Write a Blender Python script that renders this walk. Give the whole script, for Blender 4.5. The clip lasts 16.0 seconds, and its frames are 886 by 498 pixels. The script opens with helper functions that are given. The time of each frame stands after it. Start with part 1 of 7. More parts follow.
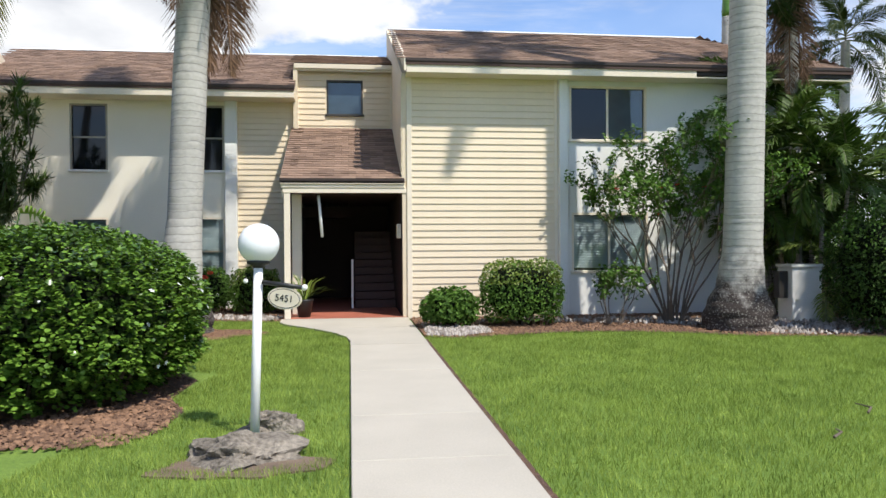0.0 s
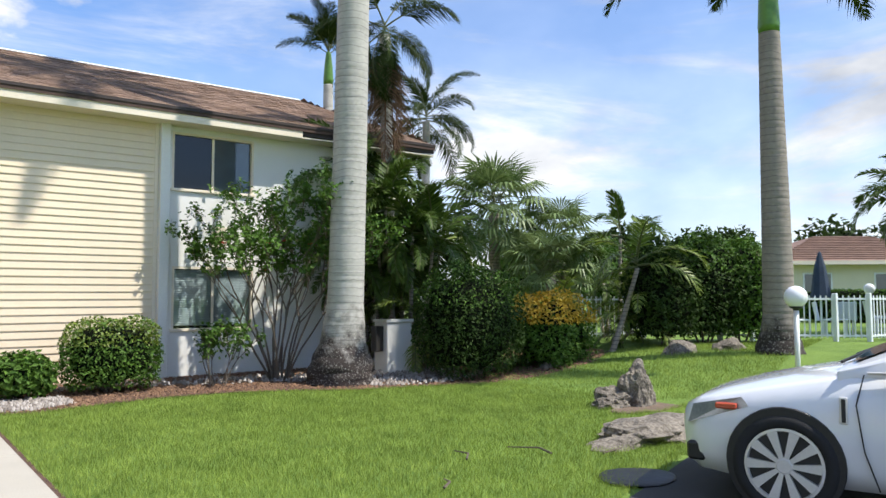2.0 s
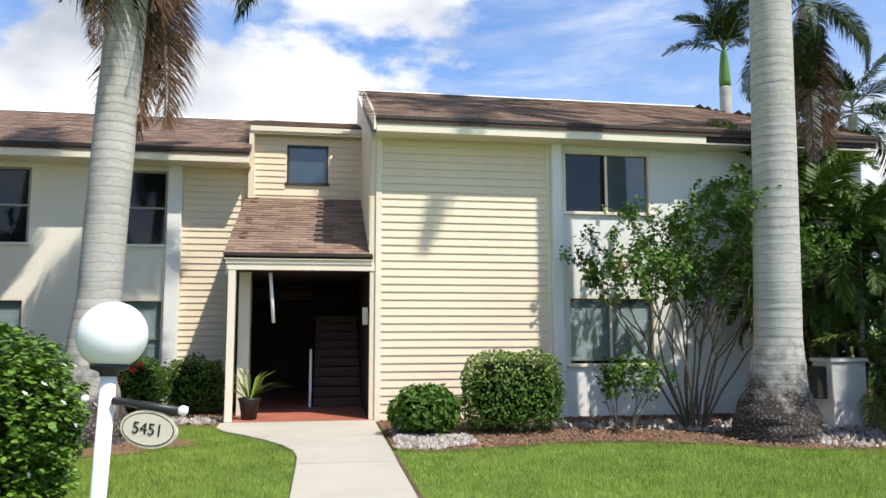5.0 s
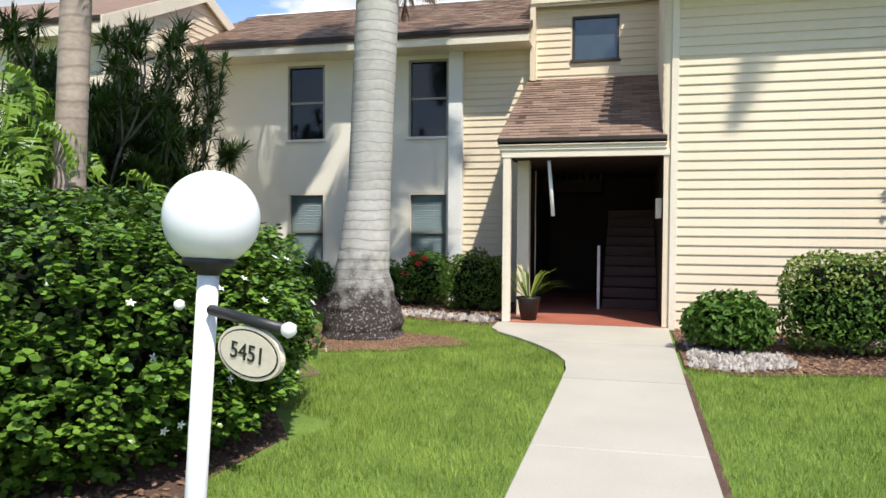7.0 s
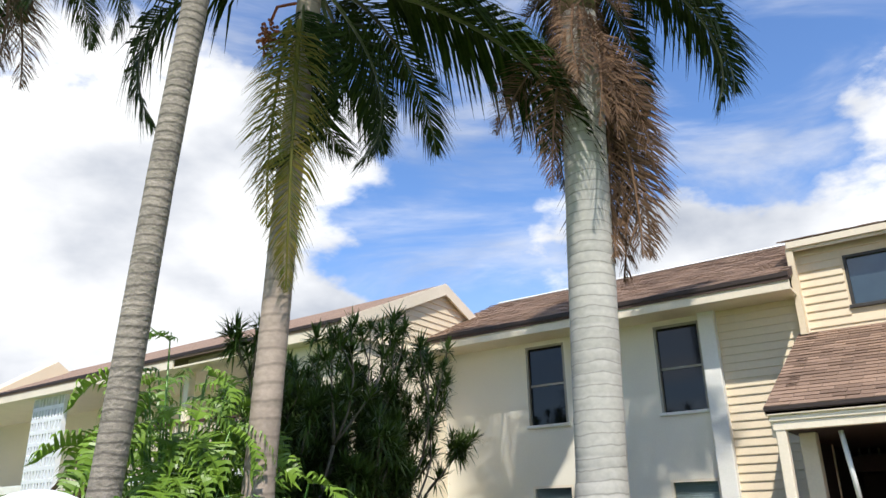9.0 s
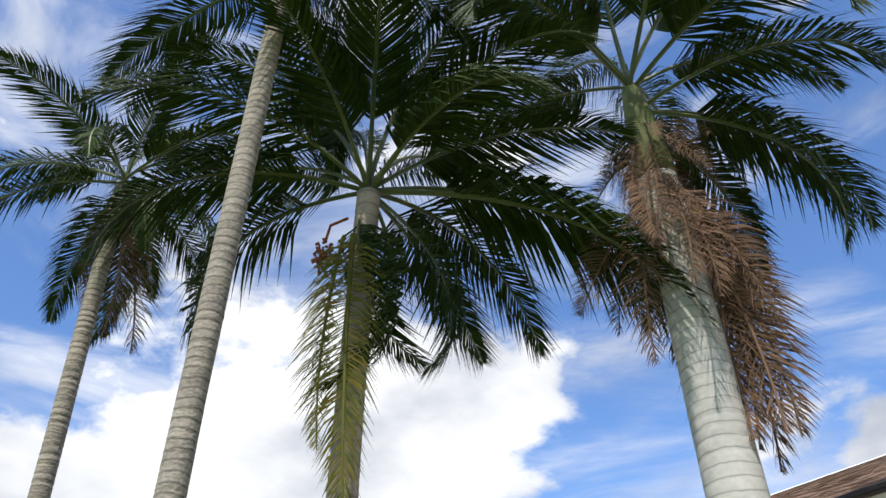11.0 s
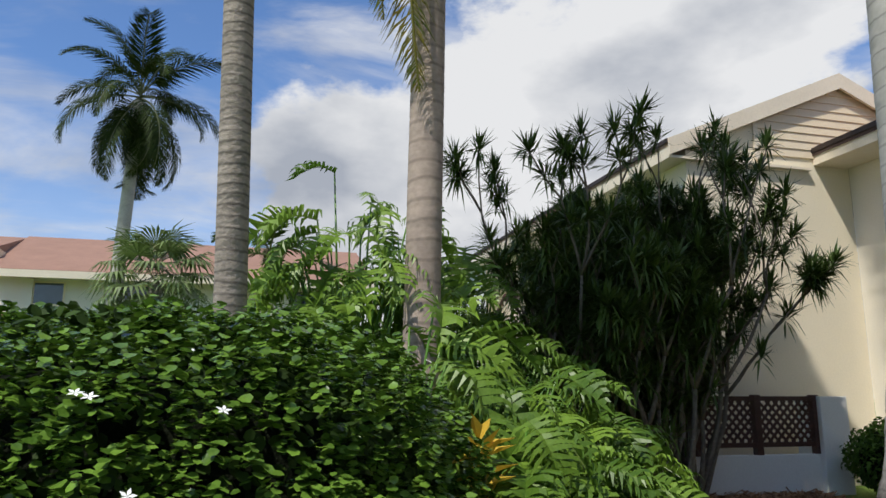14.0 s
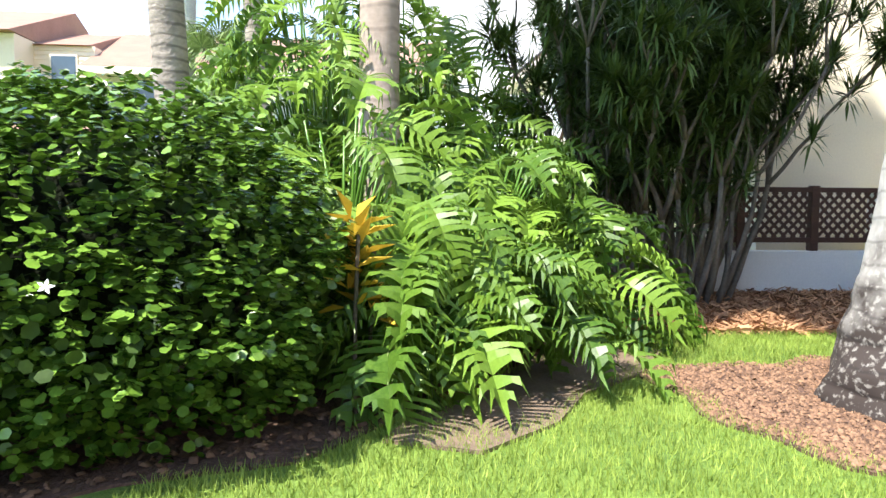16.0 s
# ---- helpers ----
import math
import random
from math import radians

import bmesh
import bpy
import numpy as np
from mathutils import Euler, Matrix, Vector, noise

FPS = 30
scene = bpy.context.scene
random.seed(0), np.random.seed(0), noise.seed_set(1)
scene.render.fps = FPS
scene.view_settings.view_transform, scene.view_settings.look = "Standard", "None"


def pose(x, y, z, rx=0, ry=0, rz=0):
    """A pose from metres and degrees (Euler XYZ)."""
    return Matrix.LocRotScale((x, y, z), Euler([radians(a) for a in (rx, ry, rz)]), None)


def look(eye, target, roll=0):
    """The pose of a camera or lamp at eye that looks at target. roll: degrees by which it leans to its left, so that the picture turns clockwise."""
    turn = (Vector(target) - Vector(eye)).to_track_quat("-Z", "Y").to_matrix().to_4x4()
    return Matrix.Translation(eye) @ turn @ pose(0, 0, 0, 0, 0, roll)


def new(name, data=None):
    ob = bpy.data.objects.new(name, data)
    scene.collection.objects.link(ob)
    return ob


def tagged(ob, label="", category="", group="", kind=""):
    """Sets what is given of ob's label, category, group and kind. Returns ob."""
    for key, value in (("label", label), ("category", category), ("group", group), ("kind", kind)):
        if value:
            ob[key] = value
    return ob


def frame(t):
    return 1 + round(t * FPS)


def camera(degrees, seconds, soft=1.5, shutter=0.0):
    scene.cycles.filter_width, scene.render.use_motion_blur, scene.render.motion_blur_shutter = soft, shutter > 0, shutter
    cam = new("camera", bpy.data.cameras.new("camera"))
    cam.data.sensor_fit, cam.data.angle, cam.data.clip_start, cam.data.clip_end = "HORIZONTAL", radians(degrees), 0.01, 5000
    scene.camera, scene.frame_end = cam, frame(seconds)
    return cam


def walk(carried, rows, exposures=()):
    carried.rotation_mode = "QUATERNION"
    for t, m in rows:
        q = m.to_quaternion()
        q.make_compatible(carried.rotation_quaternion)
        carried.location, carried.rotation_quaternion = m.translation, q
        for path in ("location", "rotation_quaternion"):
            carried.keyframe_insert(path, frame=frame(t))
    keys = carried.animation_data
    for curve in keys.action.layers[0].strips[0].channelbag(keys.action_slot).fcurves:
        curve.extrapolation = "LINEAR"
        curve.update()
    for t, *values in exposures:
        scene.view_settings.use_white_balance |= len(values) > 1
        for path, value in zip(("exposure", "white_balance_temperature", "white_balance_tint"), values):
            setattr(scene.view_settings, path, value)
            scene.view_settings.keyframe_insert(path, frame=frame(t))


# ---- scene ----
cam = camera(61.3, 16.0)
METRES, EYE, TILT, LEAN, TURN = 10.5, 1.5, 0.0, 0.0, -7.2
ROWS = [
    (0.0, 0.0, 0.0, 0.0, 0.09, -0.39, 0.36),
    (0.5, -0.0039, 0.0042, -0.0004, -0.18, -0.17, 0.54),
    (1.0, -0.0027, 0.0174, 0.0001, -2.95, -0.04, 0.41),
    (1.5, -0.0002, 0.0302, 0.0005, -14.36, 1.58, 0.16),
    (2.0, -0.0093, 0.0427, 0.0026, -30.26, 3.66, 0.18),
    (2.5, -0.0189, 0.0543, 0.0039, -41.78, 5.31, 0.01),
    (3.0, -0.0184, 0.0766, 0.0061, -44.98, 6.10, -0.09),
    (3.5, -0.0134, 0.1048, 0.0061, -42.62, 6.63, 0.06),
    (4.0, -0.012, 0.1394, 0.0045, -29.50, 6.61, 0.33),
    (4.5, -0.0102, 0.1759, 0.0018, -15.36, 6.56, 0.07),
    (5.0, -0.0012, 0.2159, 0.0035, -1.91, 6.14, 0.05),
    (7.5, 0.018, 0.4023, -0.0017, 27.39, -2.43, 0.12),
    (8.0, 0.0187, 0.4386, 0.0026, 35.62, 2.79, 0.21),
    (8.5, 0.0197, 0.4699, 0.0082, 41.73, 11.25, 0.48),
    (9.0, 0.0149, 0.5045, 0.0093, 42.91, 19.94, 1.13),
    (9.5, 0.0133, 0.5444, 0.0114, 46.26, 28.22, 1.34),
    (10.0, 0.0167, 0.5795, 0.0124, 51.39, 33.93, 1.28),
    (12.5, 0.0057, 0.7541, -0.0037, 70.93, 35.98, 0.92),
    (13.0, 0.0083, 0.7824, -0.0104, 76.12, 28.62, 0.83),
    (13.5, 0.0087, 0.8099, -0.0178, 79.41, 19.67, 0.43),
    (14.0, 0.0004, 0.8431, -0.023, 81.82, 11.28, 0.03),
    (14.5, -0.0086, 0.8746, -0.0283, 85.29, 4.60, -0.33),
    (15.0, -0.0131, 0.9108, -0.0301, 88.25, 2.29, -0.24),
    (15.5, -0.0239, 0.9446, -0.0335, 91.22, 0.09, -0.44),
    (16.0, -0.0372, 0.9734, -0.0335, 91.53, -4.09, -0.45),
]
walk(cam, [(t, pose(0, 0, EYE, TILT, LEAN, TURN) @ pose(METRES * x, METRES * y, METRES * z, 90 + pitch, roll, yaw)) for t, x, y, z, yaw, pitch, roll in ROWS],
     exposures=[(0.0, 0.15), (2.5, 0.32), (4.4, 0.36), (5.0, 0.27), (7.5, 0.25), (10.0, 0.25), (12.5, 0.15), (13.6, -0.15), (14.2, -0.25), (14.8, 0.55), (15.3, 1.15), (16.0, 1.45)])

# ---- light ----
SUN = Vector((0.79, -1.0, 1.92)).normalized()
world = bpy.data.worlds.new("sky")
scene.world = world
world.use_nodes = True


def sky_world():
    nt = world.node_tree
    nt.nodes.clear()
    N, L = nt.nodes.new, nt.links.new
    out = N("ShaderNodeOutputWorld")
    bg = N("ShaderNodeBackground")
    sky = N("ShaderNodeTexSky")
    sky.sky_type = "NISHITA"
    sky.sun_disc = False
    sky.sun_elevation = math.asin(SUN.z)
    sky.sun_rotation = math.atan2(SUN.x, SUN.y)
    sky.altitude, sky.air_density, sky.dust_density, sky.ozone_density = 0, 1.0, 0.6, 2.0
    tc = N("ShaderNodeTexCoord")
    sep = N("ShaderNodeSeparateXYZ")
    L(tc.outputs["Generated"], sep.inputs[0])
    # clouds: cumulus towers low in the sky, thin streaks higher up
    mp = N("ShaderNodeMapping")
    mp.inputs["Scale"].default_value = (1.0, 1.0, 1.9)
    mp.inputs["Location"].default_value = CLOUD_SHIFT
    L(tc.outputs["Generated"], mp.inputs[0])
    n1 = N("ShaderNodeTexNoise")
    n1.inputs["Scale"].default_value, n1.inputs["Detail"].default_value, n1.inputs["Roughness"].default_value = 2.3, 9, 0.55
    L(mp.outputs[0], n1.inputs["Vector"])

    def math_node(op, a, b=None, clamp=False):
        n = N("ShaderNodeMath")
        n.operation, n.use_clamp = op, clamp
        for i, v in enumerate((a, b)):
            if v is None:
                continue
            if isinstance(v, (int, float)):
                n.inputs[i].default_value = v
            else:
                L(v, n.inputs[i])
        return n.outputs[0]

    def bank(d, width, gain):
        v = N("ShaderNodeVectorMath")
        v.operation = "DOT_PRODUCT"
        L(tc.outputs["Generated"], v.inputs[0])
        v.inputs[1].default_value = Vector(d).normalized()
        r = N("ShaderNodeMapRange")
        r.interpolation_type = "SMOOTHSTEP"
        r.inputs[1].default_value, r.inputs[2].default_value = math.cos(radians(width)), math.cos(radians(width * 0.35))
        r.inputs[4].default_value = gain
        L(v.outputs["Value"], r.inputs[0])
        return r.outputs[0]

    cover = n1.outputs["Fac"]
    for d, w, g in CLOUD_BANKS:
        cover = math_node("ADD", cover, bank(d, w, g))
    edge = N("ShaderNodeMapRange")
    edge.interpolation_type = "SMOOTHSTEP"
    edge.inputs[1].default_value, edge.inputs[2].default_value = 0.57, 0.64
    L(cover, edge.inputs[0])
    # wisps
    mp2 = N("ShaderNodeMapping")
    mp2.inputs["Scale"].default_value = (1.2, 1.2, 5.0)
    mp2.inputs["Rotation"].default_value = (0.25, 0.1, 0.3)
    L(tc.outputs["Generated"], mp2.inputs[0])
    n2 = N("ShaderNodeTexNoise")
    n2.inputs["Scale"].default_value, n2.inputs["Detail"].default_value, n2.inputs["Roughness"].default_value = 1.7, 7, 0.6
    n2.inputs["Distortion"].default_value = 0.6
    L(mp2.outputs[0], n2.inputs["Vector"])
    wisp = N("ShaderNodeMapRange")
    wisp.interpolation_type = "SMOOTHSTEP"
    wisp.inputs[1].default_value, wisp.inputs[2].default_value, wisp.inputs[4].default_value = 0.42, 0.74, 0.75
    L(n2.outputs["Fac"], wisp.inputs[0])
    # haze toward the horizon
    hz = N("ShaderNodeMapRange")
    hz.inputs[1].default_value, hz.inputs[2].default_value, hz.inputs[3].default_value, hz.inputs[4].default_value = 0.0, 0.35, 0.45, 0.0
    L(sep.outputs[2], hz.inputs[0])
    veil = math_node("ADD", math_node("ADD", wisp.outputs[0], hz.outputs[0], True), math_node("MULTIPLY", bank((0.95, 0.45, 0.42), 50, 0.55), math_node("ADD", wisp.outputs[0], 0.35)), True)
    amount = math_node("MAXIMUM", edge.outputs[0], veil)
    # cloud shading: grey bellies where it is thick
    n3 = N("ShaderNodeTexNoise")
    n3.inputs["Scale"].default_value, n3.inputs["Detail"].default_value = 4.0, 6
    L(mp.outputs[0], n3.inputs["Vector"])
    cr = N("ShaderNodeValToRGB")
    cr.color_ramp.elements[0].position, cr.color_ramp.elements[0].color = 0.33, (4.6, 5.0, 5.8, 1)
    cr.color_ramp.elements[1].position, cr.color_ramp.elements[1].color = 0.58, (9.4, 9.5, 9.7, 1)
    L(n3.outputs["Fac"], cr.inputs[0])
    tint = N("ShaderNodeMixRGB")
    tint.blend_type = "MULTIPLY"
    tint.inputs[0].default_value = 1.0
    tint.inputs[2].default_value = SKY_TINT
    L(sky.outputs[0], tint.inputs[1])
    mix = N("ShaderNodeMixRGB")
    L(amount, mix.inputs[0])
    L(tint.outputs[0], mix.inputs[1])
    L(cr.outputs[0], mix.inputs[2])
    L(mix.outputs[0], bg.inputs[0])
    bg.inputs[1].default_value = SKY_STRENGTH
    L(bg.outputs[0], out.inputs[0])


CLOUD_SHIFT = (0.3, 0.1, 0.2)
CLOUD_BANKS = [((-0.90, 0.48, 0.18), 31, 0.32), ((-0.80, 0.25, 0.10), 24, 0.12), ((-0.25, 1.0, 0.24), 12, 0.12), ((0.06, 1.0, 0.38), 11, 0.12), ((0.95, 0.6, 0.34), 30, 0.03)]
SKY_TINT = (1.25, 1.55, 1.95, 1)
SKY_STRENGTH = 0.10
sky_world()

sun_data = bpy.data.lights.new("sun", "SUN")
sun_data.energy, sun_data.angle, sun_data.color = 4.8, radians(0.55), (1.0, 0.955, 0.88)
sun = new("sun", sun_data)
sun.matrix_world = look(SUN * 60, (0, 0, 0))

# ---- materials ----


def material(name, base, rough=0.7, metal=0.0, vary=0.15, scale=6.0, fine=60.0, bump=0.15, bump_scale=None, tint=None,
             island=0.0, obj=0.0, spec=0.5, trans=0.0, stretch=(1, 1, 1), dist=0.01):
    """A surface: base colour varied by a broad and a fine noise, a bump, and a spread from piece to piece."""
    m = bpy.data.materials.new(name)
    m.use_nodes = True
    nt = m.node_tree
    N, L = nt.nodes.new, nt.links.new
    b = nt.nodes["Principled BSDF"]
    b.inputs["Roughness"].default_value = rough
    b.inputs["Metallic"].default_value = metal
    b.inputs["Specular IOR Level"].default_value = spec
    tc = N("ShaderNodeTexCoord")
    mp = N("ShaderNodeMapping")
    mp.inputs["Scale"].default_value = stretch
    L(tc.outputs["Object"], mp.inputs[0])
    na, nb = N("ShaderNodeTexNoise"), N("ShaderNodeTexNoise")
    for n, s, d in ((na, scale, 5), (nb, fine, 4)):
        n.inputs["Scale"].default_value, n.inputs["Detail"].default_value = s, d
        L(mp.outputs[0], n.inputs["Vector"])
    add = N("ShaderNodeMath")
    add.operation = "ADD"
    L(na.outputs["Fac"], add.inputs[0])
    L(nb.outputs["Fac"], add.inputs[1])
    r = N("ShaderNodeMapRange")
    r.inputs[1].default_value, r.inputs[2].default_value = 0.7, 1.3
    r.inputs[3].default_value, r.inputs[4].default_value = 0.0, 1.0
    L(add.outputs[0], r.inputs[0])
    fac = r.outputs[0]
    for share, node, sock in ((island, "ShaderNodeNewGeometry", "Random Per Island"), (obj, "ShaderNodeObjectInfo", "Random")):
        if share:
            g = N(node)
            mx = N("ShaderNodeMix")
            mx.inputs[0].default_value = share
            L(fac, mx.inputs[2])
            L(g.outputs[sock], mx.inputs[3])
            fac = mx.outputs[0]
    c = N("ShaderNodeMixRGB")
    base = Vector(base)
    other = Vector(tint) if tint else base * (1 + vary)
    low = base * (1 - vary)
    c.inputs[1].default_value = (*low, 1)
    c.inputs[2].default_value = (*other, 1)
    L(fac, c.inputs[0])
    L(c.outputs[0], b.inputs["Base Color"])
    if trans:
        t = N("ShaderNodeBsdfTranslucent")
        L(c.outputs[0], t.inputs[0])
        ms = N("ShaderNodeMixShader")
        ms.inputs[0].default_value = trans
        L(b.outputs[0], ms.inputs[1])
        L(t.outputs[0], ms.inputs[2])
        L(ms.outputs[0], nt.nodes["Material Output"].inputs[0])
    if bump:
        bp = N("ShaderNodeBump")
        bp.inputs["Strength"].default_value, bp.inputs["Distance"].default_value = bump, dist
        if bump_scale:
            nc = N("ShaderNodeTexNoise")
            nc.inputs["Scale"].default_value, nc.inputs["Detail"].default_value = bump_scale, 6
            L(mp.outputs[0], nc.inputs["Vector"])
            L(nc.outputs["Fac"], bp.inputs["Height"])
        else:
            L(add.outputs[0], bp.inputs["Height"])
        L(bp.outputs[0], b.inputs["Normal"])
    return m


M_SIDING = material("siding_paint", (0.76, 0.635, 0.455), 0.55, vary=0.05, scale=1.2, fine=25, bump=0.08, obj=0.25)
M_TRIM = material("trim_paint", (0.80, 0.70, 0.55), 0.5, vary=0.06, scale=2, fine=30, bump=0.06)
M_STUCCO = material("stucco", (0.80, 0.785, 0.73), 0.85, vary=0.05, scale=0.8, fine=40, bump=0.35, bump_scale=140)
M_CREAM = material("cream_stucco", (0.84, 0.75, 0.57), 0.85, vary=0.05, scale=0.8, fine=40, bump=0.35, bump_scale=140)
M_SHINGLE = material("asphalt_shingle", (0.19, 0.115, 0.08), 0.92, vary=0.4, tint=(0.36, 0.24, 0.17), scale=3, fine=120, bump=0.5, island=0.55, obj=0.0, bump_scale=300)
M_SHINGLE_P = material("asphalt_shingle_tab", (0.19, 0.115, 0.08), 0.92, vary=0.4, tint=(0.36, 0.24, 0.17), scale=3, fine=120, bump=0.5, obj=0.55, bump_scale=300)
M_STUCCO_L = material("warm_white_stucco", (0.82, 0.765, 0.64), 0.85, vary=0.05, scale=0.8, fine=40, bump=0.35, bump_scale=140)
M_ROOF_FAR = material("weathered_shingle", (0.30, 0.17, 0.12), 0.9, vary=0.2, scale=2, fine=30, bump=0.3, island=0.3)
M_ROOF_BASE = material("roof_felt", (0.08, 0.05, 0.04), 0.95, vary=0.2)
M_DRIP = material("dark_drip_edge", (0.035, 0.022, 0.018), 0.6, vary=0.2)
M_GLASS_DARK = material("window_glass", (0.008, 0.010, 0.013), 0.04, vary=0.05, bump=0.02, scale=1.5, fine=3, spec=0.45)
M_ALU = material("bronze_window_frame", (0.32, 0.29, 0.23), 0.45, metal=0.3, vary=0.1)
M_ALU_DK = material("dark_window_frame", (0.06, 0.055, 0.05), 0.5, metal=0.3, vary=0.1)
M_BLIND = material("blind_slats", (0.62, 0.66, 0.68), 0.55, vary=0.05, obj=0.1)
M_CONCRETE = material("path_concrete", (0.45, 0.41, 0.34), 0.9, vary=0.12, scale=1.3, fine=70, bump=0.3, obj=0.25, bump_scale=160)
M_REDFLOOR = material("red_porch_floor", (0.40, 0.13, 0.08), 0.6, vary=0.15, scale=2)
M_SOIL = material("bed_soil", (0.11, 0.06, 0.04), 0.95, vary=0.45, scale=5, fine=50, bump=0.8, dist=0.03)
M_DIRT = material("bare_sandy_soil", (0.17, 0.12, 0.082), 0.95, vary=0.3, scale=5, fine=60, bump=0.7, dist=0.02)
M_MULCH = material("mulch_chips", (0.12, 0.06, 0.035), 0.9, vary=0.5, tint=(0.31, 0.175, 0.10), island=0.8, bump=0.2)
M_STRAW = material("pine_straw", (0.30, 0.13, 0.055), 0.85, vary=0.5, tint=(0.58, 0.32, 0.16), island=0.8, bump=0)
M_PEBBLE = material("white_pebbles", (0.20, 0.16, 0.13), 0.85, vary=0.4, tint=(0.50, 0.45, 0.40), island=0.8, bump=0.2)
M_LAWN = material("lawn_ground", (0.125, 0.235, 0.028), 0.95, vary=0.3, tint=(0.22, 0.33, 0.05), scale=1.1, fine=45, bump=0.8, dist=0.03, bump_scale=90)
M_GRASS = material("grass_blades", (0.15, 0.275, 0.03), 0.7, vary=0.5, tint=(0.46, 0.57, 0.12), scale=1.6, fine=7, island=0.5, bump=0, spec=0.25, trans=0.3)
M_WHITE = material("white_post_paint", (0.82, 0.81, 0.77), 0.4, vary=0.04, bump=0.04)
M_GLOBE = material("opal_globe", (0.86, 0.86, 0.86), 0.25, vary=0.01, bump=0)
M_BLACK = material("black_metal", (0.02, 0.02, 0.02), 0.45, vary=0.2)
M_SIGN = material("cream_sign_board", (0.72, 0.63, 0.48), 0.5, vary=0.05)
M_ROCK = material("limestone_rock", (0.14, 0.115, 0.088), 0.95, vary=0.5, tint=(0.33, 0.285, 0.225), scale=4, fine=28, bump=1.0, dist=0.04, bump_scale=22)
M_TRUNK = material("palm_trunk", (0.47, 0.445, 0.40), 0.9, vary=0.18, scale=2.5, fine=22, bump=0.5, stretch=(1, 1, 2.2), dist=0.02)


def leaf_scars(m, gap, dark, width=0.10):
    """Narrow uneven rings that old leaves left round a trunk, gap metres apart."""
    nt = m.node_tree
    N, L = nt.nodes.new, nt.links.new
    b = nt.nodes["Principled BSDF"]
    under = b.inputs["Base Color"].links[0].from_socket
    tc = N("ShaderNodeTexCoord")
    wave = N("ShaderNodeTexWave")
    wave.wave_type, wave.bands_direction, wave.wave_profile = "BANDS", "Z", "SIN"
    wave.inputs["Scale"].default_value = 0.314 / gap
    wave.inputs["Distortion"].default_value, wave.inputs["Detail"].default_value, wave.inputs["Detail Scale"].default_value = 3.4, 3.0, 0.9
    L(tc.outputs["Object"], wave.inputs["Vector"])
    ramp = N("ShaderNodeValToRGB")
    ramp.color_ramp.elements[0].position, ramp.color_ramp.elements[0].color = 0.0, (dark, dark, dark, 1)
    ramp.color_ramp.elements[1].position, ramp.color_ramp.elements[1].color = width, (1, 1, 1, 1)
    L(wave.outputs["Fac"], ramp.inputs[0])
    mul = N("ShaderNodeMixRGB")
    mul.blend_type = "MULTIPLY"
    mul.inputs[0].default_value = 1.0
    L(under, mul.inputs[1])
    L(ramp.outputs[0], mul.inputs[2])
    L(mul.outputs[0], b.inputs["Base Color"])
    return m


def flare_trunk(name, height, pale=(0.47, 0.445, 0.40)):
    """Pale ringed bark that turns dark and lichen-spotted towards the root flare."""
    m = material(name, pale, 0.9, vary=0.14, scale=1.6, fine=14, bump=0.12, stretch=(1, 1, 1.3), dist=0.01)
    nt = m.node_tree
    N, L = nt.nodes.new, nt.links.new
    b = nt.nodes["Principled BSDF"]
    bark = b.inputs["Base Color"].links[0].from_socket
    tc, sep = N("ShaderNodeTexCoord"), N("ShaderNodeSeparateXYZ")
    L(tc.outputs["Object"], sep.inputs[0])
    big, fine = N("ShaderNodeTexNoise"), N("ShaderNodeTexNoise")
    big.inputs["Scale"].default_value, big.inputs["Detail"].default_value = 5.0, 8
    fine.inputs["Scale"].default_value, fine.inputs["Detail"].default_value = 30.0, 7
    for n in (big, fine):
        L(tc.outputs["Object"], n.inputs["Vector"])
    spots = N("ShaderNodeValToRGB")
    spots.color_ramp.elements[0].position, spots.color_ramp.elements[0].color = 0.54, (0.040, 0.029, 0.024, 1)
    spots.color_ramp.elements[1].position, spots.color_ramp.elements[1].color = 0.68, (0.27, 0.25, 0.22, 1)
    L(fine.outputs["Fac"], spots.inputs[0])
    add = N("ShaderNodeMath")
    add.operation = "MULTIPLY_ADD"
    add.inputs[1].default_value = -1.6 * height
    L(big.outputs["Fac"], add.inputs[0])
    L(sep.outputs[2], add.inputs[2])
    r = N("ShaderNodeMapRange")
    r.inputs[1].default_value, r.inputs[2].default_value = -0.25 * height, 0.45 * height
    L(add.outputs[0], r.inputs[0])
    mix = N("ShaderNodeMixRGB")
    L(r.outputs[0], mix.inputs[0])
    L(spots.outputs[0], mix.inputs[1])
    L(bark, mix.inputs[2])
    L(mix.outputs[0], b.inputs["Base Color"])
    return leaf_scars(m, 0.13, 0.66, 0.07)


M_TRUNK_B = leaf_scars(material("slender_palm_trunk", (0.33, 0.28, 0.23), 0.95, vary=0.28, scale=4, fine=26, bump=0.5, stretch=(1, 1, 1.4), dist=0.02), 0.085, 0.5, 0.25)
M_TRUNK_BASE = material("lichened_root_flare", (0.055, 0.04, 0.034), 0.95, vary=0.4, tint=(0.34, 0.31, 0.27), scale=6, fine=26, bump=1.0, dist=0.04)
# Green lowered to near black: the crowns' backlit darkness is in the colour.
M_FROND = material("backlit_palm_leaflet", (0.010, 0.025, 0.005), 0.6, vary=0.3, tint=(0.052, 0.082, 0.014), island=0.6, bump=0, trans=0.07, spec=0.12)
M_FAN = material("fan_palm_leaf", (0.08, 0.14, 0.035), 0.45, vary=0.3, tint=(0.26, 0.34, 0.13), island=0.6, bump=0, trans=0.2, spec=0.3)
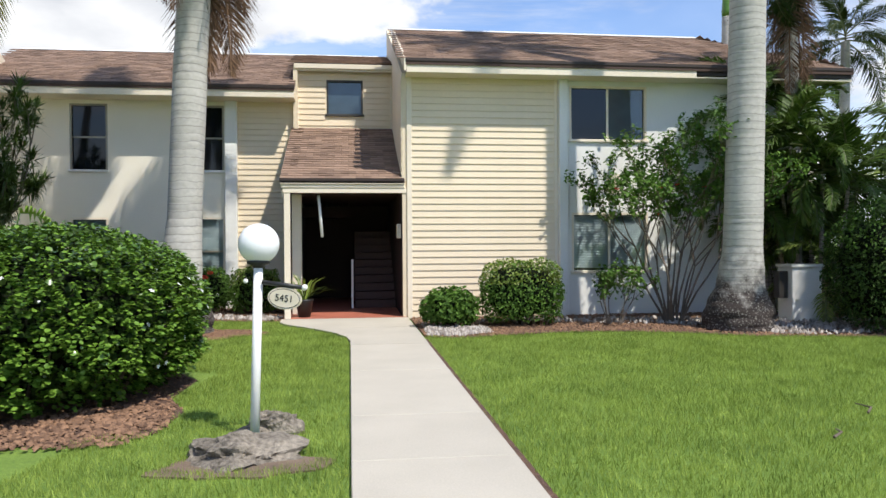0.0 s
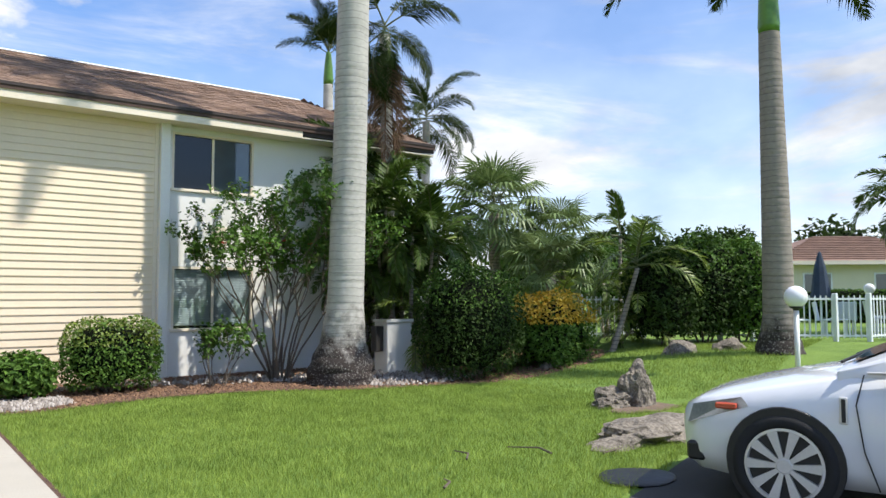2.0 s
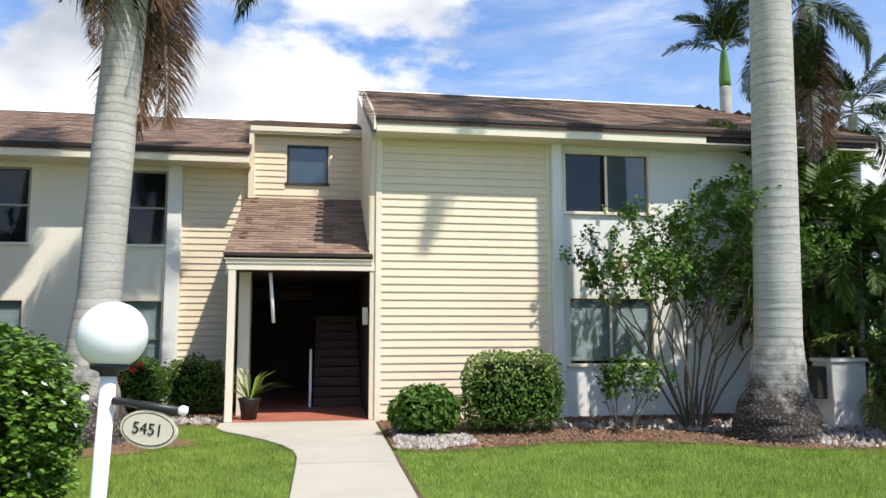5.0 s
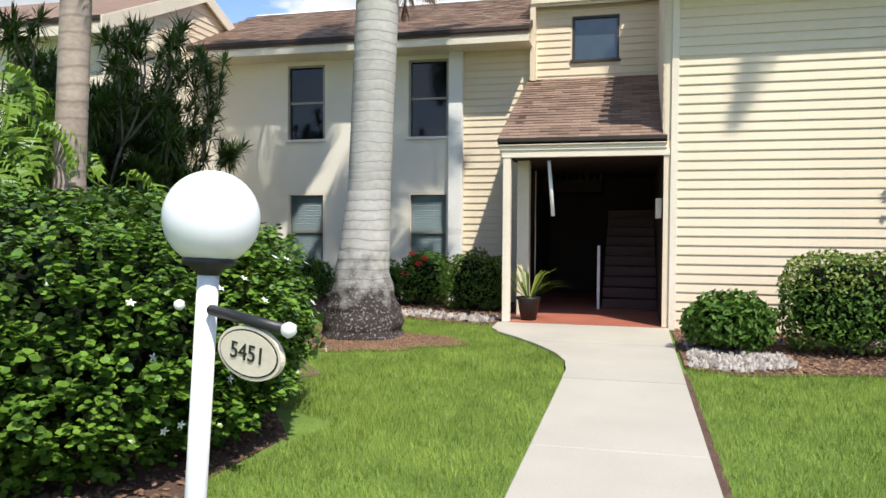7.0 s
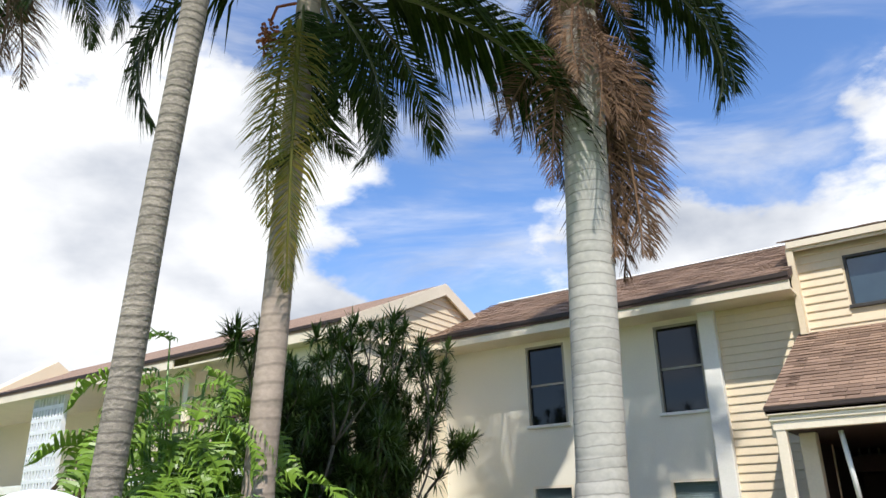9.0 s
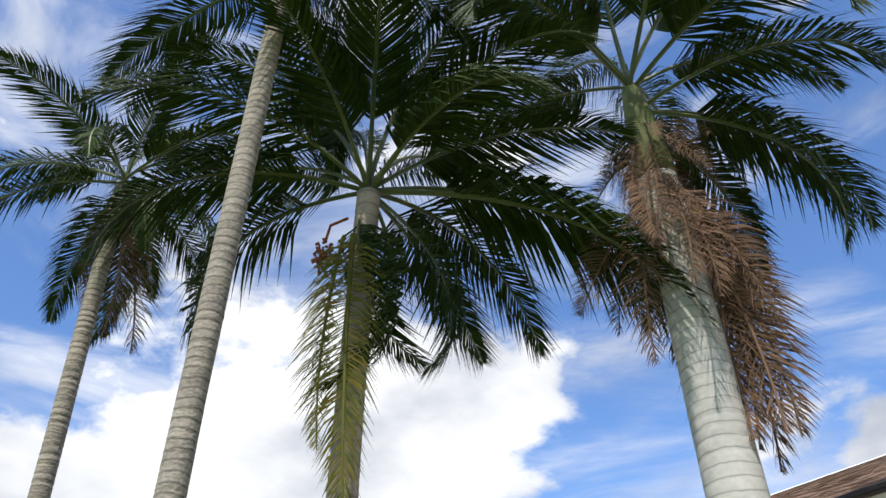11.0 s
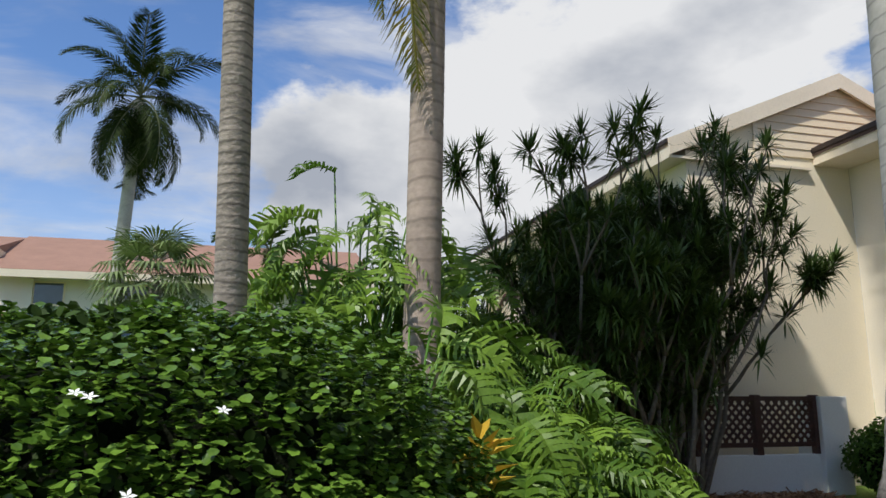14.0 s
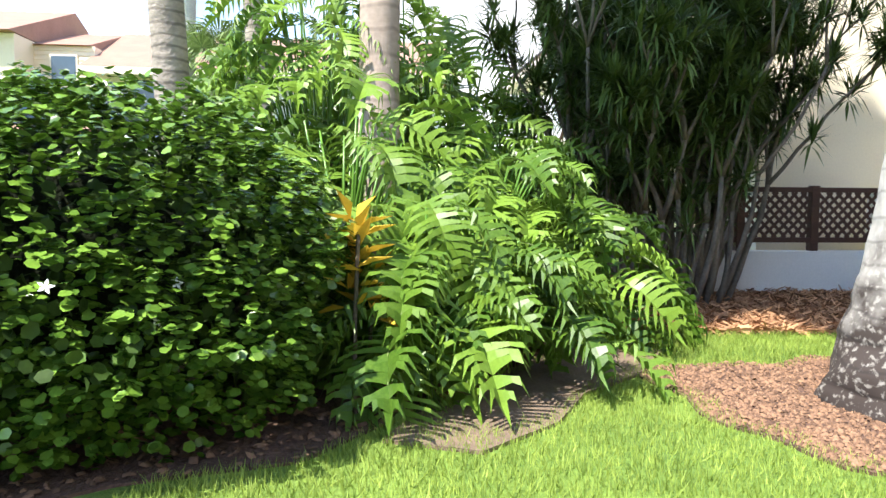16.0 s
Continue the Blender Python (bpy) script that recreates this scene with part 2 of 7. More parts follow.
M_FROND_Y = material("yellowing_leaflet", (0.40, 0.29, 0.04), 0.6, vary=0.4, tint=(0.07, 0.11, 0.016), island=0.75, bump=0, trans=0.2, spec=0.25)
M_FROND_D = material("dead_leaflet", (0.045, 0.022, 0.013), 0.9, vary=0.4, tint=(0.22, 0.12, 0.06), island=0.7, bump=0)
M_SHAFT = material("green_crownshaft", (0.10, 0.22, 0.03), 0.35, vary=0.25, scale=2, fine=10, bump=0.05)
M_FROND_G = material("bright_palm_leaflet", (0.035, 0.08, 0.012), 0.5, vary=0.3, tint=(0.13, 0.20, 0.035), island=0.6, bump=0, trans=0.25, spec=0.25)
M_RACHIS = material("frond_stalk", (0.085, 0.10, 0.03), 0.5, vary=0.2, bump=0.1)
M_LEAF_H = material("hedge_leaf", (0.036, 0.105, 0.010), 0.27, vary=0.45, tint=(0.19, 0.33, 0.045), island=0.7, bump=0, trans=0.12)
M_LEAF_L = material("light_shrub_leaf", (0.10, 0.18, 0.02), 0.45, vary=0.35, tint=(0.26, 0.33, 0.05), island=0.7, bump=0, trans=0.25)
M_LEAF_M = material("shrub_leaf", (0.045, 0.115, 0.014), 0.6, vary=0.4, tint=(0.13, 0.24, 0.035), island=0.7, bump=0, trans=0.22, spec=0.2)
# Own colour of the dark bushes; painted shade between the hedge's leaves.
M_LEAF_D = material("dark_bush_and_shade_leaf", (0.020, 0.045, 0.009), 0.65, vary=0.4, tint=(0.055, 0.10, 0.018), island=0.7, bump=0, trans=0.15, spec=0.15)
M_LEAF_CR = material("croton_leaf", (0.66, 0.36, 0.025), 0.5, vary=0.3, tint=(0.80, 0.58, 0.08), island=0.7, bump=0, trans=0.25, spec=0.25)
M_LEAF_P = material("philodendron_leaf", (0.055, 0.145, 0.015), 0.38, vary=0.35, tint=(0.22, 0.35, 0.045), obj=0.7, spec=0.3, bump=0.05, trans=0.25)
M_LEAF_DR = material("dracaena_leaf", (0.028, 0.062, 0.012), 0.45, vary=0.35, tint=(0.13, 0.20, 0.045), island=0.6, bump=0, trans=0.15, spec=0.25)
M_BARK = material("shrub_bark", (0.15, 0.115, 0.085), 0.95, vary=0.35, scale=5, fine=40, bump=0.7, dist=0.02)
M_BARK_L = material("pale_twig_bark", (0.135, 0.105, 0.078), 0.9, vary=0.25, bump=0.4)
# Near-black colour that paints the shade deep inside bushes and hedges.
M_CORE = material("foliage_shade", (0.010, 0.013, 0.007), 0.95, vary=0.4, bump=0.6, dist=0.05, spec=0.05)
M_FLOWER_W = material("white_blossom", (0.85, 0.85, 0.80), 0.6, vary=0.05, bump=0)
M_FLOWER_R = material("red_blossom", (0.75, 0.03, 0.02), 0.5, vary=0.2, bump=0)
M_FENCEW = material("white_fence_paint", (0.78, 0.80, 0.82), 0.4, vary=0.04)
M_WOOD_DK = material("dark_stained_lattice", (0.075, 0.032, 0.022), 0.6, vary=0.3, stretch=(1, 1, 4))
# Brown lowered to near black, so the stairwell's shade is in the colour.
M_DARK_IN = material("stairwell_shade_brown", (0.028, 0.014, 0.011), 0.8, vary=0.15, obj=0.1)
M_PLANTER = material("black_plastic_pot", (0.012, 0.012, 0.012), 0.45, vary=0.2)


# ---- mesh tools ----
class MB:
    """Collects the faces of one mesh."""

    def __init__(self):
        self.v, self.f, self.mi = [], [], []

    def add(self, verts, faces, mi=0):
        o = len(self.v)
        self.v.extend(verts)
        self.f.extend([[o + i for i in f] for f in faces])
        self.mi.extend([mi] * len(faces))
        return self

    def box(self, x0, y0, z0, x1, y1, z1, m=None, bevel=0.0, mi=0):
        c = [Vector((x, y, z)) for z in (z0, z1) for y in (y0, y1) for x in (x0, x1)]
        if bevel:
            bm = bmesh.new()
            vs = [bm.verts.new(p) for p in c]
            for f in ((0, 2, 3, 1), (4, 5, 7, 6), (0, 1, 5, 4), (2, 6, 7, 3), (0, 4, 6, 2), (1, 3, 7, 5)):
                bm.faces.new([vs[i] for i in f])
            bmesh.ops.bevel(bm, geom=bm.edges[:], offset=bevel, segments=1, affect="EDGES")
            bm.verts.index_update()
            vv = [v.co.copy() for v in bm.verts]
            ff = [[v.index for v in f.verts] for f in bm.faces]
            bm.free()
        else:
            vv, ff = c, [(0, 2, 3, 1), (4, 5, 7, 6), (0, 1, 5, 4), (2, 6, 7, 3), (0, 4, 6, 2), (1, 3, 7, 5)]
        if m is not None:
            vv = [m @ p for p in vv]
        return self.add(vv, ff, mi)

    def tube(self, pts, radii, seg=8, cap=True, mi=0, squash=1.0):
        pts = [Vector(p) for p in pts]
        n = len(pts)
        vv, ff = [], []
        side = None
        for i, p in enumerate(pts):
            d = (pts[min(i + 1, n - 1)] - pts[max(i - 1, 0)]).normalized()
            if side is None:
                side = d.orthogonal().normalized()
            else:
                side = (side - d * side.dot(d)).normalized()
            up = d.cross(side)
            r = radii[i] if hasattr(radii, "__len__") else radii
            for k in range(seg):
                a = 2 * math.pi * k / seg
                vv.append(p + side * (r * math.cos(a)) + up * (r * squash * math.sin(a)))
        for i in range(n - 1):
            for k in range(seg):
                a, b = i * seg + k, i * seg + (k + 1) % seg
                ff.append((a, b, b + seg, a + seg))
        if cap:
            ff.append(tuple(range(seg))[::-1])
            ff.append(tuple((n - 1) * seg + k for k in range(seg)))
        return self.add(vv, ff, mi)

    def lathe(self, prof, seg=24, at=(0, 0, 0), mi=0, cap=True):
        vv, ff = [], []
        at = Vector(at)
        for r, z in prof:
            for k in range(seg):
                a = 2 * math.pi * k / seg
                vv.append(at + Vector((r * math.cos(a), r * math.sin(a), z)))
        for i in range(len(prof) - 1):
            for k in range(seg):
                a, b = i * seg + k, i * seg + (k + 1) % seg
                ff.append((a, b, b + seg, a + seg))
        if cap:
            ff.append(tuple(range(seg))[::-1])
            ff.append(tuple((len(prof) - 1) * seg + k for k in range(seg)))
        return self.add(vv, ff, mi)

    def prism(self, outline, axis, a, b, mi=0):
        """Extrudes a closed outline of pairs along an axis (0, 1 or 2) from a to b."""
        def put(p, c):
            q = list(p)
            q.insert(axis, c)
            return Vector(q)
        n = len(outline)
        vv = [put(p, a) for p in outline] + [put(p, b) for p in outline]
        ff = [tuple(range(n))[::-1], tuple(range(n, 2 * n))] + [(i, (i + 1) % n, (i + 1) % n + n, i + n) for i in range(n)]
        return self.add(vv, ff, mi)

    def mesh(self, name, mats, smooth=False):
        me = bpy.data.meshes.new(name)
        me.from_pydata([tuple(v) for v in self.v], [], self.f)
        for m in mats if isinstance(mats, (list, tuple)) else [mats]:
            me.materials.append(m)
        if any(self.mi):
            me.polygons.foreach_set("material_index", self.mi)
        bm = bmesh.new()
        bm.from_mesh(me)
        bmesh.ops.recalc_face_normals(bm, faces=bm.faces[:])
        bm.to_mesh(me)
        bm.free()
        if smooth:
            me.polygons.foreach_set("use_smooth", [True] * len(me.polygons))
        me.update()
        return me


def array_mesh(name, verts, faces, mat, smooth=False):
    """A mesh from numpy arrays: verts (n, 3), faces (m, 3 or 4)."""
    me = bpy.data.meshes.new(name)
    k = faces.shape[1]
    me.vertices.add(len(verts))
    me.vertices.foreach_set("co", np.ascontiguousarray(verts, dtype=np.float32).ravel())
    me.loops.add(faces.size)
    me.loops.foreach_set("vertex_index", np.ascontiguousarray(faces, dtype=np.int32).ravel())
    me.polygons.add(len(faces))
    me.polygons.foreach_set("loop_start", np.arange(0, faces.size, k, dtype=np.int32))
    me.polygons.foreach_set("loop_total", np.full(len(faces), k, dtype=np.int32))
    me.materials.append(mat)
    if smooth:
        me.polygons.foreach_set("use_smooth", np.ones(len(faces), dtype=bool))
    me.update()
    me.validate()
    return me


def thing(name, label, category, at=(0, 0, 0), group="", kind=""):
    ob = new(name)
    ob.location = at
    ob.empty_display_size = 0.1
    return tagged(ob, label, category, group, kind)


def part(name, data, parent, label="", at=None, kind=""):
    ob = new(name, data)
    ob.parent = parent
    if at is not None:
        if isinstance(at, Matrix):
            ob.matrix_basis = at
        else:
            ob.location = at
    return tagged(ob, label, kind=kind)


def solid(name, data, label, category="", kind="structure"):
    return tagged(new(name, data), label, category, "", kind)


def gz(x, y):
    """Height of the ground: level round the house, a low bank towards the pool."""
    s = min(1, max(0, (x - 8.5) / 5.0))
    s = s * s * (3 - 2 * s)
    return 0.5 * s


def gz_np(x, y):
    s = np.clip((x - 8.5) / 5.0, 0, 1)
    return 0.5 * s * s * (3 - 2 * s)


def unit(a):
    return a / np.maximum(np.linalg.norm(a, axis=1, keepdims=True), 1e-9)


def leaves_mesh(name, pos, nrm, size, mat, rng, spread=0.7, ratio=0.5, droop=0.0, round_leaf=False):
    """Many small folded leaves at pos, facing roughly nrm."""
    n = len(pos)
    size = size * rng.uniform(0.65, 1.25, (n, 1))
    d = unit(nrm + spread * rng.normal(size=(n, 3)))
    axis = unit(np.cross(d, rng.normal(size=(n, 3))))
    axis[:, 2] -= droop
    axis = unit(axis)
    side = unit(np.cross(axis, d))
    up = np.cross(side, axis)
    if round_leaf:
        rows = [(-0.5, 0, 0), (-0.22, ratio, 0.10), (0.25, ratio * 0.92, 0.13), (0.5, 0, 0.04), (0.25, -ratio * 0.92, 0.13), (-0.22, -ratio, 0.10)]
        faces = [(0, 1, 2, 3), (0, 3, 4, 5)]
    else:
        rows = [(-0.5, 0, 0), (0.05, ratio * 0.5, 0.12), (0.5, 0, -0.03), (0.05, -ratio * 0.5, 0.12)]
        faces = [(0, 1, 2), (0, 2, 3)]
    k = len(rows)
    v = np.empty((n, k, 3))
    for i, (a, s, u) in enumerate(rows):
        v[:, i] = pos + size * (a * axis + s * side + u * up)
    f = (np.arange(n)[:, None, None] * k + np.array(faces)[None]).reshape(-1, len(faces[0]))
    return array_mesh(name, v.reshape(-1, 3), f, mat)


def blob_points(n, centre, radii, rng, shell=0.35, lumps=0.14, flat=1.0, low=-1.0, power=2.0):
    """Points in the outer shell of a lumpy ellipsoid (power above 2: boxier), with outward normals."""
    u = unit(rng.normal(size=(int(n * 1.6), 3)))
    u = u[u[:, 2] > low][:n]
    if power != 2.0:
        u = u / (np.sum(np.abs(u) ** power, axis=1, keepdims=True) ** (1 / power))
    ph = rng.uniform(0, 6.28, 6)
    bump = 1 + lumps * (np.sin(4.1 * u[:, 0] + ph[0]) * np.sin(3.7 * u[:, 1] + ph[1]) + 0.6 * np.sin(8.3 * u[:, 2] + ph[2]) * np.sin(7.9 * u[:, 0] + ph[3])
                        + 0.4 * np.sin(15 * u[:, 1] + ph[4]) * np.sin(14 * u[:, 2] + ph[5]))
    rad = bump * (1 - shell * rng.uniform(0, 1, len(u)) ** 1.6)
    r = np.array(radii)
    return np.array(centre) + u * rad[:, None] * r, unit(u / r), ph


def blob_core(name, centre, radii, mat, scale=0.72, seg=20, power=2.0, floor=None):
    mb = MB()
    rings = 10
    vv, ff = [], []
    for i in range(rings + 1):
        th = math.pi * i / rings
        for k in range(seg):
            a = 2 * math.pi * k / seg
            u = Vector((math.sin(th) * math.cos(a), math.sin(th) * math.sin(a), math.cos(th)))
            if power != 2.0:
                u = u / (sum(abs(c) ** power for c in u) ** (1 / power))
            w = scale * (1 + 0.16 * noise.noise(u * 2.3 + Vector(centre)))
            p = Vector(centre) + Vector((u.x * radii[0], u.y * radii[1], u.z * radii[2])) * w
            if floor is not None:
                p.z = max(p.z, floor)
            vv.append(p)
    for i in range(rings):
        for k in range(seg):
            a, b = i * seg + k, i * seg + (k + 1) % seg
            ff.append((a, b, b + seg, a + seg))
    mb.add(vv, ff)
    return mb.mesh(name, mat, True)


# ---- ground ----
def ground_sheet():
    xs = np.concatenate([[-900, -300, -120, -60], np.arange(-40, 60.1, 1.0), [90, 180, 400, 900]])
    ys = np.concatenate([[-600, -200, -60, -25], np.arange(-12, 40.1, 1.0), [70, 150, 400, 900]])
    X, Y = np.meshgrid(xs, ys, indexing="ij")
    Z = gz_np(X, Y) - 0.012
    v = np.stack([X, Y, Z], -1).reshape(-1, 3)
    ny = len(ys)
    i, j = np.meshgrid(np.arange(len(xs) - 1), np.arange(ny - 1), indexing="ij")
    a = (i * ny + j).ravel()
    f = np.stack([a, a + ny, a + ny + 1, a + 1], 1)
    return array_mesh("ground", v, f, M_LAWN, True)


solid("ground", ground_sheet(), "green mown lawn ground with a low bank", "ground")


def patch(name, outline, z, mat, label, category, thick=0.03):
    mb = MB().prism(outline, 2, z - thick, z)
    return solid(name, mb.mesh(name, mat), label, category)


def ragged(cx, cy, rx, ry, n=28, amp=0.12, seed=1):
    r = random.Random(seed)
    ph = [r.uniform(0, 6.28) for _ in range(3)]
    out = []
    for k in range(n):
        a = 2 * math.pi * k / n
        w = 1 + amp * (math.sin(3 * a + ph[0]) + 0.6 * math.sin(5 * a + ph[1]) + 0.5 * math.sin(9 * a + ph[2]))
        out.append((cx + rx * w * math.cos(a), cy + ry * w * math.sin(a)))
    return out


BED_R = [(1.2, 12.0), (1.7, 11.75), (2.6, 12.0), (3.6, 12.25), (4.6, 12.2), (5.6, 11.75), (6.4, 11.2), (7.4, 11.0), (8.4, 10.7), (9.5, 10.3), (11.0, 10.15), (12.0, 10.6), (12.3, 11.6), (12.3, 16.0), (1.2, 16.0)]
BED_L = [(-1.3, 15.3), (-1.35, 14.75), (-2.2, 15.0), (-3.2, 15.35), (-4.4, 15.6), (-5.6, 15.9), (-6.2, 15.6), (-6.2, 18.2), (-1.3, 18.2)]
WORN = [(-2.55, 10.25), (-2.35, 10.7), (-2.75, 11.15), (-3.3, 11.45), (-3.75, 11.95), (-4.4, 12.35), (-4.9, 12.2), (-4.5, 11.6), (-3.9, 11.1), (-3.3, 10.6)]
BED_H = [(-1.55, 6.2), (-1.5, 7.0), (-1.75, 7.6), (-1.7, 8.6), (-2.1, 9.2), (-2.3, 9.9), (-3.0, 10.4), (-3.6, 10.9), (-4.6, 11.7), (-5.6, 12.3), (-6.5, 12.3), (-8.2, 11.5), (-8.0, 6.0), (-3.4, 5.75)]
patch("bed_soil", BED_R, 0.004, M_SOIL, "dark soil planting bed along the right wing", "ground")
patch("bed_soil", BED_L, 0.004, M_SOIL, "dark soil planting bed by the porch", "ground")
patch("bed_soil", BED_H, 0.002, M_SOIL, "shaded leaf-littered soil under the hedge", "ground")
patch("bed_soil", [(-8.3, 12.2), (-5.8, 12.1), (-5.2, 12.6), (-5.0, 14.6), (-5.4, 15.3), (-8.3, 16.6)], 0.006, M_SOIL, "pine straw bed below the dracaena", "ground")
patch("mulch_ring", ragged(-2.9, 12.95, 1.3, 1.0, n=60, seed=4), 0.004, M_SOIL, "round red mulch bed at the royal palm", "ground")
patch("bare_soil", WORN, 0.009, M_DIRT, "bare sandy soil worn through the lawn", "ground")
patch("bare_soil", ragged(-0.74, 5.26, 0.56, 0.34, n=40, seed=9), 0.003, M_DIRT, "bare soil round the lamp post", "ground")
patch("bare_soil", ragged(8.6, 7.1, 0.75, 0.42, seed=11), gz(8.6, 7) + 0.004, M_DIRT, "bare soil round a stump", "ground")
# parking apron below the car
NOSE = Vector((-0.342, 0.940, 0))
SIDE = Vector((0.940, 0.342, 0))
AP = Vector((5.53, 4.53, 0))


def apron():
    far = AP + SIDE * 14
    pts = [AP - SIDE * 6.0, far, far - NOSE * 22, AP - SIDE * 6.0 - NOSE * 22]
    mb = MB().prism([(p.x, p.y) for p in pts], 2, -0.06, 0.0)
    asphalt = material("asphalt", (0.055, 0.053, 0.05), 0.9, vary=0.25, scale=1.5, fine=180, bump=0.6, bump_scale=250)
    solid("parking_apron", mb.mesh("parking_apron", asphalt), "dark asphalt parking apron beside the lawn", "pavement")


apron()


# ---- concrete path in slabs ----
def concrete_path():
    path = thing("pavement", "pale concrete path in joined slabs", "pavement", kind="structure")
    cuts = (-2.8, -0.5, 1.8, 4.05, 5.1, 6.45, 8.75, 11.05)
    for a, b in zip(cuts, cuts[1:]):
        part("slab", MB().box(0, a + 0.006, -0.08, 1.15, b - 0.006, 0.03, bevel=0.006).mesh("slab", M_CONCRETE), path)
    y0, y1 = 11.056, 15.04
    left = [(0.0, y0), (0.0, 11.5), (-0.06, 12.0), (-0.22, 12.5), (-0.5, 13.05), (-0.85, 13.6), (-1.15, 14.0), (-1.32, 14.4)]
    lo = [p for p in left if p[1] < 13.3]
    a = MB().prism([(1.15, y0), (1.15, 13.3), (-0.66, 13.3)] + lo[::-1], 2, -0.08, 0.03).mesh("slab", M_CONCRETE)
    b = MB().prism([(1.15, 13.312), (1.15, y1), (-1.35, y1), (-1.32, 14.4), (-1.15, 14.0), (-0.85, 13.6), (-0.67, 13.312)], 2, -0.08, 0.03).mesh("slab", M_CONCRETE)
    part("slab", a, path)
    part("slab", b, path)


concrete_path()
patch("porch_floor", [(-1.3, 15.045), (1.15, 15.045), (1.15, 20.8), (-1.3, 20.8)], 0.04, M_REDFLOOR, "red painted porch floor", "floor", 0.1)
# trench along the path's edge
patch("path_edge", [(1.152, -3), (1.21, -3), (1.21, 11.7), (1.152, 11.7)], 0.004, M_SOIL, "dark trimmed soil edge beside the path", "ground")

# ---- the house ----
WY, LY = 15.05, 18.2


def wall_with_holes(name, x0, x1, z0, z1, y0, y1, holes, mat, label):
    """A wall along x with rectangular holes (x0, z0, x1, z1) right through it."""
    xs = sorted({x0, x1, *[h[0] for h in holes], *[h[2] for h in holes]})
    zs = sorted({z0, z1, *[h[1] for h in holes], *[h[3] for h in holes]})
    mb = MB()
    for a, b in zip(xs, xs[1:]):
        run = None
        for c, d in zip(zs, zs[1:]):
            cx, cz = (a + b) / 2, (c + d) / 2
            if any(h[0] < cx < h[2] and h[1] < cz < h[3] for h in holes):
                if run:
                    mb.box(a, y0, run[0], b, y1, run[1])
                run = None
            else:
                run = (run[0], d) if run else (c, d)
        if run:
            mb.box(a, y0, run[0], b, y1, run[1])
    return solid(name, mb.mesh(name, mat), label, "wall")


def board_mesh(length, h=0.138):
    """A lapped clapboard along x, its face tilted, its lower lip proud."""
    return MB().prism([(0.0, 0.0), (-0.024, 0.0), (-0.026, 0.012), (-0.006, h + 0.008), (0.0, h + 0.008)], 0, 0, length).mesh("board", M_SIDING)


def clad(wall, x0, x1, z0, z1, y, h=0.1345):
    n = int(round((z1 - z0) / h))
    h = (z1 - z0) / n
    me = board_mesh(x1 - x0, h)
    for i in range(n):
        part("board", me, wall, at=(x0, y, z0 + i * h))


R_UP, R_LO = (4.53, 3.64, 6.20, 4.76), (4.57, 0.92, 6.22, 2.13)
w = wall_with_holes("wall_right", 1.17, 10.0, -0.1, 4.95, WY, WY + 0.2, [R_UP, R_LO], M_STUCCO, "white stucco front wall of the right wing, part clad in cream siding")
clad(w, 1.25, 4.25, 0.02, 4.87, WY - 0.002)
part("corner_board", MB().box(1.15, WY - 0.035, 0.0, 1.25, WY + 0.1, 4.9, bevel=0.004).mesh("corner_board", M_TRIM), w)
part("edge_board", MB().box(4.20, WY - 0.03, 0.0, 4.27, WY, 4.9, bevel=0.004).mesh("edge_board", M_TRIM), w)
part("pilaster", MB().box(4.272, WY - 0.16, -0.05, 4.46, WY + 0.0, 4.93, bevel=0.012).mesh("pilaster", M_STUCCO), w)
w_side = solid("wall_right_end", MB().box(9.8, WY + 0.2, -0.1, 10.0, 21.5, 4.95).mesh("wall", M_STUCCO), "white stucco end wall", "wall")
L_WIN = [(-6.40, 3.26, -5.56, 4.80), (-3.76, 3.26, -2.93, 4.80), (-6.40, 0.55, -5.56, 2.16), (-3.76, 0.55, -2.93, 2.16)]
wl = wall_with_holes("wall_left", -8.35, -1.2, -0.1, 5.0, LY, LY + 0.2, L_WIN, M_STUCCO_L, "white stucco front wall of the left wing, part clad in cream siding")
clad(wl, -2.62, -1.25, 0.05, 4.92, LY - 0.002)
part("pilaster", MB().box(-2.90, LY - 0.16, -0.05, -2.62, LY, 4.95, bevel=0.012).mesh("pilaster", M_STUCCO), wl)
part("corner_board", MB().box(-1.26, LY - 0.03, 0.0, -1.18, LY, 4.95, bevel=0.004).mesh("corner_board", M_TRIM), wl)


# the gable side of the right wing, its boards laid parallel to the rake
def rake_side(x, sgn, y0, y1, z_eave, slope, label, name):
    """Wall in the plane x with boards rising from y0 to y1 along the roof slope; sgn: the side that shows."""
    top0, top1 = z_eave, z_eave + slope * (y1 - y0)
    wall = solid(name, MB().prism([(y0, -0.1), (y1, -0.1), (y1, top1), (y0, top0)], 0, x - 0.1, x - 0.003).mesh(name, M_SIDING), label, "wall")
    return wall


ws = rake_side(1.16, -1, WY, 21.0, 4.95, 0.43, "cream sided return wall of the right wing", "wall_return")


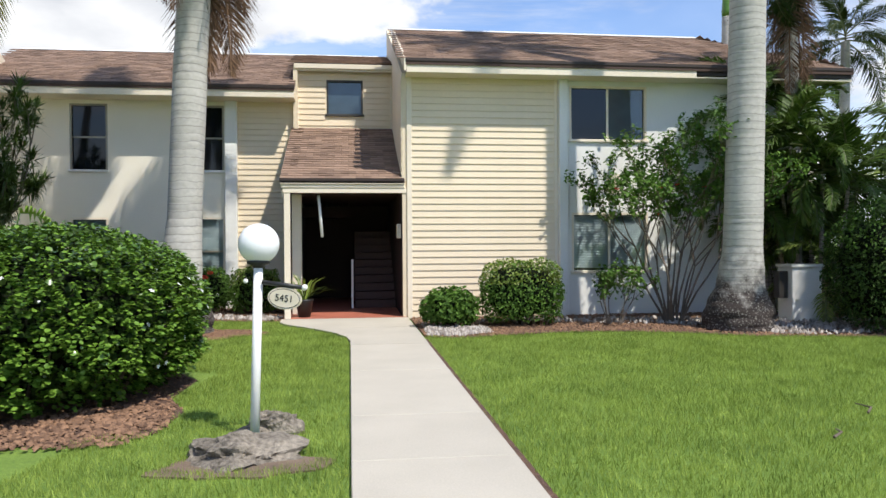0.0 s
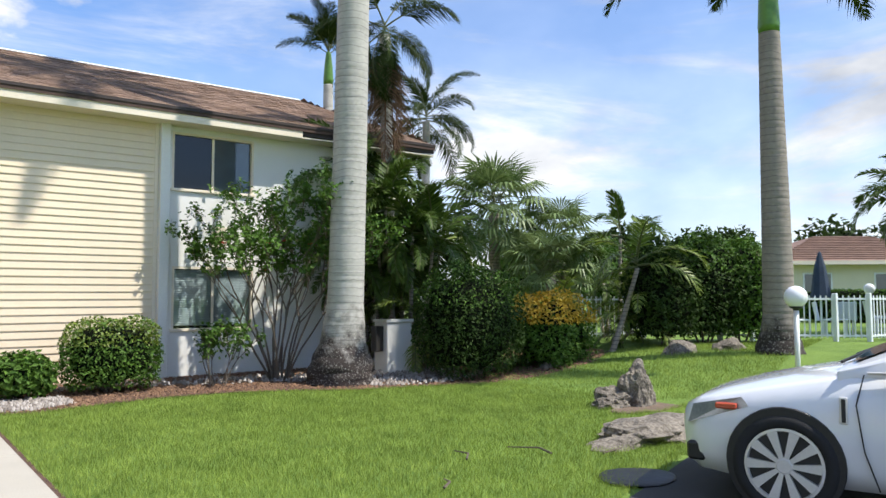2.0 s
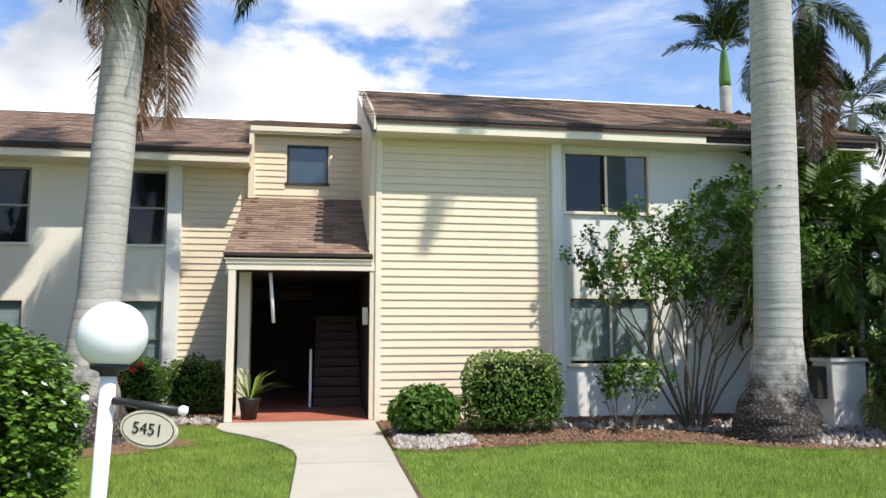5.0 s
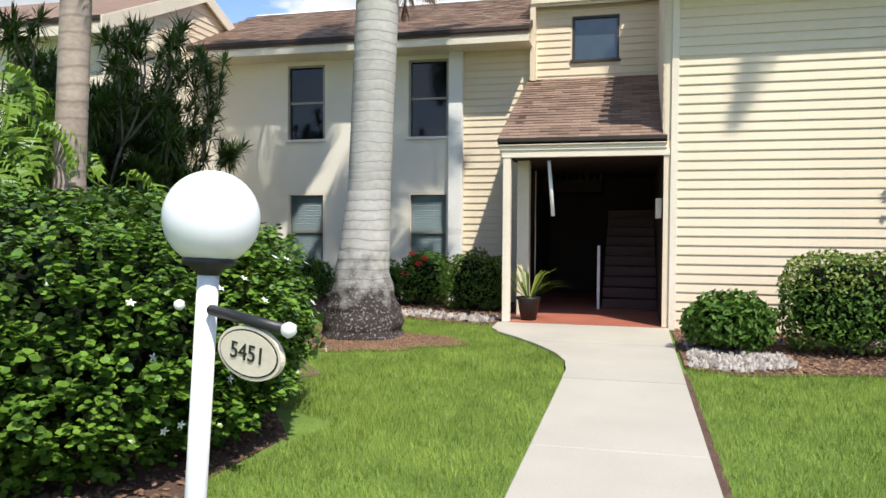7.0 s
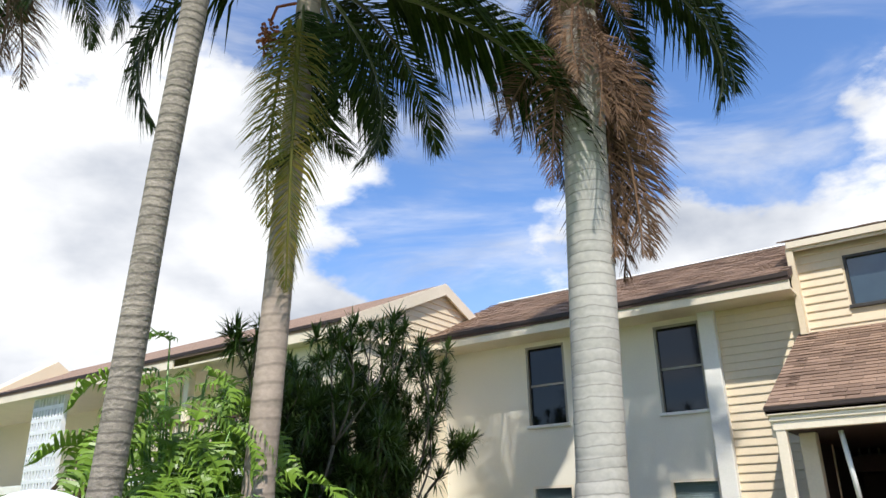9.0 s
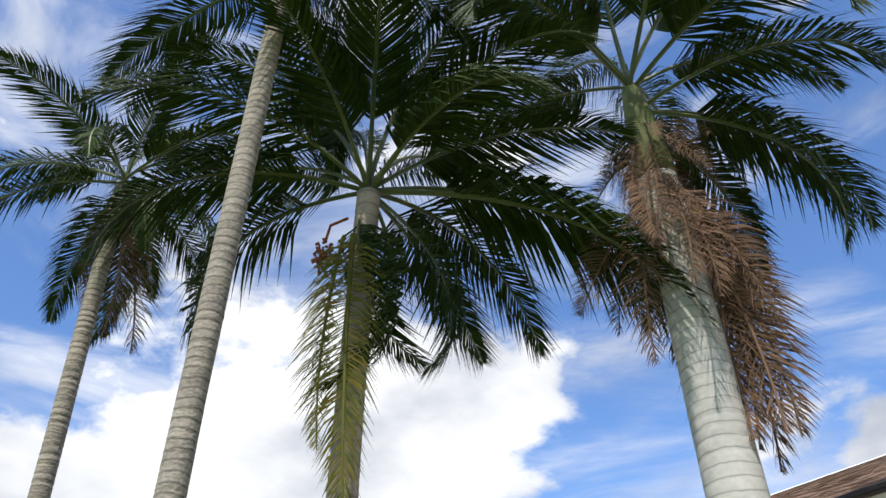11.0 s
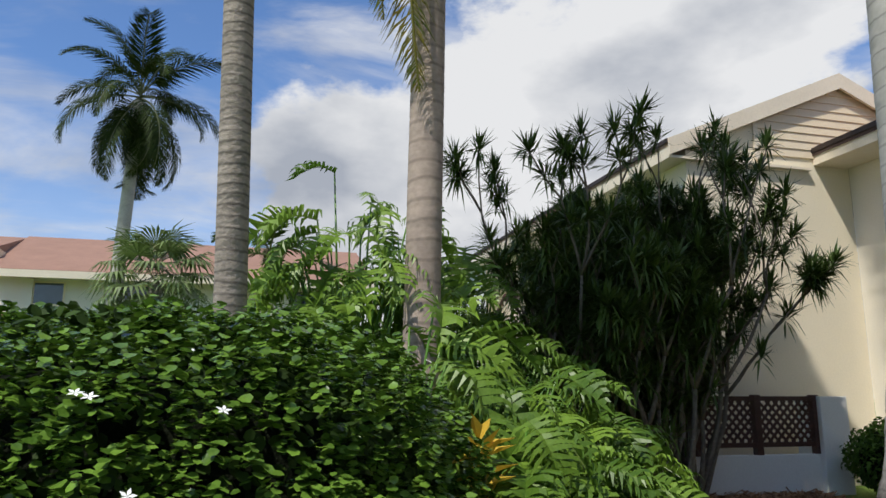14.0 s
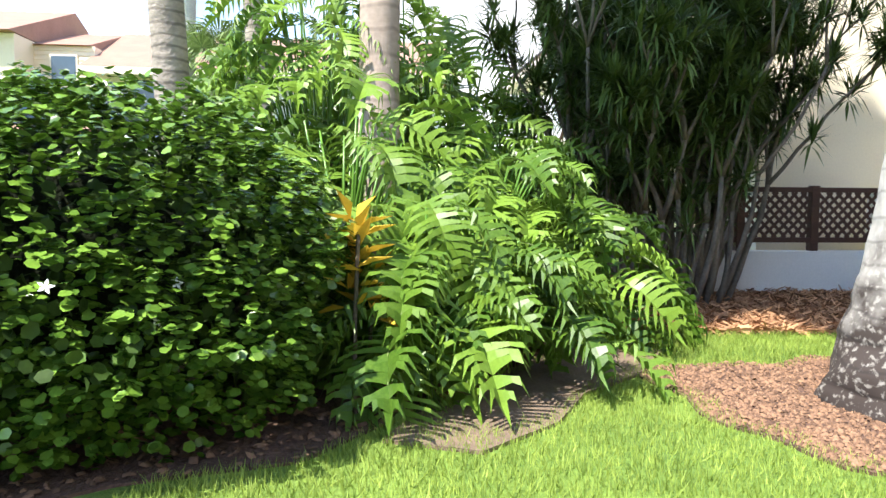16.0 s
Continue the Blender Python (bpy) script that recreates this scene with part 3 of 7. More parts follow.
def diagonal_boards(wall, x, y0, y1, slope, zlo, ztop, h=0.15):
    """Boards along the slope on the face x, cut at the wall's ends."""
    z = zlo
    while z < ztop:
        a, b = z, z + h * 1.02
        me = MB().add([Vector(p) for p in ((x, y0, a), (x, y1, a + slope * (y1 - y0)), (x, y1, b + slope * (y1 - y0)), (x, y0, b),
                                           (x - 0.024, y0, a), (x - 0.024, y1, a + slope * (y1 - y0)), (x - 0.006, y1, b + slope * (y1 - y0)), (x - 0.006, y0, b))],
                      [(0, 1, 2, 3), (4, 7, 6, 5), (0, 4, 5, 1), (3, 2, 6, 7), (0, 3, 7, 4), (1, 5, 6, 2)]).mesh("board", M_SIDING)
        part("board", me, wall)
        z += h


diagonal_boards(ws, 1.056, WY, 18.2, 0.43, 2.75, 4.85)


# ---- roofs ----
def shingles(name, origin, u, v, nu, nv, keep=None, mat=None, wide=0.305, high=0.145, rng=random.Random(3)):
    """Joined shingle tabs over a roof plane: u runs along the eave, v up the slope (unit vectors)."""
    u, v = Vector(u), Vector(v)
    n = u.cross(v).normalized()
    mb = MB()
    for j in range(nv):
        off = (j % 2) * 0.5 + rng.uniform(-0.1, 0.1)
        for i in range(nu + 1):
            a = (i + off - 0.5) * wide
            b = a + wide * rng.uniform(0.94, 0.985)
            lo, hi = j * high, (j + 1) * high + 0.03
            c = Vector(origin) + u * ((a + b) / 2) + v * (lo + high / 2)
            if keep and not keep(c):
                continue
            t = 0.010 + rng.uniform(0, 0.009)
            p = [Vector(origin) + u * s + v * q + n * w for s, q, w in ((a, lo, t), (b, lo, t), (b, hi, 0.002), (a, hi, 0.002), (a, lo, 0), (b, lo, 0))]
            mb.add(p, [(0, 1, 2, 3), (4, 5, 1, 0)])
    return mb.mesh(name, mat or M_SHINGLE)


def right_roof():
    roof = thing("roof_right", "brown asphalt shingle roof with cream fascia and white ridge cap", "roof", kind="structure")
    ey, ez, ry, rz, x0, xe, xr = 14.50, 5.11, 18.15, 6.70, 1.10, 10.5, 8.75
    sl = (rz - ez) / (ry - ey)
    deck = MB()
    A, B, C, D = Vector((x0, ey, ez)), Vector((xe, ey, ez)), Vector((xr, ry, rz)), Vector((x0, ry, rz))
    E, F = Vector((x0, 2 * ry - ey, ez)), Vector((xe, 2 * ry - ey, ez))
    dn = Vector((0, 0, -0.12))
    deck.add([A, B, C, D, E, F, A + dn, B + dn, C + dn, D + dn, E + dn, F + dn],
             [(0, 1, 2, 3), (3, 2, 5, 4), (1, 5, 2), (6, 9, 8, 7), (9, 10, 11, 8), (7, 8, 11), (0, 6, 7, 1), (1, 7, 11, 5), (5, 11, 10, 4), (0, 3, 9, 6), (3, 4, 10, 9)])
    part("deck", deck.mesh("deck", M_ROOF_BASE), roof)
    v = Vector((0, 1, sl)).normalized()
    L = (D - A).length
    part("shingles", shingles("shingles", A + Vector((0, 0, 0.004)), (1, 0, 0), v, int((xe - x0) / 0.305) + 1, int(L / 0.145), keep=lambda c: c.x < xe - (c.y - ey) * (xe - xr) / (ry - ey) - 0.05 and c.x < xe), roof, kind="stuff")
    hv = (C - B) - Vector((0, 1, 0)) * (C - B).y
    part("shingles", shingles("shingles", B + Vector((0.002, 0, 0.004)), (0, 1, 0), hv.normalized(), 24, int(hv.length / 0.145), keep=lambda c: ey + (xe - c.x) * (ry - ey) / (xe - xr) < c.y < 2 * ry - ey - (xe - c.x) * (ry - ey) / (xe - xr)), roof, kind="stuff")
    part("ridge_cap", MB().prism([(ry - 0.13, rz - 0.03), (ry, rz + 0.035), (ry + 0.13, rz - 0.03)], 0, x0, xr).mesh("ridge_cap", M_WHITE), roof)
    part("drip_edge", MB().box(x0, ey - 0.015, ez - 0.045, xe, ey + 0.02, ez + 0.012).mesh("drip_edge", M_DRIP), roof)
    part("fascia", MB().box(x0 + 0.02, ey + 0.02, ez - 0.26, 7.05, ey + 0.06, ez - 0.03, bevel=0.004).mesh("fascia", M_TRIM), roof, "cream fascia board")
    part("fascia", MB().box(7.05, ey + 0.05, ez - 0.20, xe, ey + 0.07, ez - 0.03, bevel=0.004).mesh("fascia", M_DRIP), roof, "dark bare fascia where the board has come away")
    part("soffit", MB().box(x0 + 0.02, ey + 0.06, ez - 0.25, xe, WY + 0.02, ez - 0.22).mesh("soffit", M_TRIM), roof)
    # rake boards on the gable
    for sgn in (1, -1):
        y_e = ey if sgn > 0 else 2 * ry - ey
        part("rake_board", MB().add([Vector((x, y, z)) for x in (x0 - 0.03, x0 + 0.012) for y, z in ((y_e, ez - 0.24), (ry, rz - 0.24), (ry, rz + 0.01), (y_e, ez + 0.01))],
                                    [(0, 1, 2, 3), (4, 7, 6, 5), (0, 4, 5, 1), (1, 5, 6, 2), (2, 6, 7, 3), (3, 7, 4, 0)]).mesh("rake_board", M_TRIM), roof)


right_roof()


def left_roof():
    roof = thing("roof_left", "brown asphalt shingle roof with mildewed cream fascia", "roof", kind="structure")
    ey, ez, ry, rz, x0, x1 = 17.50, 5.16, 20.9, 6.70, -8.55, 1.1
    xd = -1.25
    sl = (rz - ez) / (ry - ey)
    dn = Vector((0, 0, -0.12))
    deck = MB()
    P = [Vector(p) for p in ((x0, ey, ez), (xd, ey, ez), (xd, ry, rz), (x0, ry, rz), (x0, 2 * ry - ey, ez), (x1, 2 * ry - ey, ez), (x1, ry, rz))]
    deck.add(P[:4] + [p + dn for p in P[:4]], [(0, 1, 2, 3), (4, 7, 6, 5), (0, 4, 5, 1), (1, 5, 6, 2), (3, 7, 4, 0)])
    deck.add([P[3], P[6], P[5], P[4]], [(0, 1, 2, 3)])
    part("deck", deck.mesh("deck", M_ROOF_BASE), roof)
    v = Vector((0, 1, sl)).normalized()
    nv = int(math.hypot(ry - ey, rz - ez) / 0.145)
    part("shingles", shingles("shingles", (x0, ey, ez + 0.004), (1, 0, 0), v, int((xd - x0) / 0.305), nv), roof, kind="stuff")
    part("ridge_cap", MB().prism([(ry - 0.13, rz - 0.03), (ry, rz + 0.035), (ry + 0.13, rz - 0.03)], 0, x0, x1).mesh("ridge_cap", M_WHITE), roof)
    part("drip_edge", MB().box(x0, ey - 0.015, ez - 0.06, xd, ey + 0.02, ez + 0.012).mesh("drip_edge", M_DRIP), roof)
    part("fascia", MB().box(x0, ey + 0.02, ez - 0.27, xd, ey + 0.06, ez - 0.04, bevel=0.004).mesh("fascia", M_TRIM), roof)
    part("soffit", MB().box(x0, ey + 0.06, ez - 0.27, xd, LY + 0.02, ez - 0.23).mesh("soffit", M_TRIM), roof)
    # dormer over the porch
    dy, dz = 17.98, 5.80
    dv = Vector((0, ry - dy, rz - dz))
    part("dormer_deck", MB().add([Vector((x, y, z)) for x in (xd - 0.03, x1) for y, z in ((dy, dz), (ry, rz), (ry, rz - 0.1), (dy, dz - 0.1))],
                                 [(0, 1, 2, 3), (4, 7, 6, 5), (0, 4, 5, 1), (1, 5, 6, 2), (2, 6, 7, 3), (3, 7, 4, 0)]).mesh("dormer_deck", M_ROOF_BASE), roof)
    part("shingles", shingles("shingles", (xd - 0.03, dy - 0.02, dz + 0.006), (1, 0, 0), dv.normalized(), 8, int(dv.length / 0.145), keep=lambda c: c.x < 1.08), roof, kind="stuff")
    part("dormer_fascia", MB().box(xd - 0.03, dy - 0.02, dz - 0.12, x1, dy + 0.02, dz - 0.012, bevel=0.003).mesh("dormer_fascia", M_TRIM), roof)
    part("dormer_trim", MB().box(xd, dy + 0.03, dz - 0.17, x1, dy + 0.06, dz - 0.12).mesh("dormer_trim", M_TRIM), roof)


left_roof()
ATTIC = (-0.53, 4.63, 0.34, 5.46)
wa = wall_with_holes("wall_dormer", -1.2, 1.15, 2.9, 5.72, LY, LY + 0.15, [ATTIC], M_SIDING, "cream sided dormer wall above the porch")


def dormer_siding():
    n = 11
    h = (5.70 - 4.22) / n
    for i in range(n):
        z = 4.22 + i * h
        if z + h > ATTIC[1] - 0.03 and z < ATTIC[3] + 0.03:
            part("board", board_mesh(ATTIC[0] + 1.2 - 0.03, h), wa, at=(-1.2, LY - 0.002, z))
            part("board", board_mesh(1.0 - ATTIC[2] - 0.03, h), wa, at=(ATTIC[2] + 0.03, LY - 0.002, z))
        else:
            part("board", board_mesh(2.2, h), wa, at=(-1.2, LY - 0.002, z))
    part("corner_board", MB().box(1.0, LY - 0.03, 4.2, 1.06, LY, 5.7).mesh("corner_board", M_TRIM), wa)
    # cheek beside the main eave
    cheek = MB().prism([(17.99, 4.25), (LY, 4.25), (LY, 5.72), (17.99, 5.72)], 0, -1.30, -1.2)
    part("cheek", cheek.mesh("cheek", M_SIDING), wa)


dormer_siding()


def porch():
    p = thing("porch_roof", "brown shingled lean-to porch roof on a cream post", "porch", (0, 0, 0))
    y0, z0, y1, z1, x0, x1 = 14.98, 2.80, 18.18, 4.30, -1.36, 1.10
    part("deck", MB().add([Vector((x, y, z)) for x in (x0, x1) for y, z in ((y0, z0 - 0.08), (y1, z1 - 0.08), (y1, z1), (y0, z0))],
                          [(0, 1, 2, 3), (4, 7, 6, 5), (0, 4, 5, 1), (1, 5, 6, 2), (2, 6, 7, 3), (3, 7, 4, 0)]).mesh("deck", M_ROOF_BASE), p)
    v = Vector((0, y1 - y0, z1 - z0)).normalized()
    wide, high = 0.30, 0.145
    rng = random.Random(5)
    tabs = []
    for k in range(3):
        t = 0.011 + 0.004 * k
        a, b = 0, wide * 0.975
        n = Vector((1, 0, 0)).cross(v)
        pts = [Vector((s, 0, 0)) + v * q + n * w for s, q, w in ((a, 0, t), (b, 0, t), (b, high + 0.03, 0.002), (a, high + 0.03, 0.002), (a, 0, 0), (b, 0, 0))]
        tabs.append(MB().add(pts, [(0, 1, 2, 3), (4, 5, 1, 0), (0, 3, 4), (1, 5, 2)]).mesh("shingle", M_SHINGLE_P))
    L = (Vector((0, y1, z1)) - Vector((0, y0, z0))).length
    for j in range(int(L / high)):
        off = (0.5 if j % 2 else 0) * wide
        for i in range(9):
            x = x0 + i * wide - off
            if x < x0 - 0.2 or x + wide > x1 + 0.16:
                continue
            q = Vector((max(x, x0), y0, z0 + 0.003)) + v * (j * high)
            part("shingle", tabs[rng.randrange(3)], p, at=q)
    part("drip_edge", MB().box(x0 - 0.01, y0 - 0.012, z0 - 0.035, x1, y0 + 0.01, z0 + 0.006).mesh("drip_edge", M_DRIP), p)
    part("beam", MB().box(x0, y0 + 0.0, z0 - 0.10, x1, y0 + 0.10, z0 - 0.04, bevel=0.01).mesh("beam", M_TRIM), p)
    part("beam", MB().box(x0 + 0.02, y0 + 0.03, z0 - 0.17, x1, y0 + 0.13, z0 - 0.10, bevel=0.01).mesh("beam", M_TRIM), p)
    part("header", MB().box(x0 + 0.05, y0 + 0.05, z0 - 0.27, x1 + 0.04, y0 + 0.15, z0 - 0.17, bevel=0.004).mesh("header", M_TRIM), p)
    part("post", MB().box(-1.29, 15.04, 0.03, -1.17, 15.16, 2.56, bevel=0.008).mesh("post", M_TRIM), p, "cream square timber post")
    part("side_fill", MB().prism([(15.1, 2.45), (18.18, 3.95), (18.18, 4.2), (15.1, 2.72)], 0, -1.34, -1.28).mesh("side_fill", M_TRIM), p)
    part("downspout", MB().tube([(-0.62, 15.3, 2.5), (-0.55, 15.3, 1.65)], 0.03, 8).mesh("downspout", M_WHITE, True), p)


porch()


def stairwell():
    inner = solid("stairwell_walls", MB().box(-1.2, 20.8, 0, 1.15, 20.95, 4.6).box(-1.35, 16.9, 0.0, -1.2, 20.9, 2.9).mesh("stairwell_walls", M_DARK_IN), "brown stairwell walls behind the porch, darkened for shade", "wall")
    solid("porch_ceiling", MB().box(-1.28, 15.15, 2.56, 1.05, 20.8, 2.6).mesh("porch_ceiling", M_DARK_IN), "porch ceiling coloured near black for its shade", "ceiling")
    solid("wall_entry_right", MB().box(1.05, 15.15, 0.04, 1.16, 20.8, 2.56).mesh("wall_entry_right", M_DARK_IN), "brown entry side wall, darkened for shade", "wall")
    solid("wall_entry_left", MB().box(-1.2, 15.9, 0.04, -1.0, 16.1, 2.56, bevel=0.01).mesh("wall_entry_left", M_TRIM), "cream side pier of the entry", "wall")
    st = thing("staircase", "brown wooden stairs darkened for shade, with a pale newel post", "stairs", (0, 0, 0))
    # Red-brown wood, lowered further for the shade inside the entry.
    wood = material("shaded_red_brown_stair_wood", (0.06, 0.022, 0.016), 0.6, vary=0.2)
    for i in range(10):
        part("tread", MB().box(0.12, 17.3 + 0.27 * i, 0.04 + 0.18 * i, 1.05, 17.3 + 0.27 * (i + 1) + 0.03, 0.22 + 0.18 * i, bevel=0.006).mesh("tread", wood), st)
    part("newel", MB().box(0.03, 17.2, 0.04, 0.08, 17.25, 1.16, bevel=0.006).mesh("newel", M_WHITE), st, "pale newel post")
    rail = thing("landing_rail", "upper landing rail darkened for the stairwell's shade", "railing", (-0.5, 19.4, 2.2))
    # Rail and landing take the same shade-darkened brown.
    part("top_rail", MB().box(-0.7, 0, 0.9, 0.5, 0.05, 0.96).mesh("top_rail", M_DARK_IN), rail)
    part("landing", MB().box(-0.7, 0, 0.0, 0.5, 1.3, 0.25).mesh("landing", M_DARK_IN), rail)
    bal = MB().box(0, 0, 0, 0.03, 0.03, 0.65).mesh("baluster", M_BLACK)
    for i in range(9):
        part("baluster", bal, rail, at=(-0.65 + 0.14 * i, 0.01, 0.25))
    box = thing("mail_box", "small cream box on the entry wall", "mailbox", (1.02, 15.45, 1.62))
    part("case", MB().box(-0.06, -0.12, 0, 0.03, 0.12, 0.3, bevel=0.01).mesh("case", M_TRIM), box)


stairwell()


# ---- windows ----
def window(x0, z0, x1, z1, y, kind, label, frame_mat, blind=0.0, n=[0]):
    n[0] += 1
    w = tagged(new("window_%d" % n[0]), label, "window", "", "structure")
    d = 0.045
    yy = y + 0.06
    part("jamb", MB().box(x0 + 0.002, y + 0.002, z0, x0 + d, yy + 0.05, z1).mesh("jamb", frame_mat), w)
    part("jamb", MB().box(x1 - d, y + 0.002, z0, x1 - 0.002, yy + 0.05, z1).mesh("jamb", frame_mat), w)
    part("head", MB().box(x0 + d, y + 0.002, z1 - d, x1 - d, yy + 0.05, z1 - 0.002).mesh("head", frame_mat), w)
    part("sill", MB().box(x0 - 0.03, y - 0.05, z0 - 0.045, x1 + 0.03, yy + 0.05, z0 + 0.01, bevel=0.006).mesh("sill", M_STUCCO if kind == "hung" else frame_mat), w)
    xm, zm = (x0 + x1) / 2, (z0 + z1) / 2
    left = M_GLASS_CLEAR if blind else M_GLASS_DARK
    if kind == "slider":
        part("meeting_rail", MB().box(xm - 0.03, yy - 0.01, z0, xm + 0.02, yy + 0.04, z1 - d).mesh("meeting_rail", M_TRIM), w)
        part("pane", MB().box(x0 + d, yy, z0 + 0.01, xm - 0.03, yy + 0.008, z1 - d).mesh("pane", left), w)
        part("pane", MB().box(xm + 0.02, yy + 0.015, z0 + 0.01, x1 - d, yy + 0.023, z1 - d).mesh("pane", M_GLASS_BLUE if not blind else M_GLASS_CLEAR), w)
    elif kind == "hung":
        part("meeting_rail", MB().box(x0 + d, yy - 0.01, zm - 0.02, x1 - d, yy + 0.03, zm + 0.02).mesh("meeting_rail", M_ALU), w)
        g = M_GLASS_CLEAR if blind else M_GLASS_DARK
        part("pane", MB().box(x0 + d, yy, zm + 0.02, x1 - d, yy + 0.008, z1 - d).mesh("pane", g), w)
        part("pane", MB().box(x0 + d, yy + 0.012, z0 + 0.01, x1 - d, yy + 0.02, zm - 0.02).mesh("pane", g if not blind else M_GLASS_CLEAR), w)
    else:
        part("pane", MB().box(x0 + d, yy, z0 + 0.01, x1 - d, yy + 0.008, z1 - d).mesh("pane", M_GLASS_BLUE), w)
    if blind:
        me = MB().box(0, 0, 0, x1 - x0 - 0.1, 0.022, 0.032, m=pose(0, 0, 0, 28)).mesh("slat", M_BLIND)
        k = int((z1 - z0 - 0.1) / 0.034)
        for i in range(k):
            part("slat", me, w, at=(x0 + 0.05, yy + 0.045, z0 + 0.06 + 0.034 * i))
    for o in w.children:
        if blind and o.name.startswith("pane"):
            o.visible_shadow = False
    # Thin near-black sheet behind the opening paints the unlit room's darkness.
    part("room_shade_sheet", MB().box(x0 - 0.02, y + 0.201, z0 - 0.02, x1 + 0.02, y + 0.22, z1 + 0.02).mesh("room_shade_sheet", M_ROOM), w)
    return w


M_GLASS_BLUE = material("screened_glass", (0.05, 0.075, 0.09), 0.05, vary=0.1, bump=0.02, scale=1.5, fine=3, spec=1.0)
M_ROOM = material("unlit_room_shade", (0.03, 0.03, 0.032), 0.9, vary=0.2)


def clear_glass():
    m = bpy.data.materials.new("clear_glass")
    m.use_nodes = True
    nt = m.node_tree
    b = nt.nodes["Principled BSDF"]
    b.inputs["Roughness"].default_value = 0.03
    b.inputs["Base Color"].default_value = (0.8, 0.85, 0.85, 1)
    t = nt.nodes.new("ShaderNodeBsdfTransparent")
    t.inputs[0].default_value = (0.75, 0.80, 0.80, 1)
    gl = nt.nodes.new("ShaderNodeBsdfGlossy")
    gl.inputs["Roughness"].default_value = 0.03
    fr = nt.nodes.new("ShaderNodeFresnel")
    fr.inputs[0].default_value = 1.6
    mx = nt.nodes.new("ShaderNodeMixShader")
    nt.links.new(fr.outputs[0], mx.inputs[0])
    nt.links.new(t.outputs[0], mx.inputs[1])
    nt.links.new(gl.outputs[0], mx.inputs[2])
    nt.links.new(mx.outputs[0], nt.nodes["Material Output"].inputs[0])
    return m


M_GLASS_CLEAR = clear_glass()
window(*R_UP, WY, "slider", "dark aluminium sliding window in white stucco", M_TRIM)
window(*R_LO, WY, "slider", "sliding window with closed white blinds", M_TRIM, 1.0)
for i, h in enumerate(L_WIN):
    window(*h, LY, "hung", "dark single-hung window in white stucco" if i < 2 else "single-hung window with white blinds", M_ALU if i < 2 else M_TRIM, 0.0 if i < 2 else 1.0)
window(*ATTIC, LY, "fixed", "square fixed dormer window", M_ALU_DK)


# ---- the neighbouring wing ----
def neighbour():
    w = solid("wall_neighbour", MB().box(-8.55, 15.2, -0.1, -8.352, 18.198, 4.99).box(-10.9, 15.2, -0.1, -8.55, 15.4, 4.99).mesh("wall_neighbour", M_CREAM), "cream stucco walls of the neighbouring wing", "wall")
    # sided gable top
    ry, rz, ez, ey = 18.1, 6.48, 5.06, 14.85
    part("gable_fill", MB().prism([(15.2, 4.99), (19.9, 5.0), (19.9, 5.6), (ry, 6.3), (15.2, 5.1)], 0, -8.55, -8.352).mesh("gable_fill", M_CREAM), w)
    h = 0.14
    for i in range(9):
        z = 5.0 + i * h
        ya = max(16.5, ey + (z + h * 0.5 - ez + 0.2) / ((rz - ez) / (ry - ey)))
        yb = 19.8 - max(0, (z - 5.4)) * 1.7
        if yb - ya < 0.15:
            continue
        me = MB().add([Vector(p) for p in ((-8.35, ya, z), (-8.35, yb, z), (-8.35, yb, z + h), (-8.35, ya, z + h), (-8.326, ya, z), (-8.326, yb, z), (-8.343, yb, z + h), (-8.343, ya, z + h))],
                      [(0, 3, 2, 1), (4, 5, 6, 7), (0, 1, 5, 4), (3, 7, 6, 2), (0, 4, 7, 3), (1, 2, 6, 5)]).mesh("board", M_SIDING)
        part("board", me, w)
    part("corner_board", MB().box(-8.35, 16.42, 4.9, -8.32, 16.5, 5.75).mesh("corner_board", M_TRIM), w)
    roof = thing("roof_neighbour", "brown shingle roof of the neighbouring wing with pale fascia", "roof", kind="structure")
    sl = (rz - ez) / (ry - ey)
    x0, x1 = -26.0, -8.26
    A = [Vector(p) for p in ((x0, ey, ez), (x1, ey, ez), (x1, ry, rz), (x0, ry, rz), (x0, 2 * ry - ey, ez), (x1, 2 * ry - ey, ez))]
    dn = Vector((0, 0, -0.1))
    part("deck", MB().add(A + [a + dn for a in A], [(0, 1, 2, 3), (3, 2, 5, 4), (6, 9, 8, 7), (9, 10, 11, 8), (0, 6, 7, 1), (1, 7, 8, 2), (2, 8, 11, 5), (4, 10, 9, 3), (3, 9, 6, 0)]).mesh("deck", M_SHINGLE), roof)
    part("drip_edge", MB().box(x0, ey - 0.02, ez - 0.05, x1, ey + 0.01, ez + 0.015).mesh("drip_edge", M_DRIP), roof)
    part("fascia", MB().box(-10.9, ey + 0.01, ez - 0.28, x1, ey + 0.05, ez - 0.03).mesh("fascia", M_TRIM), roof)
    part("fascia", MB().box(-13.2, ey + 0.4, ez - 0.28, -10.9, ey + 0.44, ez - 0.03).mesh("fascia", M_TRIM), roof)
    part("fascia", MB().box(x0, ey + 0.01, ez - 0.28, -13.2, ey + 0.05, ez - 0.03).mesh("fascia", M_TRIM), roof)
    part("soffit", MB().box(x0, ey + 0.05, ez - 0.28, x1, 17.4, ez - 0.24).mesh("soffit", M_TRIM), roof)
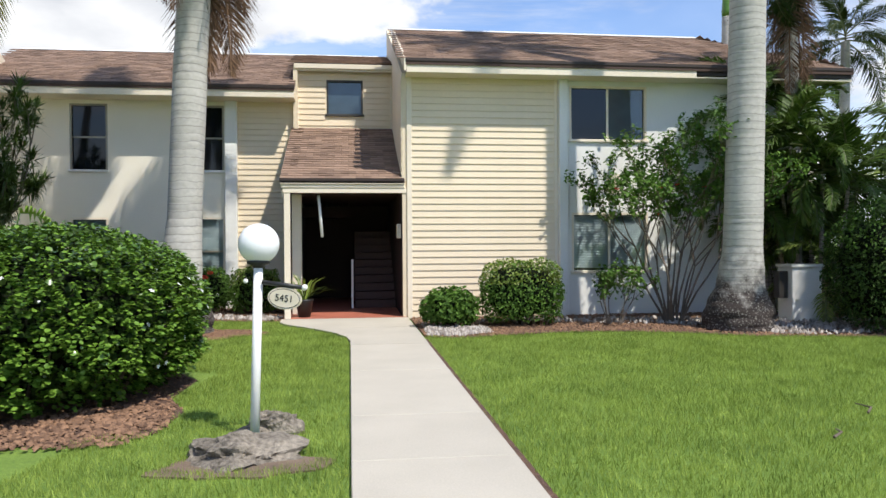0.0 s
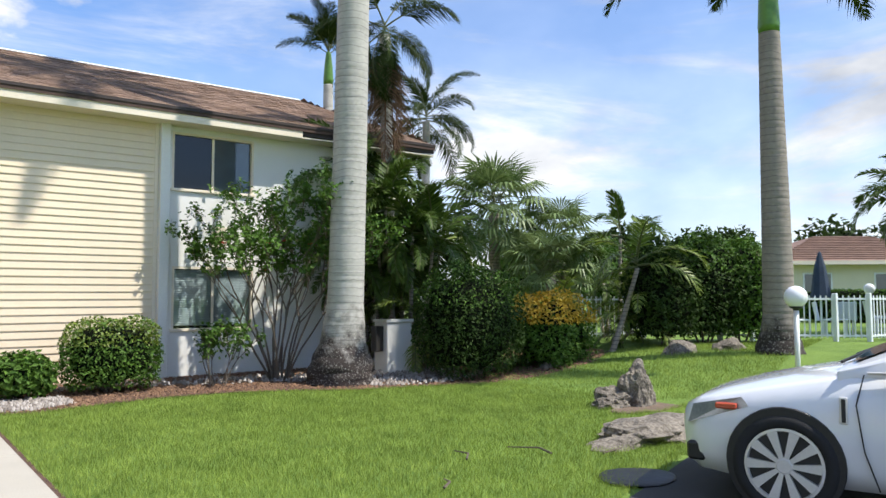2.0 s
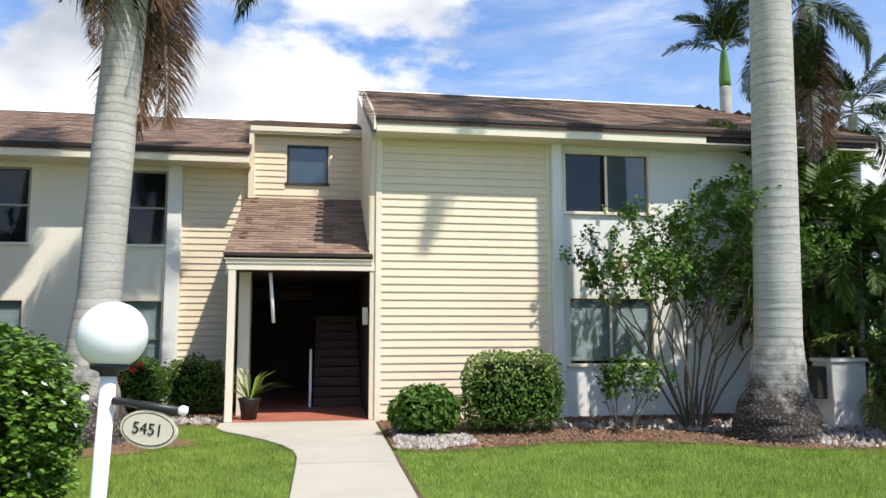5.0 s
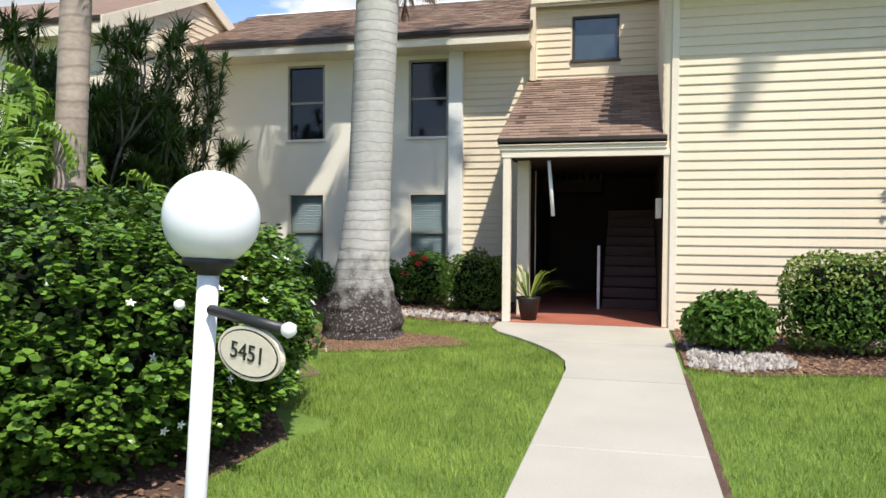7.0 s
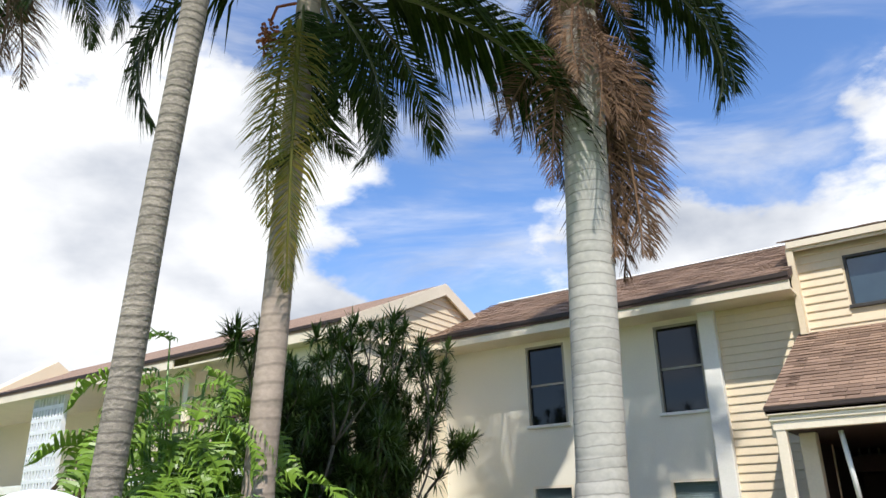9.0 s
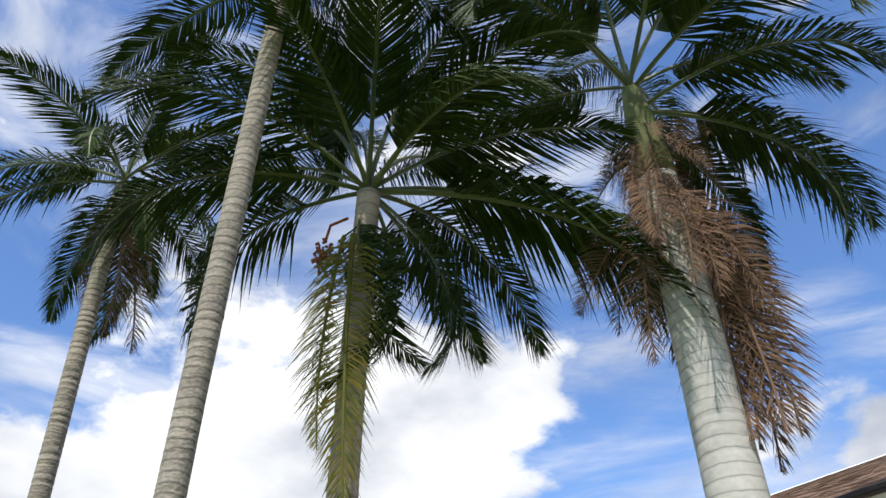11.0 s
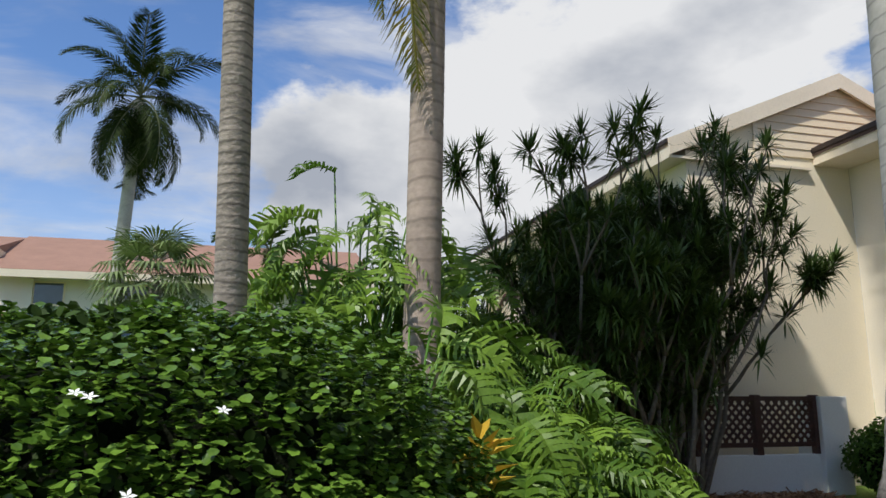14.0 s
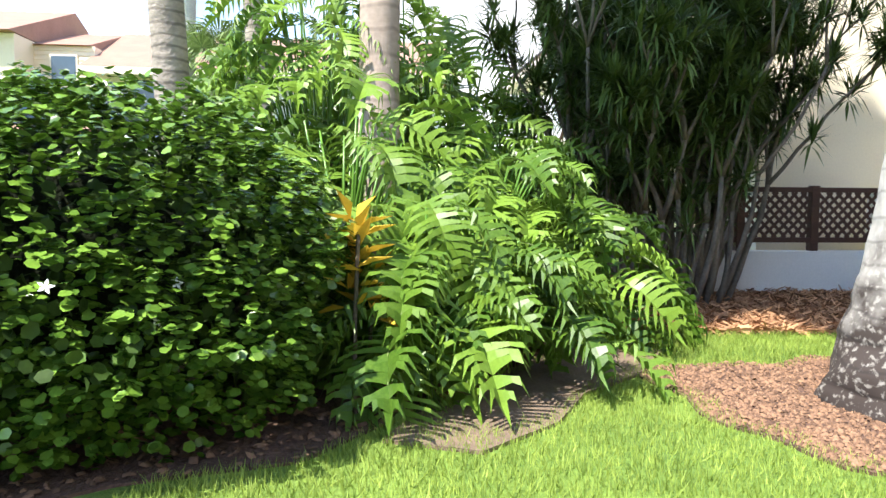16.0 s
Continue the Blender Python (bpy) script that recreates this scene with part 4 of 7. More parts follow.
    for ye in (ey, 2 * ry - ey):
        part("rake_board", MB().add([Vector((x, y, z)) for x in (x1 - 0.01, x1 + 0.035) for y, z in ((ye, ez - 0.25), (ry, rz - 0.25), (ry, rz + 0.01), (ye, ez + 0.01))],
                                    [(0, 1, 2, 3), (4, 7, 6, 5), (0, 4, 5, 1), (1, 5, 6, 2), (2, 6, 7, 3), (3, 7, 4, 0)]).mesh("rake_board", M_TRIM), roof)
    # small farther gable
    g = thing("roof_far_gable", "small sided gable on the neighbouring roof", "roof", (-22.2, 17.0, 5.2), kind="structure")
    part("gable", MB().prism([(-1.9, 0.0), (1.9, 0.0), (0, 1.25)], 0, -1.0, 0.0).mesh("gable", M_SIDING), g)
    # recessed balcony wall, floor and rail
    solid("wall_balcony", MB().box(-26, 17.2, -0.1, -10.9, 17.4, 4.8).box(-11.05, 15.4, -0.1, -10.9, 17.2, 4.8).mesh("wall_balcony", M_CREAM), "shaded cream wall behind the balcony", "wall")
    solid("balcony_floor", MB().box(-26, 15.2, 2.45, -11.05, 17.2, 2.65).mesh("balcony_floor", M_STUCCO), "concrete balcony slab", "floor")
    rail = thing("balcony_railing", "pale balcony railing with thin balusters", "railing", (-11.1, 15.25, 2.65))
    part("top_rail", MB().box(-5.4, -0.03, 0.98, 0, 0.05, 1.04).mesh("top_rail", M_WOOD_DK), rail)
    b = MB().box(-0.012, -0.012, 0, 0.012, 0.012, 1.0).mesh("baluster", M_TRIM)
    for i in range(45):
        part("baluster", b, rail, at=(-0.05 - 0.12 * i, 0.01, 0))
    sr = thing("stair_railing", "dark brown handrail on pale balusters beside outdoor stairs", "railing", (-15.2, 14.9, 0))
    part("flight", MB().prism([(-0.3, 2.65), (-0.3, 2.45), (-4.1, 0.0), (-4.3, 0.0)], 1, 0.02, 1.1).mesh("flight", M_STUCCO), sr)
    part("handrail", MB().tube([(-0.3, 0, 3.65), (-3.6, 0, 1.6)], 0.06, 6).mesh("handrail", M_WOOD_DK), sr)
    part("stringer", MB().tube([(-0.3, 0, 2.75), (-3.6, 0, 0.7)], 0.12, 4).mesh("stringer", M_WOOD_DK), sr)
    for i in range(20):
        part("baluster", b, sr, at=(-0.4 - 0.16 * i, 0, 2.65 - 0.1 * i))
    scr = thing("breeze_block_screen", "white pierced breeze block screen", "screen", (-18.2, 15.1, 0))
    cell = MB()
    for x0_, x1_, z0_, z1_ in ((0, 0.3, 0, 0.045), (0, 0.3, 0.255, 0.3), (0, 0.045, 0.045, 0.255), (0.255, 0.3, 0.045, 0.255), (0.12, 0.18, 0.045, 0.255)):
        cell.box(x0_, 0, z0_, x1_, 0.12, z1_)
    cell = cell.mesh("block", M_FENCEW)
    for i in range(5):
        for j in range(16):
            part("block", cell, scr, at=(-0.3 * i, 0, 0.3 * j))
    bw = tagged(new("window_balcony"), "shaded double window on the balcony wall", "window", "", "structure")
    for xa in (-19.3, -14.6):
        fr = part("window_frame", MB().box(xa, 17.15, 3.5, xa + 0.95, 17.198, 4.62, bevel=0.008).mesh("window_frame", M_TRIM), bw)
        part("pane", MB().box(xa + 0.07, 17.138, 3.57, xa + 0.88, 17.148, 4.04).mesh("pane", M_GLASS_BLUE), fr)
        part("pane", MB().box(xa + 0.07, 17.138, 4.10, xa + 0.88, 17.148, 4.55).mesh("pane", M_GLASS_BLUE), fr)
    for xa in (-16.15, -13.3):
        solid("balcony_post", MB().box(xa - 0.09, 15.32, 2.65, xa + 0.09, 15.50, 4.80, bevel=0.012).mesh("balcony_post", M_CREAM), "square cream balcony post", "post")
    lamp = thing("wall_lamp", "small round bulkhead wall lamp", "wall lamp", (-16.8, 17.18, 4.2))
    part("case", MB().lathe([(0.02, 0), (0.13, 0.01), (0.13, 0.08), (0.06, 0.14), (0.01, 0.15)], 12).mesh("case", M_BLACK, True), lamp, at=pose(0, 0, 0, 90))


neighbour()


def lattice_screen():
    low = solid("wall_low", MB().box(-7.72, 13.6, -0.1, -7.58, 16.45, 0.52, bevel=0.01).mesh("wall_low", M_STUCCO), "low white masonry wall with stains", "wall")
    pil = solid("wall_pier", MB().box(-8.0, 16.45, -0.1, -7.5, 16.9, 1.28, bevel=0.01).mesh("wall_pier", M_STUCCO), "white masonry pier", "wall")
    s = thing("lattice_screen", "dark brown timber lattice screen on a low wall", "lattice", (-7.62, 13.6, 0.52))
    for k in range(4):
        part("post", MB().box(-0.05, -0.05, 0, 0.05, 0.05, 0.78, bevel=0.006).mesh("post", M_WOOD_DK), s, at=(0, 0.05 + 0.93 * k, 0))
    part("rail", MB().box(-0.04, 0, 0.70, 0.04, 2.85, 0.76).mesh("rail", M_WOOD_DK), s)
    part("rail", MB().box(-0.03, 0, 0.10, 0.03, 2.85, 0.16).mesh("rail", M_WOOD_DK), s)
    for k in range(3):
        y0, y1 = 0.1 + 0.93 * k, 0.93 * (k + 1)
        for sgn in (1, -1):
            for i in range(-5, 9):
                c = y0 + 0.105 * i * 1.15
                a, b = c, c + 0.54
                za, zb = (0.16, 0.70) if sgn > 0 else (0.70, 0.16)
                if a < y0:
                    za += (zb - za) * (y0 - a) / (b - a)
                    a = y0
                if b > y1:
                    zb = za + (zb - za) * (y1 - a) / (b - a)
                    b = y1
                if b - a < 0.06:
                    continue
                x = 0.006 * sgn
                d = Vector((0, b - a, zb - za)).normalized()
                q = Vector((0, -d.z, d.y)) * 0.018
                p0, p1 = Vector((x, a, za)), Vector((x, b, zb))
                t = Vector((0.005, 0, 0))
                part("slat", MB().add([p0 - q - t, p1 - q - t, p1 + q - t, p0 + q - t, p0 - q + t, p1 - q + t, p1 + q + t, p0 + q + t],
                                      [(0, 3, 2, 1), (4, 5, 6, 7), (0, 1, 5, 4), (2, 3, 7, 6), (0, 4, 7, 3), (1, 2, 6, 5)]).mesh("slat", M_WOOD_DK), s)


lattice_screen()


# ---- building across the garden ----
def far_house():
    h = thing("apartment_building", "cream two-storey building with a faded brown roof across the garden", "house", (-22.4, 0, 0))
    part("wall", MB().box(-8, 2.0, -0.1, 0, 12.5, 4.7).mesh("wall", M_STUCCO), h)
    part("wall", MB().box(-8, -9.0, -0.1, 0.9, 0.3, 5.6).mesh("wall", M_SIDING), h)
    part("wall", MB().box(-8, 0.3, -0.1, -0.35, 2.05, 5.5).mesh("wall", M_SIDING), h)
    board = board_mesh(1.75, 0.14)
    for i in range(20):
        part("board", board, h, at=pose(-0.352, 0.3, 2.7 + 0.14 * i, 0, 0, 90))
    roof = MB().prism([(0.75, 4.78), (-3.6, 6.55), (-8, 4.78), (-8, 4.66), (0.75, 4.66)], 1, 1.95, 12.9)
    part("roof", roof.mesh("roof", M_ROOF_FAR), h)
    part("roof", MB().prism([(1.3, 5.62), (-3.6, 7.2), (-8, 5.62)], 1, -9.0, 0.32).mesh("roof", M_ROOF_FAR), h)
    part("roof", MB().prism([(-0.2, 5.52), (-3.6, 6.5), (-4, 5.52)], 1, 0.32, 1.95).mesh("roof", M_ROOF_FAR), h)
    part("porch_roof", MB().prism([(1.4, 2.9), (-0.3, 3.75), (-0.3, 2.8)], 1, 0.32, 2.4).mesh("porch_roof", M_ROOF_FAR), h)
    part("fascia", MB().box(0.72, 1.95, 4.55, 0.78, 12.9, 4.76).mesh("fascia", M_TRIM), h)
    part("pilaster", MB().box(0, 2.95, 0, 0.12, 3.12, 4.6).mesh("pilaster", M_STUCCO), h)
    for y, z, ww, hh in ((3.15, 3.25, 0.75, 1.25), (5.55, 3.25, 0.8, 1.25), (8.2, 3.25, 0.8, 1.25), (10.4, 3.25, 0.8, 1.25), (3.15, 0.6, 0.75, 1.4), (5.55, 0.6, 0.8, 1.4)):
        wdw = part("window", MB().box(0.0, y - 0.05, z - 0.05, 0.03, y + ww + 0.05, z + hh + 0.05).mesh("window", M_TRIM), h)
        part("pane", MB().box(0.03, y, z, 0.036, y + ww, z + hh).mesh("pane", M_GLASS_BLUE), wdw)
        part("meeting_rail", MB().box(0.03, y, z + hh * 0.5 - 0.03, 0.05, y + ww, z + hh * 0.5 + 0.03).mesh("meeting_rail", M_TRIM), wdw)
    wdw = part("window", MB().box(-0.33, 0.75, 4.3, -0.30, 1.55, 5.25).mesh("window", M_TRIM), h)
    part("pane", MB().box(-0.30, 0.8, 4.35, -0.294, 1.5, 5.2).mesh("pane", M_GLASS_BLUE), wdw)


far_house()


# ---- plants ----
def frond_mesh(name, length, n, leaf, mats, droop=1.0, vee=0.4, seed=0, width=0.028, start=0.16, tear=0.0, hang=0.6, curve=1.0, down=(0, 0, -1)):
    """A feather palm frond along +x from the origin, arching down; leaflets in two ranks on a stalk."""
    r = random.Random(seed)
    mb = MB()
    pts, L = [], 14
    p, a = Vector((0, 0, 0)), 0.0
    for i in range(L + 1):
        pts.append(p.copy())
        a -= droop * 1.25 / L * (0.3 + 1.5 * i / L) * curve
        p = p + Vector((math.cos(a), 0, math.sin(a))) * (length / L)
    mb.tube(pts, [0.028 * (1 - 0.85 * i / L) + 0.004 for i in range(L + 1)], 5, mi=1)
    for i in range(n):
        t = start + (1 - start) * i / (n - 1)
        k = min(L - 1, int(t * L))
        f = t * L - k
        q = pts[k].lerp(pts[k + 1], f)
        d = (pts[k + 1] - pts[k]).normalized()
        up = Vector((-d.z, 0, d.x))
        ll = leaf * (math.sin(math.pi * min(1, 0.14 + 0.86 * t ** 0.8)) ** 0.6) * r.uniform(0.85, 1.1)
        for s in (1, -1):
            if r.random() < tear:
                continue
            fw = 0.45 + 0.55 * t
            out = (Vector((0, s, 0)) * (1.0 - 0.35 * t) + d * fw + up * (vee * r.uniform(-0.5, 1.7))).normalized()
            mid = q + out * (ll * 0.5)
            dn = Vector(down) * (hang * ll * r.uniform(0.3, 0.75))
            tip = q + out * (ll * 0.88) + dn
            w = d * (width * r.uniform(0.8, 1.2))
            mb.add([q - w * 0.4, q + w * 0.4, mid + w + dn * 0.12, tip, mid - w + dn * 0.12], [(0, 1, 2, 4), (4, 2, 3)])
    return mb.mesh(name, mats)


def trunk_mesh(name, pts, radii, mats, ring=0.13, seg=18, depth=0.02, base=0.0, seed=0):
    """A ringed trunk along pts; below base metres it takes the second material and grows rough."""
    r = random.Random(seed)
    pts = [Vector(p) for p in pts]
    acc = [0.0]
    for a, b in zip(pts, pts[1:]):
        acc.append(acc[-1] + (b - a).length)
    total = acc[-1]

    def at(s):
        for i in range(len(pts) - 1):
            if s <= acc[i + 1] or i == len(pts) - 2:
                f = (s - acc[i]) / max(1e-6, acc[i + 1] - acc[i])
                return pts[i].lerp(pts[i + 1], f), radii[i] + (radii[i + 1] - radii[i]) * f
    prof, s = [], 0.0
    while s < total - 0.02:
        h = ring * r.uniform(0.7, 1.25)
        d = depth * r.uniform(0.3, 1.2)
        prof += [(s, 1.0 - d), (s + h * 0.10, 1.0 + d * 0.35), (s + h * 0.85, 1.0)]
        s += h
    prof.append((total, 0.97))
    vv, ff, mi = [], [], []
    for s, k in prof:
        c, rad = at(min(s, total))
        for j in range(seg):
            a = 2 * math.pi * j / seg
            rough = 1.0
            if s < base:
                rough = 1 + (0.16 * (1 - s / base) + 0.03) * noise.noise(Vector((math.cos(a) * 3, math.sin(a) * 3, s * 7 + seed)))
            else:
                rough = 1 + 0.012 * noise.noise(Vector((math.cos(a) * 2, math.sin(a) * 2, s * 3 + seed)))
            vv.append(c + Vector((math.cos(a), math.sin(a), 0)) * (rad * k * rough))
    mb = MB()
    n = len(prof)
    for i in range(n - 1):
        for j in range(seg):
            a, b = i * seg + j, i * seg + (j + 1) % seg
            ff.append((a, b, b + seg, a + seg))
            mi.append(0)
    mb.add(vv, ff)
    mb.mi = mi
    return mb.mesh(name, mats, True)


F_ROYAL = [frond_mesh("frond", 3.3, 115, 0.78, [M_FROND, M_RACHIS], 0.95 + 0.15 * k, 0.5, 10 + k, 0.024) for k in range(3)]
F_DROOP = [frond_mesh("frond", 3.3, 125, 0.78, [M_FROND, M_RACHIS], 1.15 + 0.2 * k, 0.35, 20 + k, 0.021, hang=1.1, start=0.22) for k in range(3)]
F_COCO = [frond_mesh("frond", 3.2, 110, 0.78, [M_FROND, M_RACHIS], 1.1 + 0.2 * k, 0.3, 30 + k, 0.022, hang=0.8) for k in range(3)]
F_YELLOW = frond_mesh("dying_frond", 3.0, 120, 0.56, [M_FROND_Y, M_FROND_Y], 0.22, 0.5, 41, 0.012, start=0.04, hang=0.6, down=(1, 0, -0.05))
F_DEAD = [frond_mesh("dead_frond", 2.6, 110, 0.60, [M_FROND_D, M_FROND_D], 0.3, 0.6, 50 + k, 0.012, tear=0.1, hang=0.6, down=(0.97, 0, -0.25)) for k in range(2)]
F_SMALL = [frond_mesh("frond", 1.8, 70, 0.46, [M_FROND_G, M_RACHIS], 1.2 + 0.2 * k, 0.4, 60 + k, 0.028) for k in range(3)]
F_LIGHT = [frond_mesh("frond", 1.9, 34, 0.5, [M_LEAF_L, M_RACHIS], 1.3 + 0.2 * k, 0.35, 70 + k, 0.026) for k in range(3)]


def place_frond(parent, me, at, az, el, scale=1.0, name="frond", roll=0.0, label=""):
    m = Matrix.Translation(at) @ Matrix.Rotation(radians(az), 4, "Z") @ Matrix.Rotation(-radians(el), 4, "Y") @ Matrix.Rotation(radians(roll), 4, "X") @ Matrix.Scale(scale, 4)
    return part(name, me, parent, label, at=m)


def crown(parent, top, meshes, n, rng, lo=-25, hi=75, scale=1.0, az0=0.0):
    for i in range(n):
        f = i / max(1, n - 1)
        el = lo + (hi - lo) * f ** 1.1 + rng.uniform(-6, 6)
        place_frond(parent, meshes[rng.randrange(len(meshes))], Vector(top) + Vector((0, 0, 0.25 * f)), az0 + i * 137.5 + rng.uniform(-14, 14), el, scale * rng.uniform(0.85, 1.1), roll=rng.uniform(-20, 20))


def palm(name, label, at, pts, radii, meshes, n, seed, shaft=0.0, base=0.0, mats=None, ring=0.13, lo=-25, hi=75, scale=1.0, dead=0, depth=0.02, seg=18, shaft_mat=None):
    rng = random.Random(seed)
    t = thing(name, label, "palm tree", at)
    part("trunk", trunk_mesh("trunk", pts, radii, mats or [M_TRUNK, M_TRUNK_BASE], ring, seg, depth, base, seed), t)
    top = Vector(pts[-1])
    if shaft:
        r0 = radii[-1]
        part("crownshaft", MB().lathe([(r0 * 0.98, 0), (r0 * 1.05, 0.15), (r0 * 0.85, shaft * 0.6), (r0 * 0.55, shaft), (0.03, shaft + 0.1)], 16).mesh("crownshaft", shaft_mat or M_SHAFT, True), t, "fibrous brown crownshaft" if shaft_mat else "smooth green crownshaft", at=top)
        top = top + Vector((0, 0, shaft))
    crown(t, top, meshes, n, rng, lo, hi, scale)
    for i in range(dead):
        place_frond(t, F_DEAD[i % 2], top + Vector((0, 0, -0.1)), 40 + i * 67, -72 + rng.uniform(-8, 10), rng.uniform(0.8, 1.15), "dead_frond", label="dry brown hanging frond")
    return t


# royal palm by the left wing
M_FLARE_A, M_FLARE_B = flare_trunk("royal_trunk", 0.9), flare_trunk("royal_trunk_mossy", 1.0)
PA = palm("royal_palm", "stout grey royal palm with a brown skirt of dead fronds", (-2.90, 13.30, 0),
          [(0.02, 0, 0), (0.01, 0, 0.30), (0, 0.01, 0.85), (0.08, 0.05, 2.0), (0.20, 0.02, 4.5), (0.36, -0.10, 7.0), (0.40, -0.14, 7.9)], [0.57, 0.50, 0.365, 0.29, 0.285, 0.265, 0.24],
          F_DROOP, 11, 3, shaft=1.7, shaft_mat=material("fibrous_crownshaft", (0.20, 0.15, 0.05), 0.8, vary=0.5, tint=(0.10, 0.15, 0.03), scale=3, fine=24, bump=0.4), base=1.3, lo=14, hi=78, scale=1.15, seg=24, depth=0.007, mats=[M_FLARE_A])
for i, (az, el) in enumerate(((-60, -62), (-25, -72), (8, -70), (38, -80), (56, -84), (68, -78), (82, -84), (110, -76), (150, -66), (190, -60), (225, -55), (250, -74), (285, -55), (320, -70), (48, -74), (75, -72))):
    reach = 1.25 if 30 < az < 115 else 0.72 + 0.08 * (i % 3)
    place_frond(PA, F_DEAD[i % 2], Vector((0.38 + 0.24 * math.cos(radians(az)), -0.12 + 0.24 * math.sin(radians(az)), 7.95 - 0.12 * (i % 4))), az, el, reach, "dead_frond", roll=(i * 47) % 120 - 60, label="dry brown hanging frond")
for i in range(14):
    az = 26 * i + 9 * (i % 3)
    place_frond(PA, F_DEAD[i % 2], Vector((0.40 + 0.2 * math.cos(radians(az)), -0.14 + 0.2 * math.sin(radians(az)), 8.75 - 0.15 * (i % 3))), az, -48 - 9 * (i % 4), 0.42 + 0.05 * (i % 3), "dead_frond", roll=(i * 53) % 120 - 60, label="short dry brown frond round the crownshaft")
for az, el, sc in ((40, -18, 1.1), (62, 12, 1.2), (75, -34, 0.95), (20, 20, 1.1)):
    place_frond(PA, F_DROOP[int(az) % 3], Vector((0.40, -0.14, 9.2)), az, el, sc)
# queen palm behind the hedge
PC = palm("queen_palm", "queen palm with a pinkish grey trunk and one yellowing hanging frond", (-5.0, 10.27, 0),
          [(0, 0, 0), (0.05, 0, 2.0), (0.2, 0.02, 5.0), (0.40, 0.03, 7.7)], [0.20, 0.155, 0.145, 0.14], F_DROOP, 10, 7, lo=22, hi=82, ring=0.22, scale=1.1, mats=[leaf_scars(material("pink_grey_trunk", (0.40, 0.315, 0.255), 0.9, vary=0.2, scale=2.0, fine=18, bump=0.3, stretch=(1, 1, 1.5)), 0.17, 0.7, 0.14)])
for az, el in ((-48, -86), (-85, -80)):
    place_frond(PC, F_YELLOW, Vector((0.50, -0.22, 6.9)) if az > -60 else Vector((0.42, -0.28, 6.9)), az, el, 1.05 if az > -60 else 0.85, "dying_frond", label="yellowing frond hanging down the trunk")
def fruit_bunch():
    r = random.Random(77)
    mb = MB()
    for i in range(110):
        d = Vector((r.gauss(0, 1), r.gauss(0, 1), r.gauss(0, 1))).normalized() * (r.random() ** 0.5)
        o = Vector((d.x * 0.13, d.y * 0.13, d.z * 0.26 - 0.1))
        k = r.uniform(0.018, 0.03)
        mb.add([o + Vector(q) * k for q in ((1, 0, 0), (-1, 0, 0), (0, 1, 0), (0, -1, 0), (0, 0, 1), (0, 0, -1))], [(0, 2, 4), (2, 1, 4), (1, 3, 4), (3, 0, 4), (2, 0, 5), (1, 2, 5), (3, 1, 5), (0, 3, 5)])
    mb.tube([(0.3, 0.1, 0.3), (0.1, 0.0, 0.28), (0, 0, 0.1)], 0.018, 5)
    return mb.mesh("fruit_bunch", material("ripe_palm_fruit", (0.20, 0.035, 0.02), 0.5, vary=0.4, tint=(0.38, 0.10, 0.03), island=0.7, bump=0))


for az, el, sc in ((62, 16, 1.3), (54, 2, 1.4), (70, -36, 0.85), (66, -66, 0.9), (-112, 10, 1.1), (-125, -12, 1.0), (100, 24, 1.2), (-60, 45, 1.0), (-80, -72, 0.8), (10, 40, 1.1)):
    place_frond(PC, F_DROOP[int(abs(az)) % 3], Vector((0.40, 0.03, 7.75)), az, el, sc)
part("fruit_bunch", fruit_bunch(), PC, "dark red fruit bunch", at=(0.25, -0.42, 6.75), kind="stuff")
# slender leaning palm in the hedge
PB = palm("slender_palm", "slender leaning palm with a rough grey-brown ringed trunk", (-5.24, 8.76, 0),
          [(0, 0, 0), (0.28, -0.04, 2.0), (0.62, -0.1, 4.5), (0.95, -0.14, 6.6), (1.4, -0.2, 9.6)], [0.17, 0.13, 0.12, 0.115, 0.105], F_DROOP, 10, 12, lo=10, mats=[M_TRUNK_B, M_TRUNK_B], ring=0.10, depth=0.016, dead=0, scale=0.95)
# coconut palm beyond
PD = palm("coconut_palm", "tall coconut palm with a thin curved trunk", (-10.05, 8.80, 0),
          [(0, 0, 0), (0.3, -0.1, 2.5), (0.7, -0.2, 5.0), (1.0, -0.35, 8.0), (1.25, -0.45, 10.0)], [0.2, 0.15, 0.13, 0.12, 0.12], F_COCO, 15, 15, mats=[M_TRUNK_B, M_TRUNK_B], ring=0.11, depth=0.04, dead=3, lo=-35, scale=0.88)
# royal palm in the front bed
P2 = palm("royal_palm", "stout pale grey royal palm with a lichened root flare", (6.60, 12.15, 0),
          [(0.02, 0.0, 0), (0.03, 0.0, 0.3), (0.06, -0.02, 0.75), (0.10, -0.04, 1.4), (0.15, -0.08, 4.0), (0.22, -0.30, 13.0)], [0.60, 0.58, 0.40, 0.325, 0.305, 0.24], F_ROYAL, 12, 21, shaft=1.6, base=1.3, scale=0.8, lo=-5, seg=24, depth=0.007, mats=[M_FLARE_B])
# royal palm at the pool
P3 = palm("royal_palm", "tall royal palm with a bright green crownshaft on the lawn bank", (13.25, 7.65, 0.46),
          [(0, 0, 0), (0, 0, 0.25), (0, 0, 0.7), (0, 0, 2.5), (0, 0.02, 6.0)], [0.42, 0.36, 0.28, 0.25, 0.19], F_ROYAL, 10, 25, shaft=1.5, base=0.7, lo=20, hi=70, scale=1.05, depth=0.012, mats=[flare_trunk("brown_royal_trunk", 0.6, (0.27, 0.235, 0.20))])


